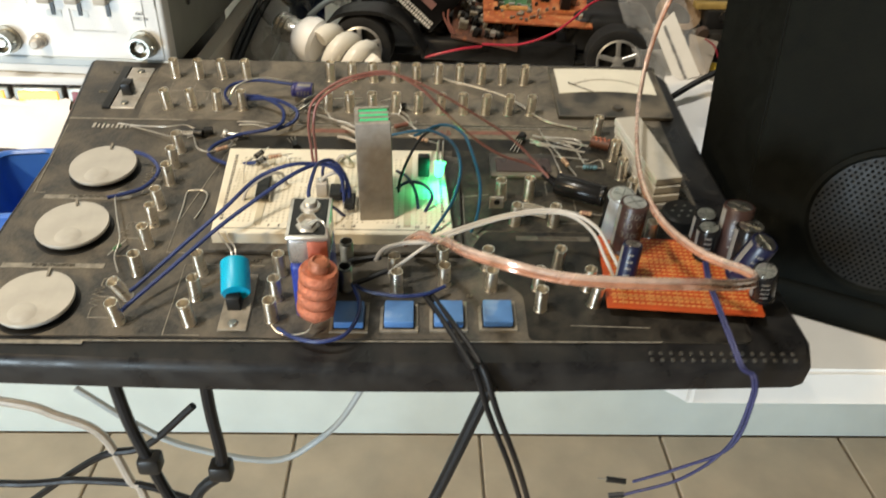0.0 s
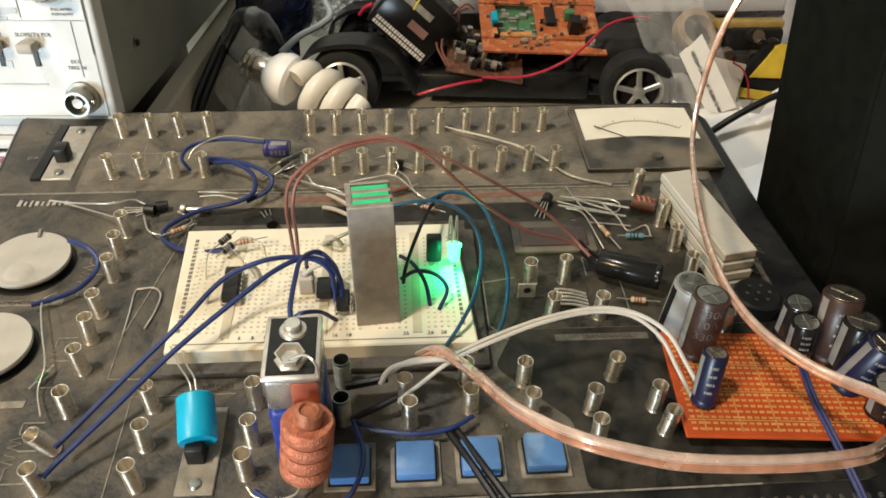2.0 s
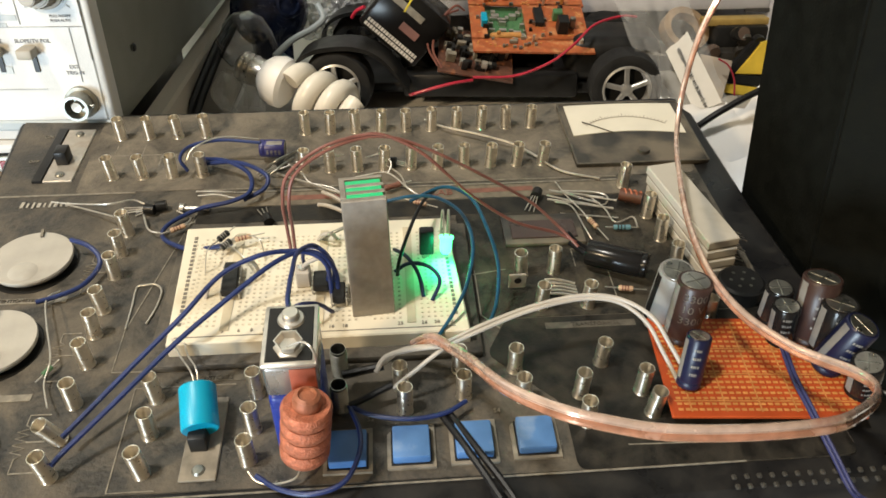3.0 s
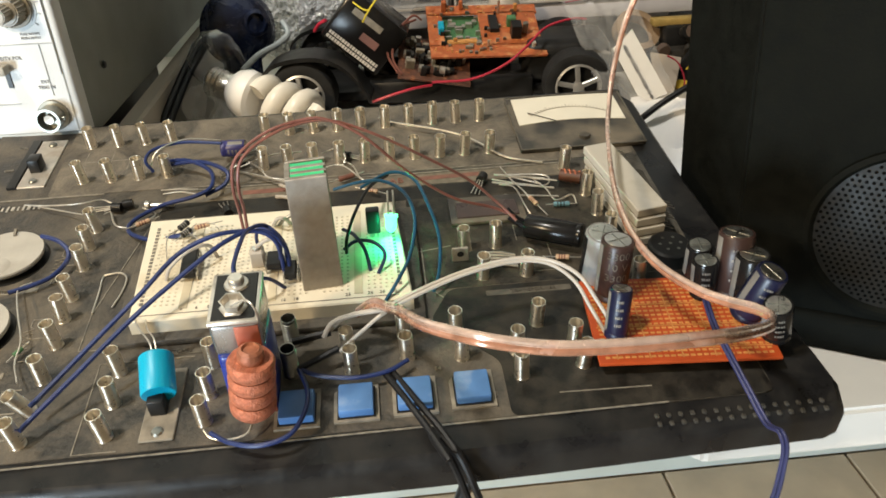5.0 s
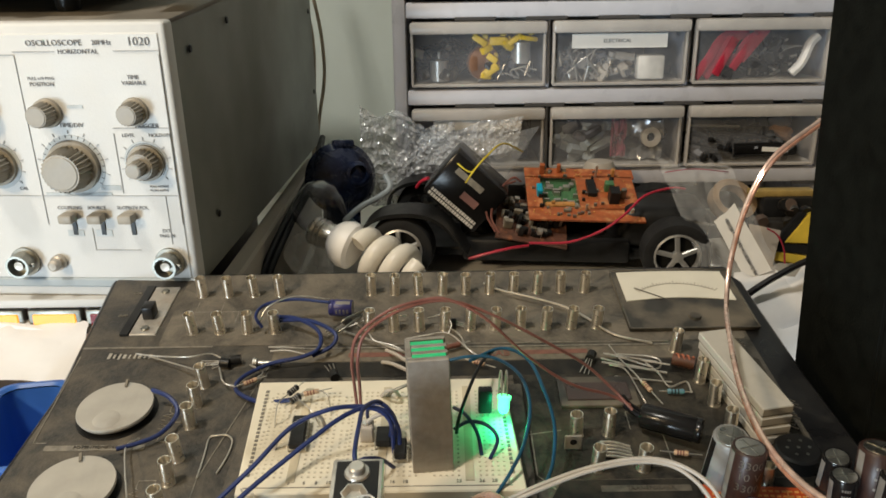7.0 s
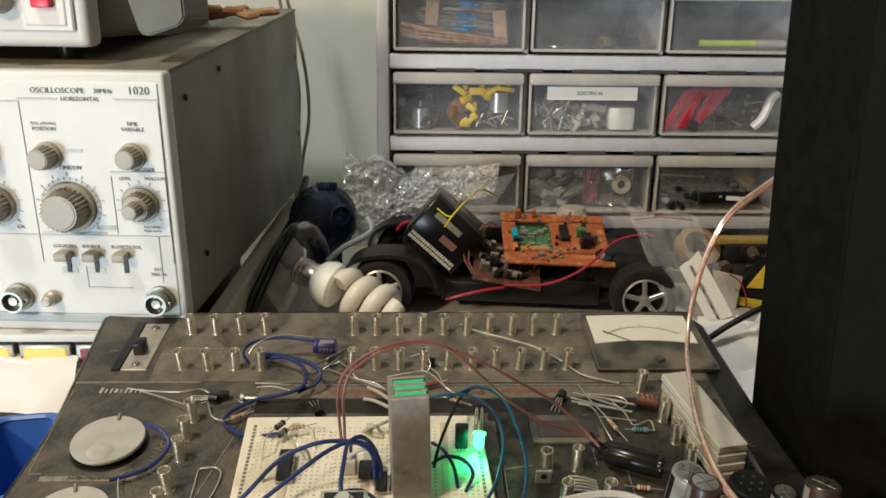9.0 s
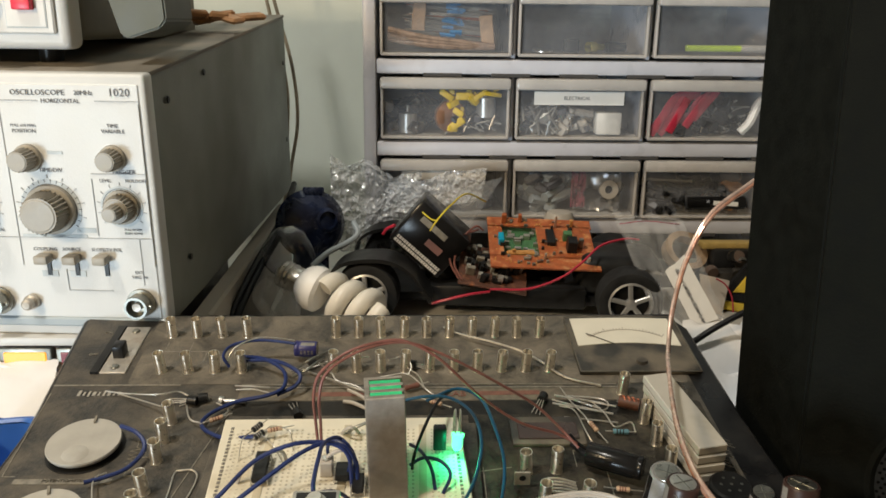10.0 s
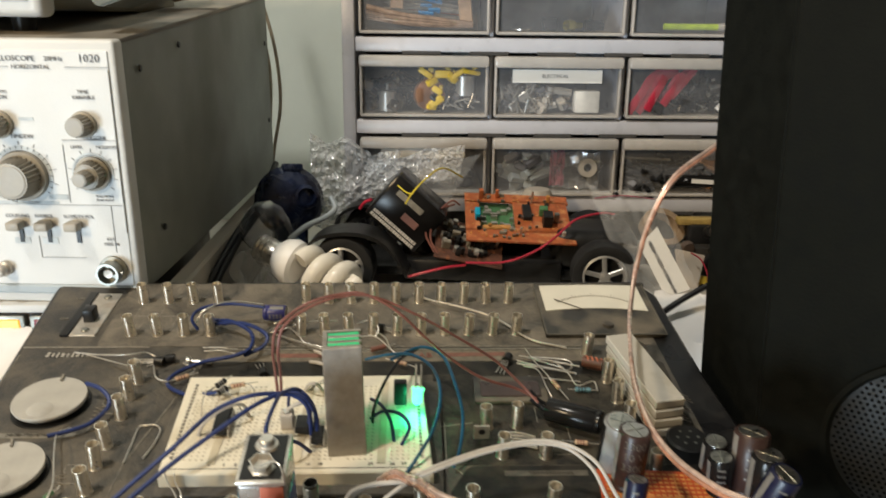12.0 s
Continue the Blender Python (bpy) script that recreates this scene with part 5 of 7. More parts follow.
# upper board: a frame with two windows, leaning back
ub = thing("orange_circuit_board", "orange stripped circuit board with components lying on the model car", "circuit board")
TL, BL, BR, TR = Vector((0.152, 0.374, 0.045)), Vector((0.151, 0.309, 0.0200)), Vector((0.2405, 0.308, 0.0165)), Vector((0.2490, 0.374, 0.031))
ex, ey = (BR - BL), (TL - BL)
nz = ex.cross(ey).normalized()
UB = Matrix.Translation(BL) @ Matrix((ex.normalized(), nz.cross(ex.normalized()), nz)).transposed().to_4x4()
ub.matrix_world = UB
LX, LY = ex.length, ey.length
bm = B()
box(bm, LX / 2, 0.008, 0, LX, 0.016, 0.0016)
box(bm, LX / 2, LY - 0.006, 0, LX, 0.012, 0.0016)
box(bm, 0.006, LY / 2, 0, 0.012, LY - 0.028, 0.0016)
box(bm, LX * 0.72, LY / 2 + 0.002, 0, LX * 0.52, LY - 0.024, 0.0016)
part("board", bm, M_ORANGEPCB, ub)
for x, y, sx, sy, sz, m, n in ((0.010, 0.034, 0.0045, 0.011, 0.006, M_CYAN, "capacitor"), (0.052, 0.040, 0.007, 0.020, 0.004, M_BLACKPL, "chip"), (0.068, 0.026, 0.008, 0.010, 0.011, M_BLACKPL, "relay"),
                               (0.066, 0.040, 0.007, 0.006, 0.008, M_GREENPCB, "green_coil"), (0.076, 0.030, 0.004, 0.004, 0.009, M_DARKSTEEL, "transistor"), (0.014, 0.062, 0.004, 0.004, 0.009, M_ORANGEPCB, "post"),
                               (0.028, 0.064, 0.003, 0.003, 0.008, M_ORANGEPCB, "post"), (0.080, 0.010, 0.003, 0.003, 0.005, M_WHITEW, "connector"), (0.030, 0.010, 0.006, 0.002, 0.003, M_BEZEL, "resistor"),
                               (0.045, 0.012, 0.002, 0.002, 0.006, M_CHROME, "pin"), (0.058, 0.058, 0.002, 0.002, 0.012, M_CHROME, "pin"), (0.072, 0.060, 0.003, 0.003, 0.007, M_PAD, "pin"), (0.020, 0.020, 0.003, 0.002, 0.003, M_PAD, "pin")):
    part(n, box(B(), x, y, sz / 2 + 0.0008, sx, sy, sz, None, 0.0005), m, ub)
part("under_board", box(B(), LX * 0.30, LY / 2 + 0.004, -0.006, LX * 0.50, LY * 0.72, 0.0016), M_GREENPCB, ub, "green board below")
random.seed(5)
bm = B()
for _ in range(26):
    box(bm, random.uniform(0.014, 0.045), random.uniform(0.018, 0.058), -0.0035, random.uniform(0.002, 0.006), random.uniform(0.0015, 0.004), random.uniform(0.002, 0.005))
part("small_component", bm, M_CHROME, ub)["kind"] = "stuff"
for k, (m, n, sz) in enumerate(((M_PAD, 90, 0.0012), (M_DARKSTEEL, 14, 0.0020), (M_BLACKPL, 7, 0.0026), (M_BEZEL, 14, 0.0022))):
    bm = B()
    for _ in range(n):
        x, y = random.uniform(0.003, LX - 0.003), random.uniform(0.003, LY - 0.003)
        if 0.012 < x < 0.044 and 0.016 < y < LY - 0.012:
            y = random.choice((random.uniform(0.003, 0.014), random.uniform(LY - 0.011, LY - 0.002)))
        box(bm, x, y, 0.0010 + sz * 0.3 * (k > 0), sz * random.uniform(0.7, 1.6), sz * random.uniform(0.6, 1.0), 0.0006 + (sz * random.uniform(0.6, 1.6) if k else 0))
    part("small_component", bm, m, ub)["kind"] = "stuff"
bm = B()
box(bm, 0.028, 0.022, -0.003, 0.024, 0.005, 0.004, pose(0, 0, 0, 0, 0, 4), 0.001)
part("amber_block", bm, M_PAD, ub)
# lower board
lb = thing("orange_circuit_board", "small orange circuit board hanging off the model car", "circuit board", m=Matrix.Translation((0.1255, 0.3030, 0.0090)) @ Matrix.Rotation(radians(11), 4, "Y") @ Matrix.Rotation(radians(28), 4, "X"))
part("board", box(B(), 0.027, 0.022, 0, 0.056, 0.046, 0.0016), mat("dark_brown_circuit_board", (0.10, 0.045, 0.03), 0.45, spread=0.4, scale=200, second=(0.34, 0.13, 0.06), amount=0.35, patch=150), lb)
random.seed(6)
for i in range(60):
    hgt = random.uniform(0.003, 0.009)
    part("component", box(B(), random.uniform(0.005, 0.050), random.uniform(0.004, 0.040), hgt / 2 + 0.0008, random.uniform(0.002, 0.007), random.uniform(0.002, 0.005), hgt, None, 0.0004), random.choice((M_BLACKPL, M_BLACKPL, M_CHROME, M_BEZEL)), lb)
bm = B()
tube(bm, [(0.002, 0.002, 0.001), (-0.006, 0.014, 0.006), (-0.004, 0.03, 0.016), (0.006, 0.042, 0.024), (0.014, 0.044, 0.020)], 0.0009, 6)
tube(bm, [(-0.001, 0.004, 0.000), (-0.010, 0.018, 0.006), (-0.006, 0.036, 0.014), (0.010, 0.046, 0.018)], 0.0009, 6)
part("copper_lead", bm, M_BROWNW, lb)
for label, m, r, pts in (("red wire running over the car's circuit boards", M_REDW, 0.0010, [(0.150, 0.300, 0.004), (0.180, 0.298, 0.005), (0.205, 0.298, 0.014), (0.222, 0.300, 0.026), (0.240, 0.315, 0.036), (0.262, 0.325, 0.039), (0.275, 0.33, 0.037)]),
                         ("red wire under the car's lower circuit board", M_REDW, 0.0011, [(0.104, 0.300, -0.008), (0.118, 0.297, -0.003), (0.135, 0.297, 0.001), (0.150, 0.303, 0.001)]),
                         ("red wire at the car's battery pack", M_REDW, 0.0013, [(0.064, 0.335, 0.040), (0.068, 0.330, 0.046), (0.074, 0.325, 0.050)]),
                         ("yellow wire twisted over the battery pack", M_YELLOWW, 0.0007, [(0.102, 0.300, 0.052), (0.108, 0.297, 0.062), (0.118, 0.305, 0.071), (0.132, 0.33, 0.075), (0.150, 0.36, 0.062)]),
                         ("yellow wire end over the battery pack", M_YELLOWW, 0.0006, [(0.096, 0.303, 0.066), (0.103, 0.300, 0.061), (0.108, 0.300, 0.060)])):
    thing("hookup_wire", label, "wire", tube(B(), pts, r, 8, 6), m)
thing("plastic_dome", "rounded white plastic dome behind the circuit board", "plastic part", lathe(B(), [(0.014, -0.02), (0.014, 0.004), (0.011, 0.009), (0, 0.011)], Matrix.Translation((0.222, 0.405, 0.034)), 24), M_WHITEW)
thing("white_connector_board", "small white connector strip in front of the car", "connector strip", box(B(), 0.098, 0.268, -0.0215, 0.050, 0.012, 0.010, None, 0.001), M_WHITEW)
bm = B()
for i in range(9):
    box(bm, 0.080 + 0.0045 * i, 0.268, -0.0140, 0.0025, 0.005, 0.007, None, 0.0004)
thing("black_pin_row", "row of black pins on the white connector strip", "pins", bm, M_BLACKPL)
thing("white_ledge_piece", "flat white plastic piece lying before the car", "plastic piece", box(B(), 0.172, 0.270, -0.0245, 0.034, 0.014, 0.012, None, 0.001), M_WHITEW)

# compact fluorescent lamp lying on its side
cfl = thing("spiral_lamp", "white spiral compact fluorescent lamp lying on its side", "lamp", m=Matrix.Translation((0.0110, 0.300, 0.0052)) @ Matrix.Rotation(radians(-24), 4, "Z") @ Matrix.Rotation(radians(16), 4, "Y"))
CX = Matrix.Rotation(radians(90), 4, "Y")
part("ballast_housing", lathe(B(), [(0.0, -0.012), (0.011, -0.012), (0.016, -0.007), (0.0185, 0.0), (0.0180, 0.006), (0.0150, 0.0085), (0.0, 0.0085)], CX, 32), M_CFLBASE, cfl)
pts = []
for i in range(56):
    a = -2 * math.pi * i / 18
    pts.append((0.0130 + 0.0162 * i / 18, 0.0128 * math.cos(a + 2.4), 0.0128 * math.sin(a + 2.4)))
part("spiral_tube", tube(B(), pts, 0.0070, 14, 1), M_CFL, cfl, "cream spiral glass tube")
part("screw_base", lathe(B(), [(0.0, -0.034), (0.004, -0.034), (0.0105, -0.030), (0.0115, -0.028), (0.0105, -0.026), (0.0115, -0.024), (0.0105, -0.022), (0.0115, -0.020), (0.0105, -0.018), (0.0105, -0.012)], CX, 24), M_CAPTOP, cfl)

# clear bulb with a dark teal collar, and a dark blue reel
bulb = thing("clear_bulb", "large clear glass bulb with a teal collar", "bulb", m=Matrix.Translation((-0.0135, 0.345, 0.0200)) @ Matrix.Rotation(radians(128), 4, "Y"))
OUTER = [(0.0065, 0.024), (0.010, 0.018), (0.018, 0.008), (0.0225, -0.003), (0.0205, -0.013), (0.012, -0.0215), (0.0, -0.0235)]
part("glass", lathe(B(), OUTER + [(r * 0.965, z * 0.965) for r, z in OUTER[::-1]] + OUTER[:1], None, 40), M_GLASS, bulb, "thin clear glass envelope")
part("collar", lathe(B(), [(0.0, 0.022), (0.0085, 0.022), (0.0085, 0.036), (0.0, 0.036)], None, 20), mat("teal_plastic", (0.03, 0.10, 0.14), 0.35), bulb)
reel = thing("dark_blue_reel", "dark blue translucent round reel behind the glass bulb", "reel", m=Matrix.Translation((-0.004, 0.400, 0.032)) @ Matrix.Rotation(radians(80), 4, "X") @ Matrix.Rotation(radians(20), 4, "Y"))
part("shell", lathe(B(), [(0.0, 0.017), (0.014, 0.016), (0.026, 0.010), (0.0315, 0.0), (0.027, -0.012), (0.0, -0.016)], None, 40), M_DARKBLUE, reel)
part("hub_ring", lathe(B(), [(0.007, 0.016), (0.008, 0.019), (0.0105, 0.018), (0.0115, 0.0145)], Matrix.Translation((0.012, 0.004, -0.001)), 24), M_DARKBLUE, reel)
part("rim_clip", box(B(), 0.002, 0.030, 0.004, 0.018, 0.007, 0.012, None, 0.002, 2), M_DARKBLUE, reel)
part("reel_stand", box(B(), 0.0, -0.045, 0.0, 0.030, 0.110, 0.020, None, 0.003), M_DARKBLUE, reel)
random.seed(12)
for i in range(6):
    a = (-0.030 + 0.006 * i, 0.300 + random.uniform(-0.01, 0.02), -0.016)
    thing("clear_plastic_scrap", "crumpled piece of clear plastic packing", "plastic scrap", tube(B(), [a, (a[0] + random.uniform(-0.01, 0.012), a[1] + 0.006, a[2] + 0.014), (a[0] + random.uniform(-0.012, 0.016), a[1] + 0.01, a[2] + 0.026)], 0.0035, 6, 4, 1.8), M_BAG, None, "packing scraps")
thing("grey_cable", "pale grey cable lying over the mudguard", "cable", tube(B(), [(0.008, 0.318, 0.018), (0.020, 0.33, 0.026), (0.034, 0.345, 0.030), (0.042, 0.352, 0.036), (0.038, 0.36, 0.044)], 0.0024, 8, 6), M_GREYBLUE)


def film(nx, nz, corner, across, up, crumple, seed, sheet=0.0):
    """A crumpled film spanned by two edges."""
    bm = B()
    c, a, u = Vector(corner), Vector(across), Vector(up)
    n = a.cross(u).normalized()
    grid = []
    for j in range(nz + 1):
        row = []
        for i in range(nx + 1):
            p = c + a * (i / nx) + u * (j / nz)
            q = noise.noise(p * 70 + Vector((seed, 0, 0))) + 0.7 * noise.noise(p * 190 + Vector((seed, 3, 0))) + 0.45 * noise.noise(p * 420) + 0.2 * noise.noise(p * 800)
            row.append(bm.verts.new(p + n * crumple * q + u * ((0.16 if j > nz / 2 else 0.04) * noise.noise(p * 38 + Vector((0, seed, 0))) + (0.05 * noise.noise(p * 160) if j == nz else 0.0))))
        grid.append(row)
    for j in range(nz):
        for i in range(nx):
            bm.faces.new((grid[j][i], grid[j][i + 1], grid[j + 1][i + 1], grid[j + 1][i]))
    return bm


M_FOILFILM = mat("shiny_crinkled_film", (0.92, 0.94, 0.98), 0.14, 0.45, spread=0.05, scale=60, second=(0.44, 0.47, 0.52), amount=0.15, patch=110, alpha=0.56)
thing("bubble_wrap", "shiny crinkled bubble wrap standing before the cabinet", "bubble wrap", film(110, 90, (0.012, 0.428, 0.003), (0.084, -0.004, -0.022), (0.000, 0.004, 0.088), 0.0052, 1), M_FOILFILM)
thing("bubble_wrap", "shiny crinkled bubble wrap lying over the drawer front", "bubble wrap", film(110, 44, (0.060, 0.420, 0.034), (0.090, -0.010, 0.018), (0.006, 0.006, 0.030), 0.0050, 6), M_FOILFILM)
bm = B()
vs = [bm.verts.new(p) for p in ((0.100, 0.385, 0.040), (0.135, 0.380, 0.030), (0.168, 0.395, 0.0765), (0.150, 0.405, 0.070), (0.118, 0.400, 0.062))]
bm.faces.new(vs)
bmesh.ops.solidify(bm, geom=list(bm.faces), thickness=0.0006)
thing("clear_film", "stiff triangle of clear plastic film", "plastic film", bm, M_BAG)
zip_bag = thing("zip_bag", "clear plastic zip bag leaning beside the car", "plastic bag", film(30, 30, (0.274, 0.240, -0.018), (0.058, 0.006, -0.004), (-0.020, 0.092, 0.074), 0.0034, 3), M_BAG)
part("seal", tube(B(), [(0.2560, 0.3300, 0.0545), (0.2800, 0.3335, 0.0560), (0.3090, 0.3365, 0.0525)], 0.0011, 6, 4), M_BAG, zip_bag, "ribbed zip seal")
part("red_stripe", tube(B(), [(0.2570, 0.3260, 0.0515), (0.2805, 0.3295, 0.0530), (0.3085, 0.3325, 0.0495)], 0.0005, 6, 4), M_PINKFILM, zip_bag, "faint red line below the seal")
lab = thing("barcode_label", "white paper strip with a barcode on the plastic bag", "label", film(4, 20, (0.3000, 0.236, -0.0155), (0.0140, 0.003, 0.0135), (-0.020, 0.045, 0.0455), 0.0006, 9), mat("greyed_paper_label", (0.56, 0.54, 0.50), 0.6, spread=0.05))
bm = B()
random.seed(3)
for i in range(30):
    c = Vector((0.3000, 0.236, -0.0155)) + Vector((-0.020, 0.045, 0.0455)) * (0.14 + 0.024 * i) + Vector((0.0140, 0.003, 0.0135)) * 0.40 + Vector((0, -0.0012, 0.0010))
    m = Matrix.Translation(c) @ Matrix.Rotation(radians(-46), 4, "Y")
    box(bm, 0, 0, 0, random.uniform(0.0016, 0.0034), 0.0004, random.choice((0.0003, 0.0005, 0.0008)), m)
part("printed_bars", bm, M_PANELINK, lab)
def wedge(points, depth):
    """A flat plate of given outline in x and z, with thickness along y."""
    bm = ringed(B(), [[(x, y, z) for x, z in points] for y in (-depth / 2, depth / 2)])
    bmesh.ops.bevel(bm, geom=list(bm.edges), offset=0.0006, segments=2, affect="EDGES")
    return bm


gad = thing("broken_gadget", "dismantled yellow gadget half with a black frame", "gadget scrap", m=pose(0.360, 0.338, -0.026, -14, 0, 0), group="gadget scraps")
part("lower_bar", wedge([(-0.010, 0.0005), (0.026, -0.006), (0.027, 0.002), (-0.009, 0.0075)], 0.014), M_YELLOW, gad, "dusty yellow lower bar")
part("yellow_wing", wedge([(0.002, 0.0140), (0.028, 0.0130), (0.030, 0.0390), (0.021, 0.0370)], 0.010), M_YELLOW, gad, "yellow triangular wing")
part("black_frame", wedge([(-0.0105, 0.0085), (0.028, 0.0030), (0.028, 0.0120), (0.003, 0.0125), (0.021, 0.0380), (0.016, 0.0390)], 0.008), M_BLACKPL, gad, "black plastic frame")
gear = thing("gadget_mechanism", "dark lumpy mechanism of a dismantled gadget", "gadget scrap", m=Matrix.Translation((0.372, 0.372, -0.027)), group="gadget scraps")
part("base_block", box(B(), 0.0, 0.0, 0.014, 0.056, 0.034, 0.028, None, 0.003, 2), M_SMOKED, gear)
random.seed(17)
for k in range(9):
    part("cog", lathe(B(), [(0, -0.003), (0.0052, -0.003), (0.0058, 0.0), (0.0052, 0.003), (0, 0.003)], pose(random.uniform(-0.024, 0.024), -0.016, random.uniform(0.020, 0.042), random.uniform(60, 120), random.uniform(-30, 30), 0), 12), (M_SMOKED, M_BLACKPL, M_BROWN)[k % 3], gear)
part("brass_bar", box(B(), 0.0, 0.006, 0.0470, 0.054, 0.012, 0.006, None, 0.0012, 2), M_BRASSY, gear, "dull gold bar")
part("upper_block", box(B(), 0.004, 0.004, 0.036, 0.044, 0.018, 0.018, None, 0.003, 2), M_BLACKPL, gear)
thing("folded_paper", "pale folded paper scrap among the gadget parts", "paper", wedge([(-0.016, 0.018), (0.010, 0.012), (0.004, -0.018), (-0.012, -0.012)], 0.0024), M_TANPAPER, pose(0.346, 0.330, -0.011, -12, 0, 0), "gadget scraps")
thing("hookup_wire", "thin red wire curling over the paper scrap", "wire", tube(B(), [(0.340, 0.322, 0.006), (0.348, 0.320, 0.001), (0.354, 0.319, -0.010), (0.356, 0.318, -0.022)], 0.0007, 6, 5), M_REDW)
thing("tape_roll", "roll of tan tape behind the plastic bag", "tape roll", lathe(B(), [(0.014, -0.005), (0.0200, -0.005), (0.0200, 0.005), (0.014, 0.005), (0.014, -0.005)], pose(0.334, 0.385, 0.0105, 42, 12, 0), 28), mat("tan_tape", (0.30, 0.21, 0.13), 0.45))
thing("clutter_board", "pale cardboard sheet under the gadget scraps", "cardboard", box(B(), 0, 0, 0, 0.14, 0.12, 0.030, None, 0.002), M_ROOM, pose(0.372, 0.345, -0.042, 0, 0, 8))
thing("white_paper", "white paper sheet leaning behind the kit", "paper", film(14, 14, (0.272, 0.150, -0.062), (0.085, 0.02, 0.012), (0.012, 0.085, 0.062), 0.0030, 14), M_PAPER)
thing("black_cable", "black cable lying over the white paper", "cable", tube(B(), [(0.270, 0.205, -0.012), (0.288, 0.215, -0.004), (0.305, 0.218, 0.006), (0.330, 0.222, 0.017), (0.36, 0.23, 0.02)], 0.0022, 8, 6), M_BLACKW)

# things by the wall
for k, pts in enumerate(([(-0.078, 0.600, 0.30), (-0.060, 0.602, 0.22), (-0.046, 0.604, 0.16), (-0.042, 0.602, 0.10), (-0.052, 0.598, 0.04), (-0.064, 0.598, -0.06)], [(-0.084, 0.606, 0.30), (-0.066, 0.610, 0.20), (-0.054, 0.610, 0.14), (-0.055, 0.606, 0.08), (-0.066, 0.604, -0.06)])):
    thing("beige_mains_cable", "beige cable hanging behind the oscilloscope", "cable", tube(B(), pts, 0.0019, 8, 6), M_BEIGEW)
for k in range(2):
    d = 0.005 * k
    thing("black_cable", "black cable running down beside the oscilloscope", "cable", tube(B(), [(-0.036, 0.52, 0.045), (-0.034 + d, 0.42, 0.030), (-0.043 + d, 0.33, 0.010), (-0.052 + d, 0.27, -0.018), (-0.054 + d, 0.25, -0.058)], 0.0030, 8, 6), M_BLACKW)
thing("grey_plinth", "grey strip of wood under the oscilloscope's edge", "plinth", box(B(), -0.058, 0.39, -0.0265, 0.014, 0.38, 0.074, None, 0.002), M_ROOM)

# left of the kit
bin_ = thing("blue_parts_bin", "open blue plastic parts bin beside the kit", "bin", m=pose(-0.1405, 0.089, TABLE_Z, 0, 0, 9.7))


def bin_ring(hx, hy, z):
    pts = rounded([Vector((-hx, -hy)), Vector((hx, -hy)), Vector((hx, hy)), Vector((-hx, hy))], 0.010, 6)
    return [(p.x, p.y, z) for p in pts]


part("wall", ringed(B(), [bin_ring(0.0140, 0.038, 0.0), bin_ring(0.0175, 0.042, 0.043), bin_ring(0.0163, 0.0408, 0.043), bin_ring(0.0128, 0.0368, 0.002)]), M_BINBLUE, bin_)
part("rim", ringed(B(), [bin_ring(0.0170, 0.0415, 0.042), bin_ring(0.0200, 0.0445, 0.0425), bin_ring(0.0205, 0.0450, 0.0440), bin_ring(0.0195, 0.0440, 0.0455), bin_ring(0.0175, 0.0420, 0.0455), bin_ring(0.0160, 0.0405, 0.0440)], False, False), M_BINBLUE, bin_)
thing("paper_sheet", "crumpled white paper lying against the equipment case", "paper", film(20, 8, (-0.300, 0.146, -0.024), (0.1705, -0.002, 0.0), (-0.010, 0.042, 0.018), 0.0020, 31), M_PAPER)
thing("paper_edge", "curled white paper edge before the amber windows", "paper", tube(B(), [(-0.300, 0.186, -0.004), (-0.22, 0.187, -0.005), (-0.16, 0.182, -0.011), (-0.128, 0.178, -0.016)], 0.0030, 8, 6), M_PAPER)

# ---- under the bench ----
tiles = []
for i in range(-6, 6):
    for j in range(8):
        tiles.append((0.335 * i + 0.05, WALL_Y - 0.168 - 0.335 * j))
TILE = finish(box(B(), 0, 0, 0, 0.330, 0.330, 0.012, None, 0.002), M_FLOOR)
for x, y in tiles:
    ob = new("tile", TILE)
    ob.parent = floor
    ob.matrix_basis = pose(x, y, FLOOR_Z - 0.006)
stand = thing("folding_stand", "black tubular folding stand under the kit", "stand")
for pts in ([(-0.100, 0.06, -0.068), (-0.0942, 0.06, -0.168), (-0.085, 0.06, -0.22), (-0.07, 0.06, -0.28), (-0.02, 0.06, -0.45), (0.05, 0.06, FLOOR_Z)],
            [(-0.038, 0.06, -0.066), (-0.0369, 0.06, -0.168), (-0.0359, 0.06, -0.2287), (-0.060, 0.06, -0.262), (-0.12, 0.06, -0.40), (-0.20, 0.06, FLOOR_Z)],
            [(0.175, 0.06, -0.066), (0.1429, 0.06, -0.168), (0.1148, 0.06, -0.257), (0.05, 0.06, -0.45), (-0.04, 0.06, FLOOR_Z)]):
    part("leg", tube(B(), pts, 0.0042, 10, 5), M_STAND, stand)
part("joint", box(B(), -0.0359, 0.06, -0.229, 0.016, 0.014, 0.014, None, 0.003, 2), M_BLACKPL, stand)
part("joint", box(B(), -0.084, 0.06, -0.222, 0.016, 0.014, 0.014, None, 0.003, 2), M_BLACKPL, stand)
part("cross_tube", tube(B(), [(-0.125, 0.06, -0.0655), (0.05, 0.06, -0.0655), (0.20, 0.06, -0.0655)], 0.004, 10, 3), M_STAND, stand)
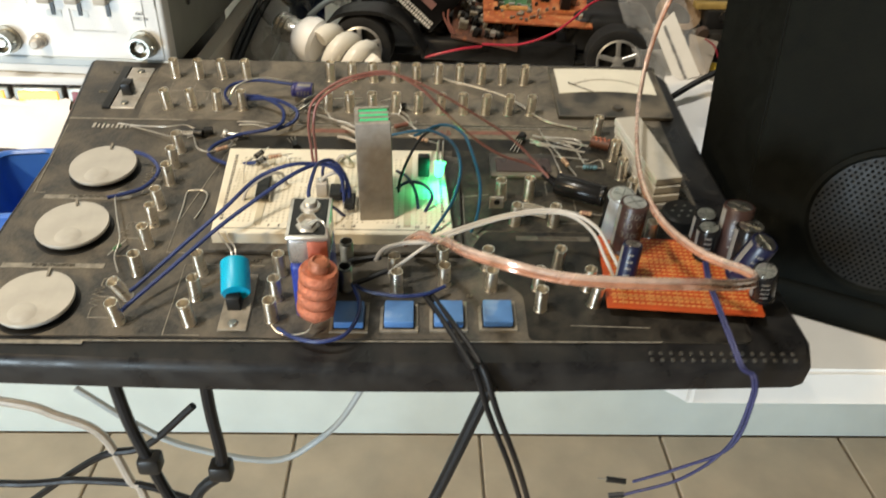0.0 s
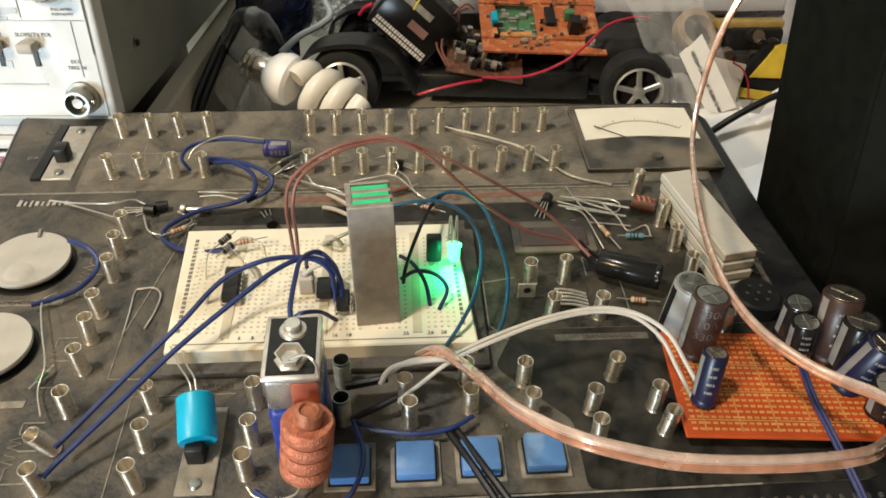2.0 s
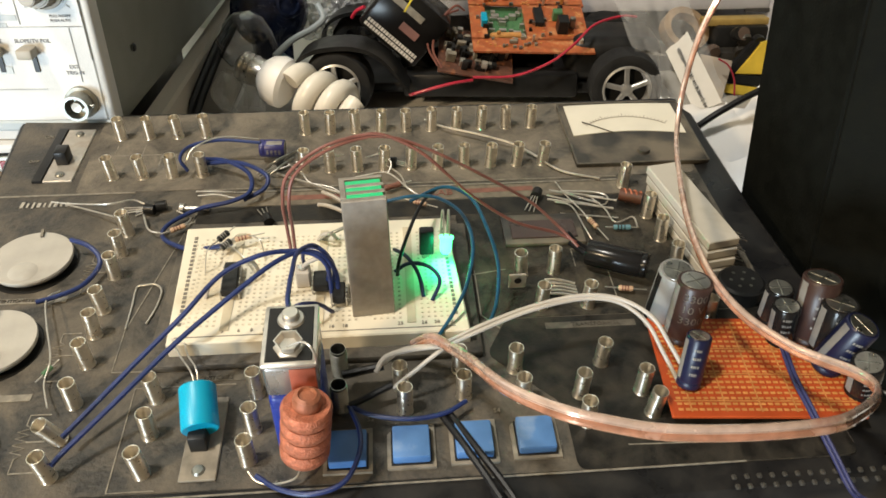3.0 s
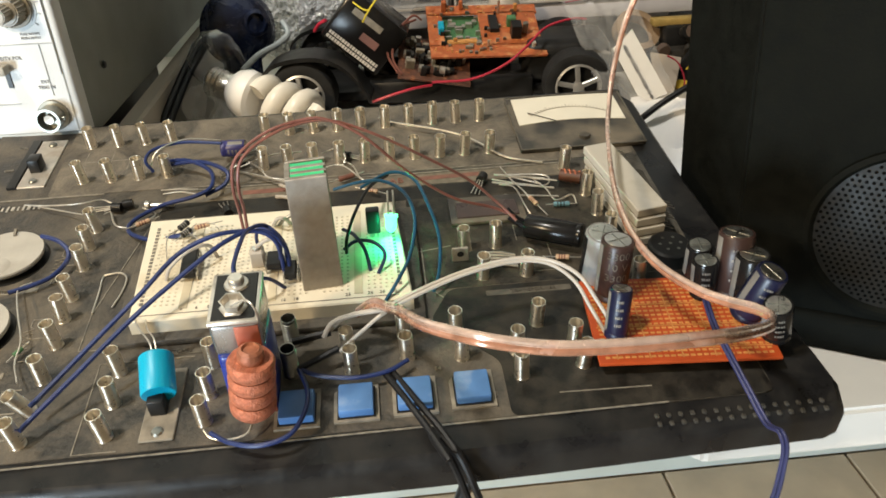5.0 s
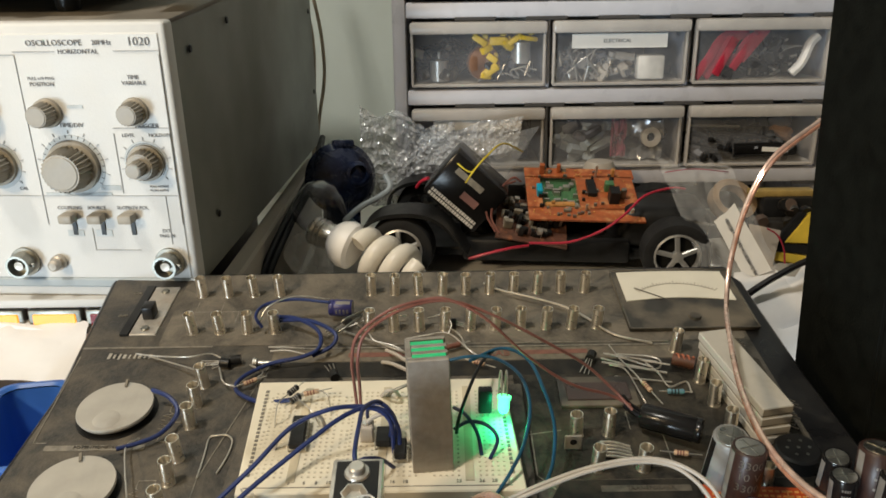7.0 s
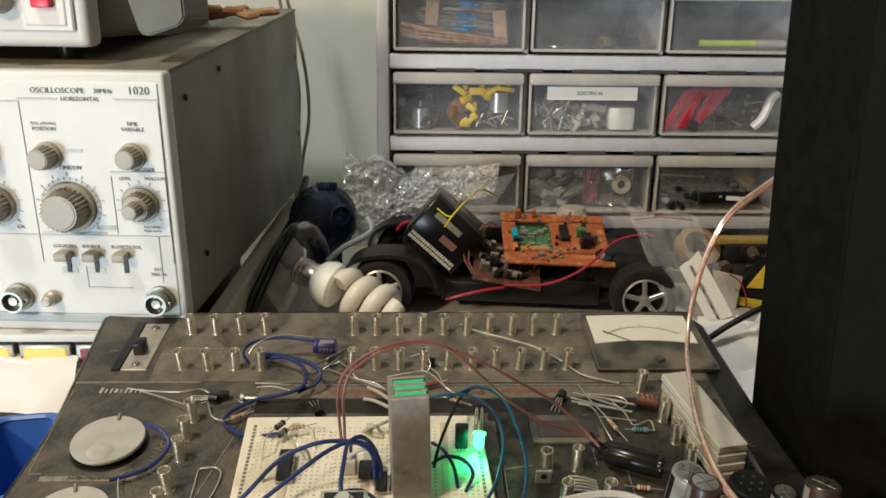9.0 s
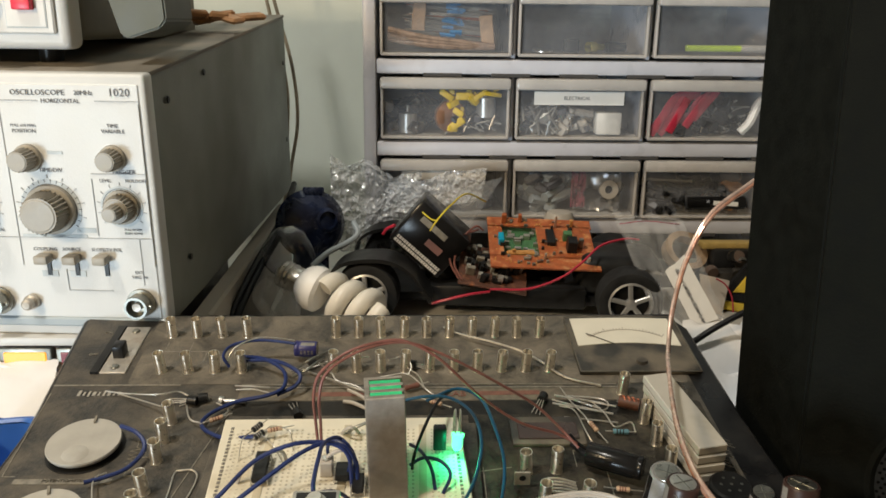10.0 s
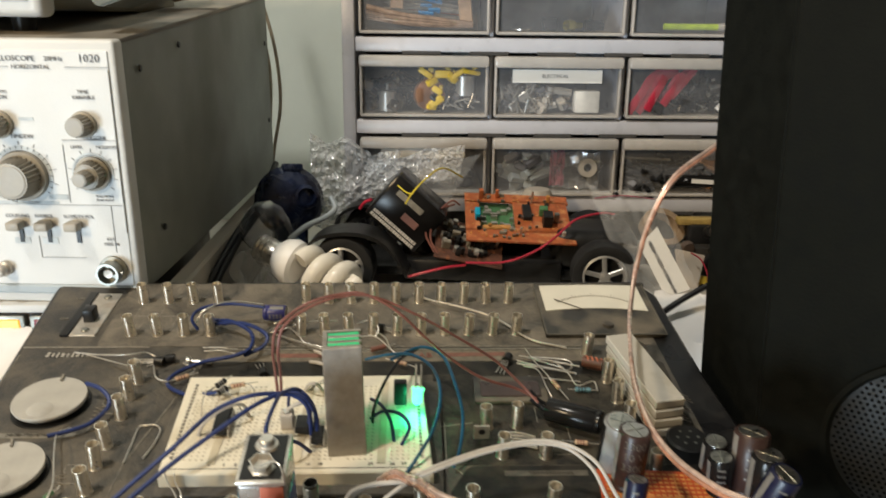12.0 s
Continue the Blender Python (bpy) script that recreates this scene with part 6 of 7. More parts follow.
for name, label, m, r, pts in (("white_cable", "white cable hanging under the bench", M_WHITEW, 0.0042, [(-0.45, 0.20, -0.27), (-0.27, 0.20, -0.296), (-0.224, 0.20, -0.313), (-0.1885, 0.20, -0.337), (-0.173, 0.20, -0.397), (-0.16, 0.2, -0.45), (-0.13, 0.2, FLOOR_Z)]),
                               ("black_cable", "black cable hanging under the bench", M_BLACKW, 0.0036, [(-0.5, 0.2, -0.38), (-0.297, 0.20, -0.4015), (-0.216, 0.20, -0.397), (-0.138, 0.20, -0.414), (-0.05, 0.2, -0.5), (0.0, 0.2, FLOOR_Z)]),
                               ("black_cable", "black cable hanging under the bench", M_BLACKW, 0.0036, [(-0.30, 0.22, -0.46), (-0.235, 0.21, -0.40), (-0.19, 0.2, -0.362), (-0.15, 0.2, -0.35), (-0.10, 0.2, -0.30)]),
                               ("grey_cable", "grey cable drooping under the bench", M_GREYBLUE, 0.0030, [(-0.20, 0.2, -0.28), (-0.155, 0.20, -0.323), (-0.113, 0.20, -0.351), (-0.036, 0.20, -0.369), (0.008, 0.20, -0.343), (0.041, 0.20, -0.30), (0.07, 0.2, -0.22), (0.08, 0.2, -0.088)])):
    thing(name, label, "cable", tube(B(), pts, r, 8, 6), m)

# ---- parts lying on and plugged into the kit ----


def on_kit(name, label, category, m=None, group=""):
    return thing(name, label, category, m=KM @ (m or Matrix()), group=group)


def axis_frame(a, b):
    a, b = Vector(a), Vector(b)
    return Matrix.Translation(a) @ (b - a).to_track_quat("Z", "Y").to_matrix().to_4x4(), (b - a).length


# nine-volt battery
bat = on_kit("nine_volt_battery", "nine volt battery with blue and copper sleeve on the kit", "battery", pose(0.0539, -0.0322, 0.0, 0, 0, 1))
part("sleeve", box(B(), 0, 0, 0.0165, 0.0172, 0.0262, 0.033, None, 0.0022, 3), M_BATBLUE, bat, "dark blue sleeve")
part("silver_band", box(B(), 0, 0, 0.0405, 0.0172, 0.0262, 0.0145, None, 0.0018, 3), M_BATSILVER, bat, "silver upper band")
part("copper_band", box(B(), 0.0040, -0.0128, 0.0240, 0.0085, 0.0012, 0.0450, None, 0.0004, 2), mat("copper_red_sleeve", (0.34, 0.10, 0.06), 0.35, 0.5, spread=0.2, scale=90), bat, "copper-orange sleeve side")
part("rim", box(B(), 0, 0, 0.0482, 0.0180, 0.0270, 0.0020, None, 0.0009, 2), M_CHROME, bat, "folded steel rim")
part("top_plate", box(B(), 0, 0, 0.0489, 0.0150, 0.0240, 0.0014, None, 0.0003), M_BLACKPL, bat)
part("snap_terminal", lathe(B(), [(0.0046, 0.0496), (0.0042, 0.0503), (0.0030, 0.0506), (0.0029, 0.0524), (0.0024, 0.0530), (0, 0.0528)], Matrix.Translation((0, 0.0062, 0)), 24), M_CHROME, bat)
bm = B()
lathe(bm, [(0.0052, 0.0496), (0.0048, 0.0500), (0.0036, 0.0503), (0.0040, 0.0524), (0.0047, 0.0529), (0.0042, 0.0530), (0.0030, 0.0508), (0, 0.0506)], Matrix.Translation((0, -0.0062, 0)), 6)
part("snap_terminal", bm, M_CHROME, bat)

# copper coil standing against the battery
A, h = axis_frame((0.0562, -0.0548, 0.0140), (0.0600, -0.0528, 0.0440))
coil = on_kit("copper_choke", "copper wound choke coil with four sections standing on the kit", "coil", A)
for k in range(4):
    z = 0.0042 + 0.0060 * k
    part("winding", lathe(B(), [(0.0045, z - 0.0029), (0.0074, z - 0.0029), (0.0082, z - 0.0016), (0.0083, z + 0.0014), (0.0075, z + 0.0028), (0.0045, z + 0.0028)], None, 32), M_COPPER, coil)
part("core", lathe(B(), [(0, -0.0030), (0.0035, -0.0030), (0.0046, 0.0), (0.0046, 0.0262), (0.0046, 0.0272), (0.0042, 0.0290), (0.0030, 0.0297), (0.0024, 0.0288), (0, 0.0288)], None, 24), mat("copper_brown_core", (0.30, 0.11, 0.06), 0.5, 0.2, spread=0.3, scale=300, bump=0.4, bump_scale=500), coil)

# heat sink
SW, SD, h = 0.0170, 0.0215, 0.0519
sink = on_kit("heat_sink", "dull aluminium block heat sink with three slots standing on the breadboard", "heat sink", pose(0.0796, 0.0124, 0.0106, -10.1, -0.5, 5.4))
part("front_plate", box(B(), 0, 0.0016, h / 2, SW, 0.0032, h, None, 0.0004), M_SINK, sink)
part("back_plate", box(B(), 0, SD - 0.0010, h / 2, SW, 0.0020, h, None, 0.0003), M_SINK, sink)
part("side_plate", box(B(), -SW / 2 + 0.0011, SD / 2 + 0.0006, h / 2, 0.0022, SD - 0.0056, h - 0.0002, None, 0.0002), M_SINK, sink)
for y in (0.0078, 0.0136):
    part("fin", box(B(), 0.0011, y, h / 2, SW - 0.0024, 0.0026, h - 0.0004, None, 0.0002), M_SINK, sink)
# Added green strips paint the LED's glow between the fins into colour.
for y in (0.0048, 0.0107, 0.0165):
    part("slot_glow_strip", box(B(), 0.0006, y, h / 2 - 0.0002, SW - 0.0034, 0.0034, h - 0.0004), M_SLOTGLOW, sink, "green strip painting the LED's glow in the slot")
# green lamp on the breadboard
led = on_kit("green_led", "lit green light-emitting diode hanging on its bare leads", "led")
A, h = axis_frame((0.1110, 0.0450, 0.0235), (0.1100, 0.0405, 0.0130))
part("lens", lathe(B(), [(0.0, 0.0), (0.0031, 0.0), (0.0031, 0.0012), (0.0026, 0.0013), (0.0026, 0.0056), (0.0021, 0.0071), (0.0011, 0.0080), (0, 0.0083)], A, 24), M_LEDGLOW, led, "glowing green lens")
for s in (-1, 1):
    part("lead", tube(B(), [(0.1110 + s * 0.0012, 0.0450, 0.0232), (0.1112 + s * 0.0012, 0.0485, 0.0290), (0.1113 + s * 0.0012, 0.0545, 0.0300), (0.1113 + s * 0.0014, 0.0590, 0.0240), (0.1110 + s * 0.0014, 0.0600, 0.0106)], 0.0004, 6), M_CHROME, led)
lamp = bpy.data.lights.new("led_light", "POINT")
lamp.energy, lamp.color, lamp.shadow_soft_size = 0.020, (0.0, 1.0, 0.36), 0.003
lob = new("led_light", lamp)
lob.matrix_world = KM @ Matrix.Translation((0.1098, 0.0368, 0.0165))

# chips and small parts on the breadboard


def chip(u, v, w, d, hgt, pins, turn=0):
    c = on_kit("integrated_circuit", "black dual in-line chip plugged into the breadboard", "chip", pose(u, v, 0.0106, 0, 0, turn), "breadboard chips")
    part("body", box(B(), 0, 0, 0.0022 + hgt / 2, w, d, hgt, None, 0.0005), M_BLACKPL, c)
    for s in (-1, 1):
        for i in range(pins):
            y = -d / 2 + d * (i + 0.5) / pins
            part("pin", box(B(), s * (w / 2 + 0.0005), y, 0.0018, 0.0004, 0.0011, 0.0046), M_CHROME, c)


chip(0.0205, 0.0335, 0.0064, 0.0185, 0.0034, 7, 2)
chip(0.0580, 0.0300, 0.0064, 0.0100, 0.0034, 4)
chip(0.0655, 0.0225, 0.0050, 0.0100, 0.0034, 4)
c = on_kit("black_transistor", "black plastic power transistor standing on the breadboard", "transistor")
part("body", box(B(), 0.1025, 0.0465, 0.0200, 0.0062, 0.0042, 0.0130, None, 0.0008, 2), M_BLACKPL, c)
for i in range(3):
    part("leg", cyl(B(), (0.1008 + 0.0017 * i, 0.0465, 0.0106), (0.1008 + 0.0017 * i, 0.0465, 0.0140), 0.0004, 6), M_CHROME, c)
c = on_kit("trim_block", "small white trimmer block on the breadboard", "trimmer")
part("body", box(B(), 0.0505, 0.0330, 0.0150, 0.0060, 0.0060, 0.0085, None, 0.0006), M_WHITEW, c)
part("screw", lathe(B(), [(0, 0.0205), (0.0018, 0.0202), (0.0020, 0.019)], Matrix.Translation((0.0505, 0.0330, 0)), 14), M_CAPTOP, c)


def axial(name, label, cat, a, b, r, m, lead=0.010, band=None, droop=0.0):
    """A small cylindrical part with a lead at either end."""
    t = on_kit(name, label, cat, group="loose components")
    A, h = axis_frame(a, b)
    part("body", lathe(B(), [(0, 0), (r * 0.8, 0), (r, h * 0.12), (r * 0.86, h * 0.3), (r * 0.86, h * 0.7), (r, h * 0.88), (r * 0.8, h), (0, h)], A, 14), m, t)
    part("lead", cyl(B(), A @ Vector((0, 0, -lead)), A @ Vector((0, 0, 0.0004)), 0.0003, 6), M_CHROME, t)
    part("lead", cyl(B(), A @ Vector((0, 0, h - 0.0004)), A @ Vector((0, 0, h + lead)), 0.0003, 6), M_CHROME, t)
    for f in (0.2, 0.4, 0.6) if band else ():
        part("colour_band", lathe(B(), [(r * 0.93, h * f), (r * 0.93, h * f + 0.0006)], A, 14), band, t)
    return t


M_TANRES = mat("tan_resistor_body", (0.46, 0.31, 0.20), 0.5, spread=0.1)
M_BLUERES = mat("blue_resistor_body", (0.10, 0.21, 0.26), 0.45, spread=0.1)
axial("diode", "black diode on the breadboard", "diode", (0.0120, 0.0585, 0.0150), (0.0158, 0.0625, 0.0160), 0.0016, M_BLACKPL, 0.004, M_CAPSTRIPE)
axial("diode", "black diode on the breadboard", "diode", (0.0140, 0.0530, 0.0150), (0.0176, 0.0566, 0.0160), 0.0016, M_BLACKPL, 0.004, M_CAPSTRIPE)
axial("resistor", "tan resistor on the breadboard", "resistor", (0.0195, 0.0570, 0.0160), (0.0262, 0.0592, 0.0160), 0.0012, M_TANRES, 0.006, M_BROWNW)
axial("resistor", "tan resistor by the breadboard", "resistor", (-0.0150, 0.0800, 0.0040), (-0.0090, 0.0835, 0.0040), 0.0013, M_TANRES, 0.005, M_BROWNW)
axial("resistor", "pale resistor standing on its lead", "resistor", (0.1812, 0.0745, 0.0060), (0.1835, 0.0680, 0.0060), 0.0013, M_TANRES, 0.010, M_REDINK)
axial("resistor", "blue resistor on the panel", "resistor", (0.1930, 0.0722, 0.0022), (0.2010, 0.0716, 0.0022), 0.0014, M_BLUERES, 0.004, M_BLACKPL)
axial("resistor", "tan resistor beside a terminal", "resistor", (0.1850, 0.0300, 0.0030), (0.1910, 0.0290, 0.0030), 0.0013, M_TANRES, 0.006, M_BROWNW)
axial("resistor", "small dark resistor by a terminal", "resistor", (-0.0475, -0.0040, 0.0030), (-0.0455, 0.0000, 0.0030), 0.0011, M_GREENPCB, 0.004)
axial("resistor", "red-banded resistor behind the breadboard", "resistor", (0.0850, 0.1080, 0.0035), (0.0930, 0.1115, 0.0035), 0.0016, M_REDINK, 0.006, M_BROWNW)
axial("resistor", "red-banded resistor behind the breadboard", "resistor", (0.0990, 0.0960, 0.0040), (0.1050, 0.0930, 0.0040), 0.0013, M_TANRES, 0.006, M_BROWNW)
BLUE_CAP = ((0.0205, 0.1420, 0.0075), (0.0335, 0.1412, 0.0075))


def transistor(u, v, turn, lead=0.010):
    t = on_kit("small_transistor", "small black transistor lying on its three leads", "transistor", pose(u, v, 0.0030, 0, 0, turn), "loose components")
    part("body", lathe(B(), [(0, -0.0025), (0.0025, -0.0025), (0.0025, 0.0025), (0, 0.0025)], Matrix.Rotation(radians(90), 4, "X"), 14), M_BLACKPL, t)
    for i in (-1, 0, 1):
        part("leg", cyl(B(), (0.0012 * i, -0.0024, 0), (0.0022 * i, -0.0024 - lead, -0.0022), 0.0003, 6), M_CHROME, t)


transistor(-0.0235, 0.1010, -80)
transistor(-0.0285, 0.0985, -100, 0.012)
transistor(0.0290, 0.0870, 200)
transistor(0.1604, 0.1000, -25)
transistor(0.0310, 0.1330, -60)
transistor(0.0890, 0.1320, 80)
c = on_kit("machine_screw", "small steel machine screw lying on the panel", "screw")
part("shank", cyl(B(), (-0.0125, 0.0995, 0.0020), (-0.0005, 0.0990, 0.0016), 0.0012, 10), M_CHROME, c)
part("head", cyl(B(), (-0.0145, 0.0996, 0.0022), (-0.0125, 0.0995, 0.0020), 0.0024, 14), M_CAPTOP, c)
for a, b, r in (((0.1670, 0.1020, 0.0030), (0.1930, 0.0945, 0.0030), 0.00055), ((0.1650, 0.0950, 0.0030), (0.1960, 0.0855, 0.0030), 0.00055), ((0.1700, 0.0855, 0.0010), (0.1975, 0.0805, 0.0010), 0.0005),
                ((0.1720, 0.0985, 0.0045), (0.1900, 0.0900, 0.0030), 0.0005), ((0.1780, 0.1000, 0.0020), (0.1985, 0.0905, 0.0040), 0.0005)):
    thing("bare_wire_pin", "straight bare metal pin lying on the panel", "pin", cyl(B(), a, b, r, 8), M_CHROME, KM, "loose pins")
fer = on_kit("ferrite_coil", "small brown coil beside a spring terminal", "coil")
part("core", cyl(B(), (0.2010, 0.0950, 0.0045), (0.2110, 0.0905, 0.0045), 0.0032, 14), mat("dark_brown_core", (0.09, 0.035, 0.02), 0.5), fer)
part("winding", tube(B(), [(0.2025 + 0.0012 * i / 2, 0.0944 - 0.0005 * i / 2 + 0.0030 * math.cos(i * 1.57), 0.0045 + 0.0037 * math.sin(i * 1.57)) for i in range(14)], 0.0005, 6, 3), M_COPPER, fer)
for i in range(5):
    thing("bare_wire_pin", "short bare lead lying between terminals", "pin", tube(B(), [(0.1540, 0.0385 - 0.0022 * i, 0.0016), (0.1600, 0.0375 - 0.0022 * i, 0.0022), (0.1670, 0.0352 - 0.0020 * i, 0.0016)], 0.0006, 6, 4), M_CHROME, KM, "loose pins")
flag = on_kit("metal_lug", "small metal lug with a hole by a terminal", "lug")
part("plate", box(B(), 0.1412, 0.0345, 0.0055, 0.0078, 0.0010, 0.0080, None, 0.0004), M_ALU, flag)
part("hole", lathe(B(), [(0, 0.0007), (0.0016, 0.0007)], Matrix.Translation((0.1412, 0.0345, 0.0060)) @ Matrix.Rotation(radians(90), 4, "X"), 14), M_BLACKPL, flag)
win = on_kit("display_window", "dark red-brown display window on the panel", "display")
part("frame", box(B(), 0.1590, 0.0735, 0.0012, 0.0380, 0.0220, 0.0024, None, 0.0008, 2), M_SMOKED, win)
part("window", box(B(), 0.1590, 0.0725, 0.0026, 0.0310, 0.0130, 0.0008, None, 0.0003), mat("dark_red_window", (0.05, 0.030, 0.026), 0.3), win)

# black electrolytic capacitor lying down
def can(name, label, a, b, r, m, bars=True, stripe=M_CAPSTRIPE, words=(), group="capacitors"):
    c = on_kit(name, label, "capacitor", group=group)
    A, h = axis_frame(a, b)
    part("sleeve", lathe(B(), [(0, 0.0), (r * 0.92, 0.0), (r, 0.0006), (r, 0.0022), (r * 0.955, 0.0028), (r, 0.0034), (r, h - 0.0008), (r * 0.93, h), (r * 0.80, h)], A, 28), m, c)
    tp = part("can_top", lathe(B(), [(r * 0.82, h - 0.0002), (r * 0.80, h + 0.0001), (0, h + 0.0001)], A, 28), M_CAPTOP, c)
    bm = B()
    for k in range(2):
        box(bm, 0, 0, h + 0.0002, r * 1.35, 0.0005, 0.0002, A @ Matrix.Rotation(radians(45 + 90 * k), 4, "Z"))
    part("vent_score", bm, M_DARKSTEEL, tp)
    if stripe:
        bm = B()
        n = 3
        toward = A.inverted().to_3x3() @ Vector((-0.45, -1.0, 0.2))
        face = math.degrees(math.atan2(toward.y, toward.x))
        for i in range(n):
            a0, a1 = radians(face - 72 + 9 * i), radians(face - 72 + 9 * (i + 1))
            q = [A @ Vector(((r + 0.0002) * math.cos(t), (r + 0.0002) * math.sin(t), z)) for t, z in ((a0, 0.004), (a1, 0.004), (a1, h - 0.001), (a0, h - 0.001))]
            bm.faces.new([bm.verts.new(p) for p in q])
        part("polarity_stripe", bm, stripe, c)
        for k, word in enumerate(words):
            bm = text_mesh(word, r * 0.72, Matrix())
            for v in bm.verts:
                t = radians(face + 16) + v.co.x / r
                v.co = A @ Vector(((r + 0.0002) * math.cos(t), (r + 0.0002) * math.sin(t), h * (0.84 - 0.19 * k) + v.co.y))
            part("printed_word", bm, M_INK, c)
        bm = B()
        for j in range(4 if bars else 0):
            for i in range(4):
                a0, a1 = radians(face - 8 + 9 * i), radians(face - 8 + 9 * i + (7 if (i + j) % 3 else 5))
                z0 = h * (0.30 + 0.16 * j)
                q = [A @ Vector(((r + 0.0002) * math.cos(t), (r + 0.0002) * math.sin(t), z)) for t, z in ((a0, z0), (a1, z0), (a1, z0 + 0.0011), (a0, z0 + 0.0011))]
                bm.faces.new([bm.verts.new(p) for p in q])
        if bars:
            part("printed_bars", bm, M_CAPSTRIPE, c)
        else:
            bm.free()
    return c


can("blue_capacitor", "purple-blue capacitor lying between the spring terminals", *BLUE_CAP, 0.0046, M_CAPPURPLE)
can("electrolytic_capacitor", "black electrolytic capacitor lying on the panel", (0.1985, 0.0365, 0.0090), (0.1745, 0.0490, 0.0080), 0.0058, M_CAPBLACK, False, M_BLACKPL)
for s in (-1, 1):
    thing("component_lead", "capacitor lead joined to a red-brown wire", "wire", tube(B(), [(0.1745, 0.0490 + 0.002 * s, 0.0080), (0.1700, 0.0512 + 0.002 * s, 0.0100), (0.1665, 0.0540 + 0.003 * s, 0.0125)], 0.0014, 8, 4), M_BLACKW, KM)

# perforated board with capacitors
perf = on_kit("perforated_board", "orange perforated circuit board lying over the terminals", "circuit board", pose(0.1868, -0.0418, 0.0062, 0, 0, -4.0))
PL, PW = 0.0715, 0.0495
part("board", box(B(), PL / 2, PW / 2, 0, PL, PW, 0.0016, None, 0.0003), M_PERF, perf)
pads = B()
for i in range(26):
    for j in range(18):
        x, y = 0.0036 + 0.00257 * i, 0.0030 + 0.00257 * j
        box(pads, x, y, 0.0009, 0.0017, 0.0010, 0.0003)
part("copper_pad", pads, M_PAD, perf)["kind"] = "stuff"
for i in (1, 6, 11, 16, 21):
    x = 0.0036 + 0.00257 * (i + 0.5)
    part("copper_trace", box(B(), x, PW / 2, 0.0010, 0.0004, PW - 0.004, 0.0003), M_PAD, perf)
for j in (1, 6, 11):
    y = 0.0030 + 0.00257 * (j + 0.5)
    part("copper_trace", box(B(), PL / 2, y, 0.0010, PL - 0.004, 0.0004, 0.0003), M_PAD, perf)
z0 = 0.0072
can("electrolytic_capacitor", "brown electrolytic capacitor standing on the orange board", (0.2008, -0.0034, z0), (0.2020, -0.0010, z0 + 0.0280), 0.0068, M_CAPBROWN, False, words=("3300", "10 V", "3300"))
can("electrolytic_capacitor", "grey and black electrolytic capacitor behind the brown one", (0.1975, 0.0105, z0 - 0.006), (0.1985, 0.0080, z0 + 0.0250), 0.0072, mat("grey_capacitor_sleeve", (0.20, 0.20, 0.195), 0.35), False, M_CAPBLACK)
can("electrolytic_capacitor", "small dark blue electrolytic capacitor on the orange board", (0.1965, -0.0278, z0), (0.1984, -0.0221, z0 + 0.0205), 0.0046, M_CAPBLUE)
can("electrolytic_capacitor", "short black electrolytic capacitor at the board's edge", (0.2403, 0.0036, z0), (0.2394, 0.0028, z0 + 0.0185), 0.0054, M_CAPBLACK)
can("electrolytic_capacitor", "short black electrolytic capacitor at the board's edge", (0.2397, -0.0079, z0), (0.2384, -0.0066, z0 + 0.0180), 0.0054, M_CAPBLACK)
can("electrolytic_capacitor", "tall brown electrolytic capacitor at the board's edge", (0.2513, -0.0075, z0), (0.2522, -0.0014, z0 + 0.0270), 0.0074, M_CAPBROWN)
can("electrolytic_capacitor", "black electrolytic capacitor at the board's edge", (0.2554, -0.0142, z0), (0.2551, -0.0124, z0 + 0.0240), 0.0068, M_CAPBLACK)
can("electrolytic_capacitor", "dark blue electrolytic capacitor leaning at the board's edge", (0.2520, -0.0220, z0), (0.2580, -0.0240, z0 + 0.0240), 0.0064, M_CAPBLUE)
can("electrolytic_capacitor", "black electrolytic capacitor at the board's front corner", (0.2600, -0.0350, z0), (0.2560, -0.0365, z0 + 0.0180), 0.0058, M_CAPBLACK)

# stack of beige display blocks with pins
for k in range(4):
    b = on_kit("display_block", "beige slab-shaped display block in a stack", "display block", pose(0.2268 - 0.0004 * k, 0.0665 + 0.0006 * k, 0.0002 + 0.0052 * k, 0, 0, 9.0 + 0.6 * k), "stacked display blocks")
    part("slab", box(B(), 0, 0, 0.0021, 0.0150, 0.0600, 0.0042, None, 0.0004), M_DISPLAY, b)
    if k:
        part("shadow_gap", box(B(), 0, 0, -0.0004, 0.0138, 0.0588, 0.0010), M_BEZEL, b)
    for s in (-0.024, 0.024):
        for i in range(3):
            part("pin", cyl(B(), (0.0074, s + 0.0025 * (i - 1), 0.0018), (0.0135, s + 0.0025 * (i - 1) - 0.001, -0.0010), 0.0003, 5), M_CHROME, b)

buzz = on_kit("buzzer", "round black buzzer with small holes on the kit", "buzzer", pose(0.2372, 0.0265, 0))
part("body", lathe(B(), [(0.0098, 0.0), (0.0098, 0.0072), (0.0088, 0.0082), (0, 0.0082)], None, 36), M_BLACKPL, buzz)
for k in range(7):
    a = 2 * math.pi * k / 6
    q = (0, 0) if k == 6 else (0.0048 * math.cos(a), 0.0048 * math.sin(a))
    part("sound_hole", lathe(B(), [(0, 0.0084), (0.0008, 0.0084)], Matrix.Translation((*q, 0)), 10), M_DARKSTEEL, buzz)

# cyan sleeve over the slide switch
A, h = axis_frame((0.0157, -0.0225, 0.0136), (0.0183, -0.0380, 0.0085))
sl = on_kit("cyan_plastic_sleeve", "bright cyan plastic capacitor leaning on the slide switch", "capacitor", A)
part("body", lathe(B(), [(0, 0), (0.0060, 0), (0.0066, 0.0006), (0.0066, h - 0.0006), (0.0062, h), (0, h - 0.0006)], None, 32), M_CYAN, sl)

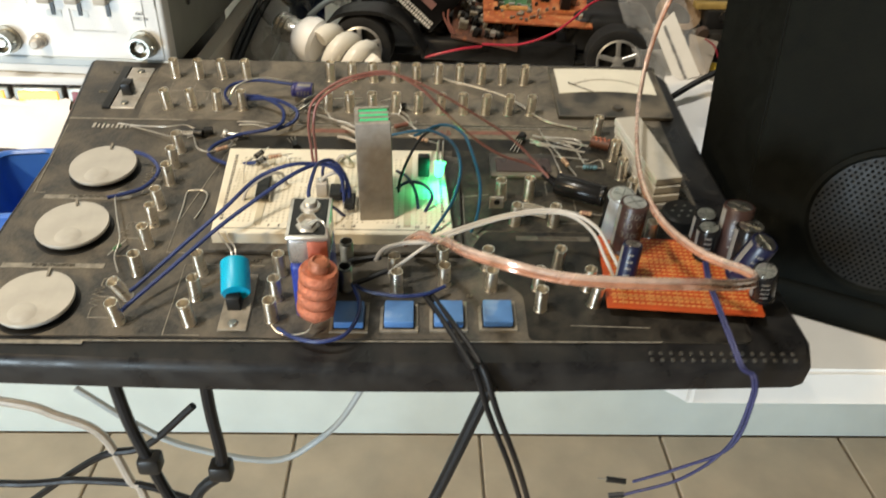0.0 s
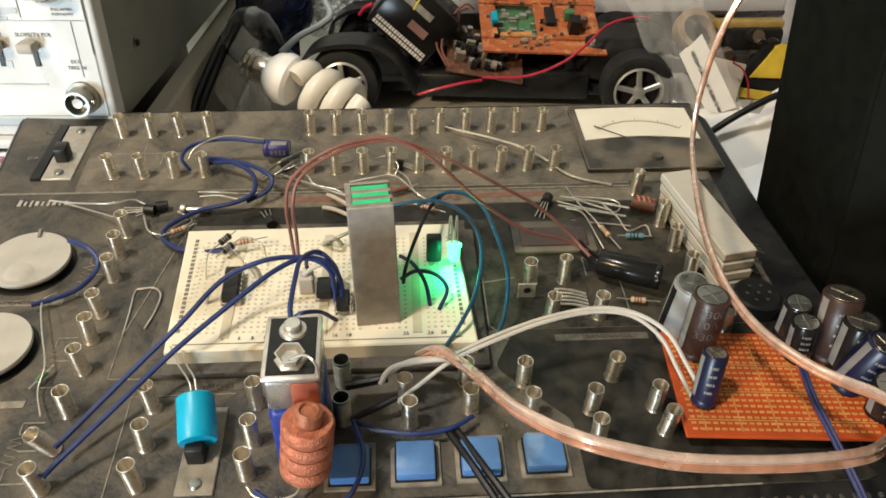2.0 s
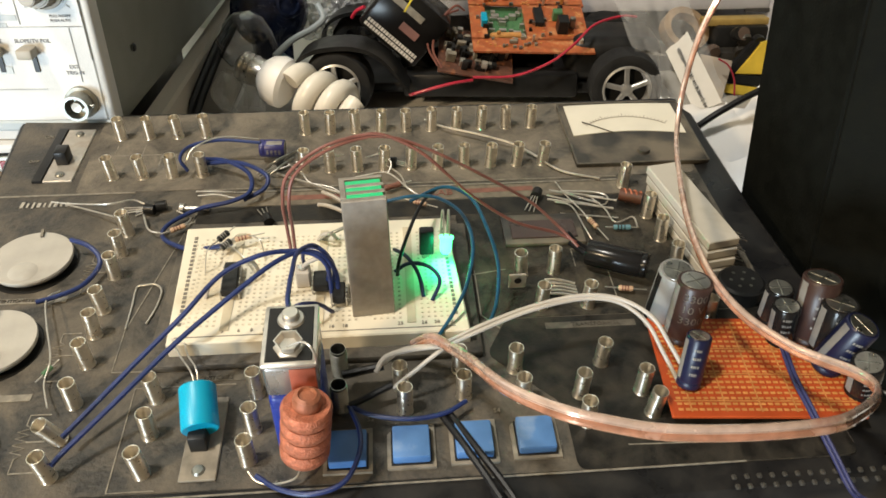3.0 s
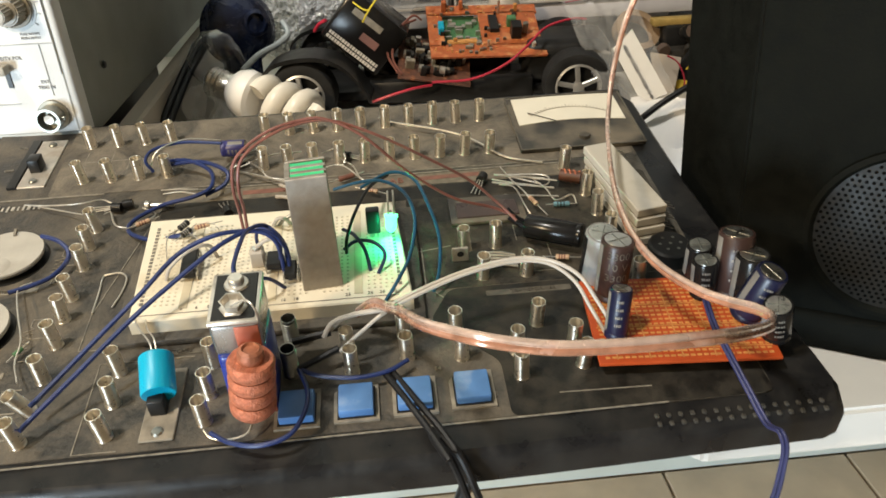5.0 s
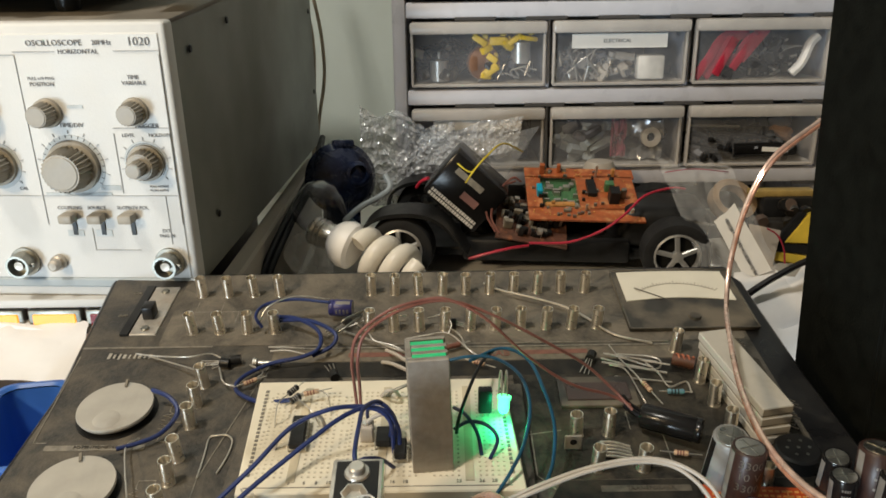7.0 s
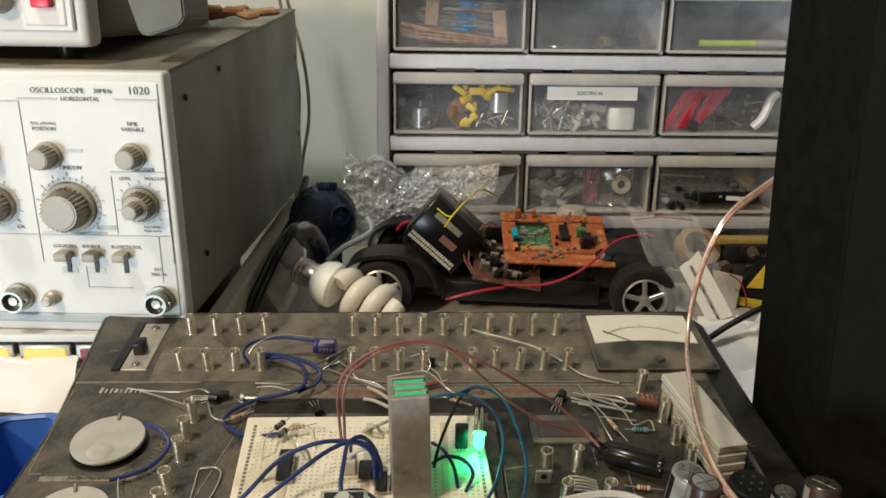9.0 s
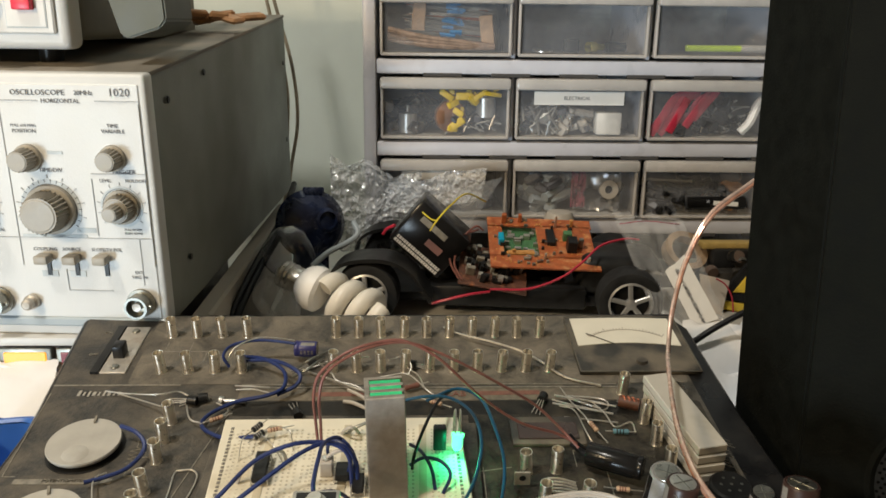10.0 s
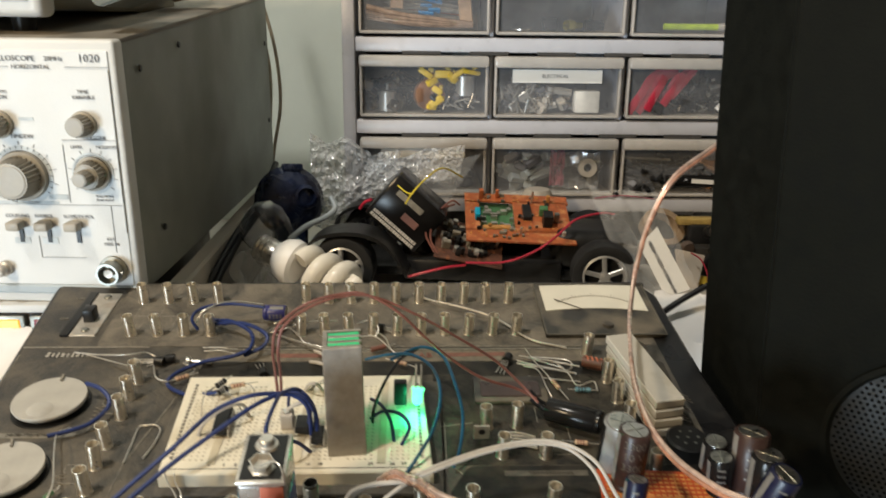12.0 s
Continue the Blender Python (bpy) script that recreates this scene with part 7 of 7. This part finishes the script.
# clear copper speaker cable, a flat pair
LOOP = [(0.094, -0.0060, 0.012), (0.1010, -0.0130, 0.0230), (0.1068, -0.0260, 0.0320), (0.1110, -0.0510, 0.0530), (0.1175, -0.0745, 0.0685), (0.1283, -0.0905, 0.0780), (0.1420, -0.0962, 0.0785),
        (0.1550, -0.0995, 0.0788), (0.1760, -0.1005, 0.0785), (0.1970, -0.0975, 0.0755), (0.2130, -0.0870, 0.0650), (0.2270, -0.0755, 0.0545), (0.2350, -0.0670, 0.0480), (0.2385, -0.0590, 0.0430),
        (0.2370, -0.0515, 0.0395), (0.2320, -0.0430, 0.0355), (0.2246, -0.0339, 0.0335), (0.2143, -0.0180, 0.0335),
        (0.2092, 0.0039, 0.0340), (0.2108, 0.0365, 0.0345), (0.2192, 0.0781, 0.0342), (0.2251, 0.1006, 0.0370), (0.2305, 0.1170, 0.0510), (0.2390, 0.1310, 0.0725), (0.2530, 0.1435, 0.0925), (0.2774, 0.1560, 0.1060), (0.302, 0.162, 0.122), (0.33, 0.17, 0.13)]
cable = on_kit("speaker_cable", "clear twin speaker cable with copper and tinned cores looping upward", "cable")
for s, core in ((-1, M_PINKW), (1, M_TINW)):
    pts = [(u, v + s * 0.00065, w + s * 0.00085) for u, v, w in LOOP]
    part("conductor", tube(B(), pts, 0.00112, 10, 8), core, cable, "copper core in clear jacket" if s < 0 else "tinned core in clear pinkish jacket")
part("jacket_web", tube(B(), LOOP, 0.0006, 8, 8), M_TINW, cable)

# purple wire from the board, over the front and hanging down
PK = [KM @ Vector(p) for p in ((0.2384, -0.0123, 0.0085), (0.2362, -0.0283, 0.0088), (0.2363, -0.0439, 0.0085), (0.2383, -0.0604, 0.0050), (0.2405, -0.0730, 0.0015))]
PTS = [tuple(p) for p in PK] + [(0.2418, -0.0800, -0.0195), (0.2415, -0.0850, -0.0275), (0.2352, -0.0900, -0.0504), (0.2211, -0.0850, -0.0760), (0.1984, -0.0800, -0.0925)]
jw = thing("jumper_lead", "purple-blue jumper lead hanging off the kit's edge", "wire")
part("insulation", tube(B(), PTS, 0.00075, 8, 6), M_PURPLEW, jw)
part("plug", cyl(B(), (0.1984, -0.0800, -0.0925), (0.1915, -0.0790, -0.0945), 0.0014, 8), M_BLACKPL, jw, "black plug end")
jw = thing("jumper_lead", "purple-blue jumper lead hanging off the kit's edge", "wire")
PT2 = [(p[0] + 0.0013, p[1] - 0.0004, p[2] + 0.0004) for p in PTS[:-2]] + [(0.2200, -0.0840, -0.0700), (0.2020, -0.0780, -0.0860)]
part("insulation", tube(B(), PT2, 0.00075, 8, 6), M_PURPLEW, jw)
part("plug", cyl(B(), (0.1990, -0.0770, -0.0870), (0.1900, -0.0760, -0.0865), 0.0014, 8), M_BLACKPL, jw, "black plug end")
part("pin", cyl(B(), (0.1900, -0.0760, -0.0865), (0.1860, -0.0757, -0.0863), 0.0004, 6), M_CHROME, jw)

# ---- wires and leads on the kit ----
WIRES = [
    ("jumper_wire", "blue jumper wire arching from a spring terminal to the breadboard", M_BLUEW, 0.00098, [(-0.0288, -0.0383, 0.0090), (-0.0248, -0.0328, 0.0100), (-0.0065, -0.0125, 0.0180), (0.0086, 0.0013, 0.0260), (0.0217, 0.0168, 0.0320), (0.0361, 0.0238, 0.0350), (0.0486, 0.0269, 0.0340), (0.0593, 0.0265, 0.0320), (0.0647, 0.0266, 0.0220), (0.0650, 0.0203, 0.0106)]),
    ("jumper_wire", "blue jumper wire arching from a spring terminal to the breadboard", M_BLUEW, 0.00098, [(-0.0297, -0.0490, 0.0080), (-0.0259, -0.0434, 0.0090), (-0.0122, -0.0317, 0.0160), (0.0089, -0.0119, 0.0260), (0.0297, 0.0052, 0.0340), (0.0433, 0.0174, 0.0370), (0.0533, 0.0237, 0.0360), (0.0615, 0.0228, 0.0300), (0.0626, 0.0239, 0.0106)]),
    ("jumper_wire", "blue jumper wire from the battery to the breadboard", M_BLUEW, 0.0009, [(0.0527, -0.0217, 0.0515), (0.0523, -0.0170, 0.0520), (0.0520, -0.0004, 0.0480), (0.0521, 0.0178, 0.0410), (0.0571, 0.0297, 0.0340), (0.0627, 0.0334, 0.0220), (0.0633, 0.0321, 0.0106)]),
    ("jumper_wire", "short blue wire loop on the breadboard", M_NAVYW, 0.00085, [(0.0487, 0.0069, 0.0220), (0.0521, 0.0069, 0.0240), (0.0579, 0.0108, 0.0200), (0.0629, 0.0154, 0.0106)]),
    ("jumper_wire", "blue wire bunched over the middle of the breadboard", M_BLUEW, 0.00085, [(0.0523, 0.0395, 0.0106), (0.0505, 0.0380, 0.0200), (0.0535, 0.0335, 0.0300), (0.0603, 0.0285, 0.0320), (0.0621, 0.0279, 0.0240), (0.0597, 0.0290, 0.0106)]),
    ("jumper_wire", "white jumper wire on the breadboard", M_WHITEW, 0.00085, [(0.0105, 0.0268, 0.0106), (0.0136, 0.0282, 0.0170), (0.0223, 0.0323, 0.0220), (0.0293, 0.0375, 0.0200), (0.0311, 0.0407, 0.0106)]),
    ("jumper_wire", "white jumper wire on the breadboard", M_WHITEW, 0.0009, [(0.0498, 0.0345, 0.0106), (0.0508, 0.0329, 0.0200), (0.0572, 0.0332, 0.0240), (0.0625, 0.0350, 0.0200), (0.0632, 0.0372, 0.0106)]),
    ("jumper_wire", "white jumper wire on the breadboard", M_WHITEW, 0.0009, [(0.0548, 0.0612, 0.0106), (0.0581, 0.0561, 0.0180), (0.0617, 0.0559, 0.0180), (0.0630, 0.0615, 0.0106)]),
    ("hookup_wire", "thin red-brown wire arching from breadboard to a capacitor", M_BROWNW, 0.0007, [(0.0471, 0.0328, 0.0300), (0.0462, 0.0365, 0.0380), (0.0463, 0.0348, 0.0520), (0.0495, 0.0362, 0.0640), (0.0620, 0.0412, 0.0720), (0.0767, 0.0454, 0.0745), (0.0872, 0.0457, 0.0740), (0.1019, 0.0436, 0.0660), (0.1199, 0.0428, 0.0470), (0.1397, 0.0448, 0.0300), (0.1582, 0.0491, 0.0200), (0.1687, 0.0488, 0.0140)]),
    ("hookup_wire", "thin red-brown wire arching from breadboard to a capacitor", M_BROWNW, 0.0007, [(0.0487, 0.0327, 0.0300), (0.0484, 0.0364, 0.0380), (0.0489, 0.0333, 0.0530), (0.0522, 0.0361, 0.0640), (0.0640, 0.0408, 0.0710), (0.0787, 0.0453, 0.0735), (0.0914, 0.0458, 0.0725), (0.1086, 0.0461, 0.0640), (0.1298, 0.0503, 0.0480), (0.1483, 0.0551, 0.0320), (0.1612, 0.0520, 0.0200), (0.1690, 0.0455, 0.0140)]),
    ("jumper_wire", "dark teal wire looping from heat sink to panel", M_TEALW, 0.0008, [(0.0838, 0.0802, 0.0160), (0.0966, 0.0772, 0.0210), (0.1085, 0.0675, 0.0270), (0.1180, 0.0515, 0.0300), (0.1213, 0.0361, 0.0260), (0.1177, 0.0204, 0.0190), (0.1110, 0.0075, 0.0150), (0.1045, 0.0007, 0.0090)]),
    ("jumper_wire", "blue wire looping down behind the heat sink to a terminal", M_TEALW, 0.0008, [(0.0968, 0.0829, 0.0140), (0.1121, 0.0809, 0.0230), (0.1228, 0.0629, 0.0300), (0.1280, 0.0441, 0.0280), (0.1314, 0.0302, 0.0200), (0.1301, 0.0191, 0.0100), (0.1268, 0.0128, 0.0030)]),
    ("jumper_wire", "black wire beside the heat sink", M_BLACKW, 0.0008, [(0.1108, 0.0957, 0.0120), (0.1016, 0.0677, 0.0240), (0.0947, 0.0447, 0.0260), (0.0905, 0.0341, 0.0200), (0.0895, 0.0357, 0.0106)]),
    ("jumper_wire", "blue wire arc beside the heat sink", M_NAVYW, 0.00085, [(0.0886, 0.0356, 0.0130), (0.0947, 0.0347, 0.0180), (0.1026, 0.0311, 0.0190), (0.1069, 0.0257, 0.0160), (0.1033, 0.0194, 0.0106)]),
    ("jumper_wire", "blue wire arc beside the heat sink", M_NAVYW, 0.00085, [(0.0885, 0.0453, 0.0170), (0.0937, 0.0378, 0.0190), (0.0983, 0.0285, 0.0170), (0.1000, 0.0218, 0.0106)]),
    ("hookup_wire", "white twin wire arching over to the capacitor board", M_WHITEW, 0.00085, [(0.0816, -0.0140, 0.0100), (0.0906, -0.0115, 0.0160), (0.1049, -0.0131, 0.0200), (0.1197, -0.0088, 0.0240), (0.1392, -0.0030, 0.0270), (0.1586, -0.0002, 0.0290), (0.1729, -0.0027, 0.0290), (0.1838, -0.0110, 0.0270), (0.1909, -0.0185, 0.0180), (0.1982, -0.0279, 0.0070)]),
    ("hookup_wire", "white twin wire arching over to the capacitor board", M_WHITEW, 0.0008, [(0.0863, -0.0232, 0.0080), (0.0943, -0.0207, 0.0140), (0.1058, -0.0154, 0.0200), (0.1206, -0.0105, 0.0240), (0.1393, -0.0047, 0.0270), (0.1586, -0.0010, 0.0280), (0.1725, -0.0035, 0.0280), (0.1823, -0.0109, 0.0240), (0.1879, -0.0193, 0.0160), (0.1936, -0.0276, 0.0070)]),
    ("hookup_wire", "pinkish lead end clipped in a spring terminal", M_WHITEW, 0.0011, [(0.0799, -0.0166, 0.0100), (0.0843, -0.0138, 0.0150), (0.0936, -0.0143, 0.0190), (0.1048, -0.0151, 0.0210)]),
    ("component_lead", "blue wire draped round the spring terminals", M_BLUEW, 0.0009, [(-0.0149, 0.1272, 0.0050), (-0.0176, 0.1281, 0.0120), (-0.0133, 0.1360, 0.0140), (0.0015, 0.1409, 0.0140), (0.0212, 0.1404, 0.0120)]),
    ("component_lead", "white lead beside the blue wires", M_CHROME, 0.000432, [(-0.0160, 0.1289, 0.0080), (-0.0115, 0.1339, 0.0140), (0.0015, 0.1420, 0.0150), (0.0203, 0.1436, 0.0120)]),
    ("jumper_wire", "blue wire curling over the panel to the breadboard", M_BLUEW, 0.0011, [(-0.0077, 0.1359, 0.0060), (0.0055, 0.1274, 0.0100), (0.0180, 0.1157, 0.0100), (0.0196, 0.1036, 0.0080), (0.0113, 0.0986, 0.0060), (-0.0045, 0.0959, 0.0040), (-0.0173, 0.0860, 0.0030), (-0.0176, 0.0759, 0.0030), (-0.0039, 0.0639, 0.0060), (0.0103, 0.0574, 0.0120), (0.0179, 0.0573, 0.0140)]),
    ("jumper_wire", "blue wire across the dusty panel", M_BLUEW, 0.0011, [(-0.0106, 0.1344, 0.0040), (0.0116, 0.1242, 0.0110), (0.0266, 0.1129, 0.0110), (0.0261, 0.1068, 0.0070), (0.0160, 0.1018, 0.0040)]),
    ("jumper_wire", "blue wire curling from a grey dial", M_BLUEW, 0.0011, [(-0.0559, 0.0701, 0.0090), (-0.0473, 0.0655, 0.0090), (-0.0416, 0.0600, 0.0070), (-0.0412, 0.0542, 0.0050), (-0.0456, 0.0450, 0.0040), (-0.0532, 0.0393, 0.0040), (-0.0621, 0.0355, 0.0040)]),
    ("jumper_wire", "blue wire looping round the copper coil", M_BLUEW, 0.0009, [(0.0388, -0.0548, 0.0040), (0.0469, -0.0611, 0.0050), (0.0582, -0.0651, 0.0070), (0.0688, -0.0620, 0.0080), (0.0739, -0.0521, 0.0090), (0.0739, -0.0412, 0.0080), (0.0700, -0.0289, 0.0060)]),
    ("jumper_wire", "blue wire lying behind the push buttons", M_BLUEW, 0.0009, [(0.0700, -0.0289, 0.0060), (0.0791, -0.0338, 0.0060), (0.0928, -0.0361, 0.0060), (0.1047, -0.0342, 0.0060), (0.1130, -0.0292, 0.0060)]),
    ("component_lead", "tinned lead curving from the coil to a terminal", M_CHROME, 0.000432, [(0.0544, -0.0533, 0.0060), (0.0519, -0.0569, 0.0040), (0.0446, -0.0579, 0.0030), (0.0389, -0.0562, 0.0030), (0.0359, -0.0530, 0.0040)]),
    ("component_lead", "tinned lead from the battery to the coil", M_CHROME, 0.000432, [(0.0539, -0.0409, 0.0525), (0.0593, -0.0425, 0.0560), (0.0628, -0.0456, 0.0540), (0.0622, -0.0424, 0.0400), (0.0596, -0.0415, 0.0330)]),
    ("staple_wire", "bent bare wire staple lying on the panel", M_CHROME, 0.000432, [(-0.0229, 0.0207, 0.0006), (-0.0231, 0.0331, 0.0006), (-0.0237, 0.0452, 0.0006), (-0.0202, 0.0460, 0.0015), (-0.0155, 0.0461, 0.0015), (-0.0124, 0.0424, 0.0010), (-0.0128, 0.0333, 0.0006), (-0.0150, 0.0234, 0.0006)]),
    ("component_lead", "long bare lead across the dusty panel", M_CHROME, 0.000648, [(0.1085, 0.1725, 0.0030), (0.1188, 0.1628, 0.0040), (0.1363, 0.1530, 0.0050), (0.1535, 0.1444, 0.0040), (0.1642, 0.1347, 0.0030), (0.1765, 0.1202, 0.0020), (0.1953, 0.1125, 0.0016)]),
    ("component_lead", "bare lead behind the heat sink", M_CHROME, 0.000576, [(0.0298, 0.1262, 0.0020), (0.0419, 0.1170, 0.0040), (0.0593, 0.1042, 0.0060), (0.0660, 0.1019, 0.0040)]),
    ("component_lead", "bare lead behind the heat sink", M_CHROME, 0.000432, [(0.0311, 0.1287, 0.0030), (0.0468, 0.1336, 0.0060), (0.0639, 0.1383, 0.0040)]),
    ("component_lead", "bare lead behind the heat sink", M_CHROME, 0.000432, [(0.0842, 0.1310, 0.0030), (0.0926, 0.1179, 0.0050), (0.0963, 0.1045, 0.0060), (0.1029, 0.0991, 0.0040)]),
    ("component_lead", "bare twisted lead near a grey dial", M_CHROME, 0.000432, [(-0.0772, 0.1071, 0.0030), (-0.0640, 0.1034, 0.0040), (-0.0468, 0.0999, 0.0060), (-0.0380, 0.1051, 0.0040), (-0.0324, 0.1043, 0.0020)]),
    ("component_lead", "bare twisted lead near a grey dial", M_CHROME, 0.000432, [(-0.0700, 0.1050, 0.0030), (-0.0509, 0.0945, 0.0050), (-0.0360, 0.0825, 0.0100)]),
    ("component_lead", "bare curled lead beside a spring terminal", M_CHROME, 0.000432, [(-0.0306, 0.0942, 0.0030), (-0.0250, 0.0811, 0.0040), (-0.0174, 0.0799, 0.0030), (-0.0106, 0.0848, 0.0030), (-0.0081, 0.0917, 0.0020), (-0.0157, 0.0977, 0.0020)]),
    ("component_lead", "bare leads bundled by the spring terminals", M_CHROME, 0.00036, [(-0.0090, 0.1130, 0.0020), (0.0011, 0.1112, 0.0030), (0.0105, 0.1111, 0.0020)]),
    ("component_lead", "bare leads bundled by the spring terminals", M_CHROME, 0.00036, [(-0.0075, 0.1093, 0.0020), (0.0015, 0.1084, 0.0030), (0.0111, 0.1065, 0.0020)]),
    ("component_lead", "bare lead loop on the dusty panel", M_CHROME, 0.000432, [(0.1658, 0.1007, 0.0010), (0.1800, 0.0945, 0.0010), (0.1919, 0.0912, 0.0010), (0.1956, 0.0955, 0.0020), (0.1910, 0.1003, 0.0020), (0.1735, 0.1040, 0.0010)]),
    ("component_lead", "bare lead loop on the dusty panel", M_CHROME, 0.000432, [(0.1863, 0.0983, 0.0020), (0.1916, 0.0855, 0.0030), (0.1949, 0.0759, 0.0020), (0.2040, 0.0797, 0.0020), (0.2050, 0.0724, 0.0010)]),
    ("component_lead", "bare lead on the dusty panel", M_CHROME, 0.00036, [(0.1718, 0.1107, 0.0020), (0.1744, 0.0963, 0.0040), (0.1791, 0.0803, 0.0060), (0.1808, 0.0751, 0.0050)]),
    ("component_lead", "bare leads of the blue sleeve", M_CHROME, 0.00036, [(0.0017, 0.0032, 0.0120), (0.0074, -0.0089, 0.0160), (0.0135, -0.0188, 0.0180), (0.0153, -0.0236, 0.0160)]),
    ("component_lead", "bare leads of the blue sleeve", M_CHROME, 0.00036, [(0.0070, 0.0007, 0.0120), (0.0108, -0.0100, 0.0170), (0.0156, -0.0185, 0.0190), (0.0168, -0.0237, 0.0160)]),
    ("component_lead", "thin resistor lead on the panel", M_CHROME, 0.00036, [(-0.0558, 0.0452, 0.0010), (-0.0583, 0.0373, 0.0040), (-0.0527, 0.0207, 0.0060), (-0.0454, 0.0013, 0.0060), (-0.0458, -0.0084, 0.0030), (-0.0394, -0.0226, 0.0060)]),
    ("component_lead", "resistor lead on the breadboard", M_CHROME, 0.000288, [(0.0119, 0.0583, 0.0150), (0.0100, 0.0455, 0.0200), (0.0081, 0.0419, 0.0106)]),
    ("component_lead", "resistor lead on the breadboard", M_CHROME, 0.000288, [(0.0238, 0.0603, 0.0160), (0.0313, 0.0515, 0.0200), (0.0326, 0.0494, 0.0106)]),
    ("component_lead", "thin lead over the IC", M_CHROME, 0.000288, [(0.0158, 0.0563, 0.0150), (0.0252, 0.0422, 0.0190), (0.0288, 0.0408, 0.0106)]),
    ("component_lead", "grey lead behind the breadboard", M_DARKSTEEL, 0.0008, [(0.0573, 0.0610, 0.0106), (0.0615, 0.0590, 0.0160), (0.0713, 0.0622, 0.0180), (0.0760, 0.0657, 0.0140)]),
    ("power_cable", "black power wire running off the edge of the kit", M_BLACKW, 0.0014, [(0.1038, -0.0340, 0.0040), (0.1102, -0.0473, 0.0050), (0.1176, -0.0616, 0.0040), (0.1243, -0.0764, 0.0030), (0.1190, -0.0655, 0.0030), (0.1250, -0.0745, 0.0005), (0.1320, -0.0820, -0.0200), (0.1450, -0.0850, -0.0600), (0.1640, -0.0750, -0.1400)]),
    ("power_cable", "black power wire running off the edge of the kit", M_BLACKW, 0.0014, [(0.1065, -0.0331, 0.0040), (0.1153, -0.0505, 0.0050), (0.1226, -0.0633, 0.0040), (0.1271, -0.0727, 0.0030), (0.1230, -0.0655, 0.0030), (0.1290, -0.0745, 0.0005), (0.1360, -0.0820, -0.0200), (0.1490, -0.0850, -0.0600), (0.1680, -0.0750, -0.1400)]),
    ("clip_lead", "short black insulated lead end between spring terminals", M_BLACKW, 0.0016, [(0.0674, -0.0155, 0.0080), (0.0767, -0.0153, 0.0100), (0.0828, -0.0148, 0.0110)]),
    ("clip_lead", "short black insulated lead end between spring terminals", M_BLACKW, 0.0013, [(0.0700, -0.0289, 0.0060), (0.0769, -0.0259, 0.0070), (0.0859, -0.0223, 0.0090)]),
    ("hookup_wire", "white wire end lying behind the heat sink", M_WHITEW, 0.001, [(0.0524, 0.0985, 0.0020), (0.0581, 0.0943, 0.0040), (0.0663, 0.0887, 0.0040)]),
    ("hookup_wire", "white wire end lying behind the heat sink", M_WHITEW, 0.0009, [(0.0541, 0.1062, 0.0040), (0.0608, 0.0987, 0.0060), (0.0676, 0.0926, 0.0050)]),
    ("component_lead", "bare lead bent between rows of terminals", M_CHROME, 0.000432, [(0.0353, 0.1321, 0.0040), (0.0434, 0.1200, 0.0060), (0.0478, 0.1130, 0.0050), (0.0590, 0.1091, 0.0040), (0.0701, 0.0976, 0.0030)]),
    ("component_lead", "bare lead bent between rows of terminals", M_CHROME, 0.000432, [(0.0756, 0.1351, 0.0040), (0.0844, 0.1324, 0.0080), (0.0886, 0.1265, 0.0060), (0.0869, 0.1219, 0.0030)]),
    ("component_lead", "bare lead bent between rows of terminals", M_CHROME, 0.00036, [(0.0643, 0.1173, 0.0030), (0.0756, 0.1178, 0.0050), (0.0869, 0.1177, 0.0060), (0.0977, 0.1048, 0.0040)]),
    ("component_lead", "dark lead curled beside the wires", M_DARKSTEEL, 0.0007, [(0.0248, 0.1248, 0.0060), (0.0312, 0.1232, 0.0120), (0.0360, 0.1309, 0.0100), (0.0388, 0.1432, 0.0040)]),
    ("component_lead", "dark lead curled beside the wires", M_DARKSTEEL, 0.0007, [(0.0224, 0.1181, 0.0040), (0.0290, 0.1151, 0.0100), (0.0356, 0.1206, 0.0120), (0.0382, 0.1341, 0.0060)]),
    ("component_lead", "bare lead beside a terminal", M_CHROME, 0.00036, [(0.1686, 0.0938, 0.0020), (0.1754, 0.0873, 0.0040), (0.1762, 0.0632, 0.0100), (0.1786, 0.0556, 0.0080)]),
]
for name, label, material, r, pts in WIRES:
    tone = "wire" if name != "power_cable" else "cable"
    thing(name, label, tone, tube(B(), pts, r, 8, 6), material, KM)
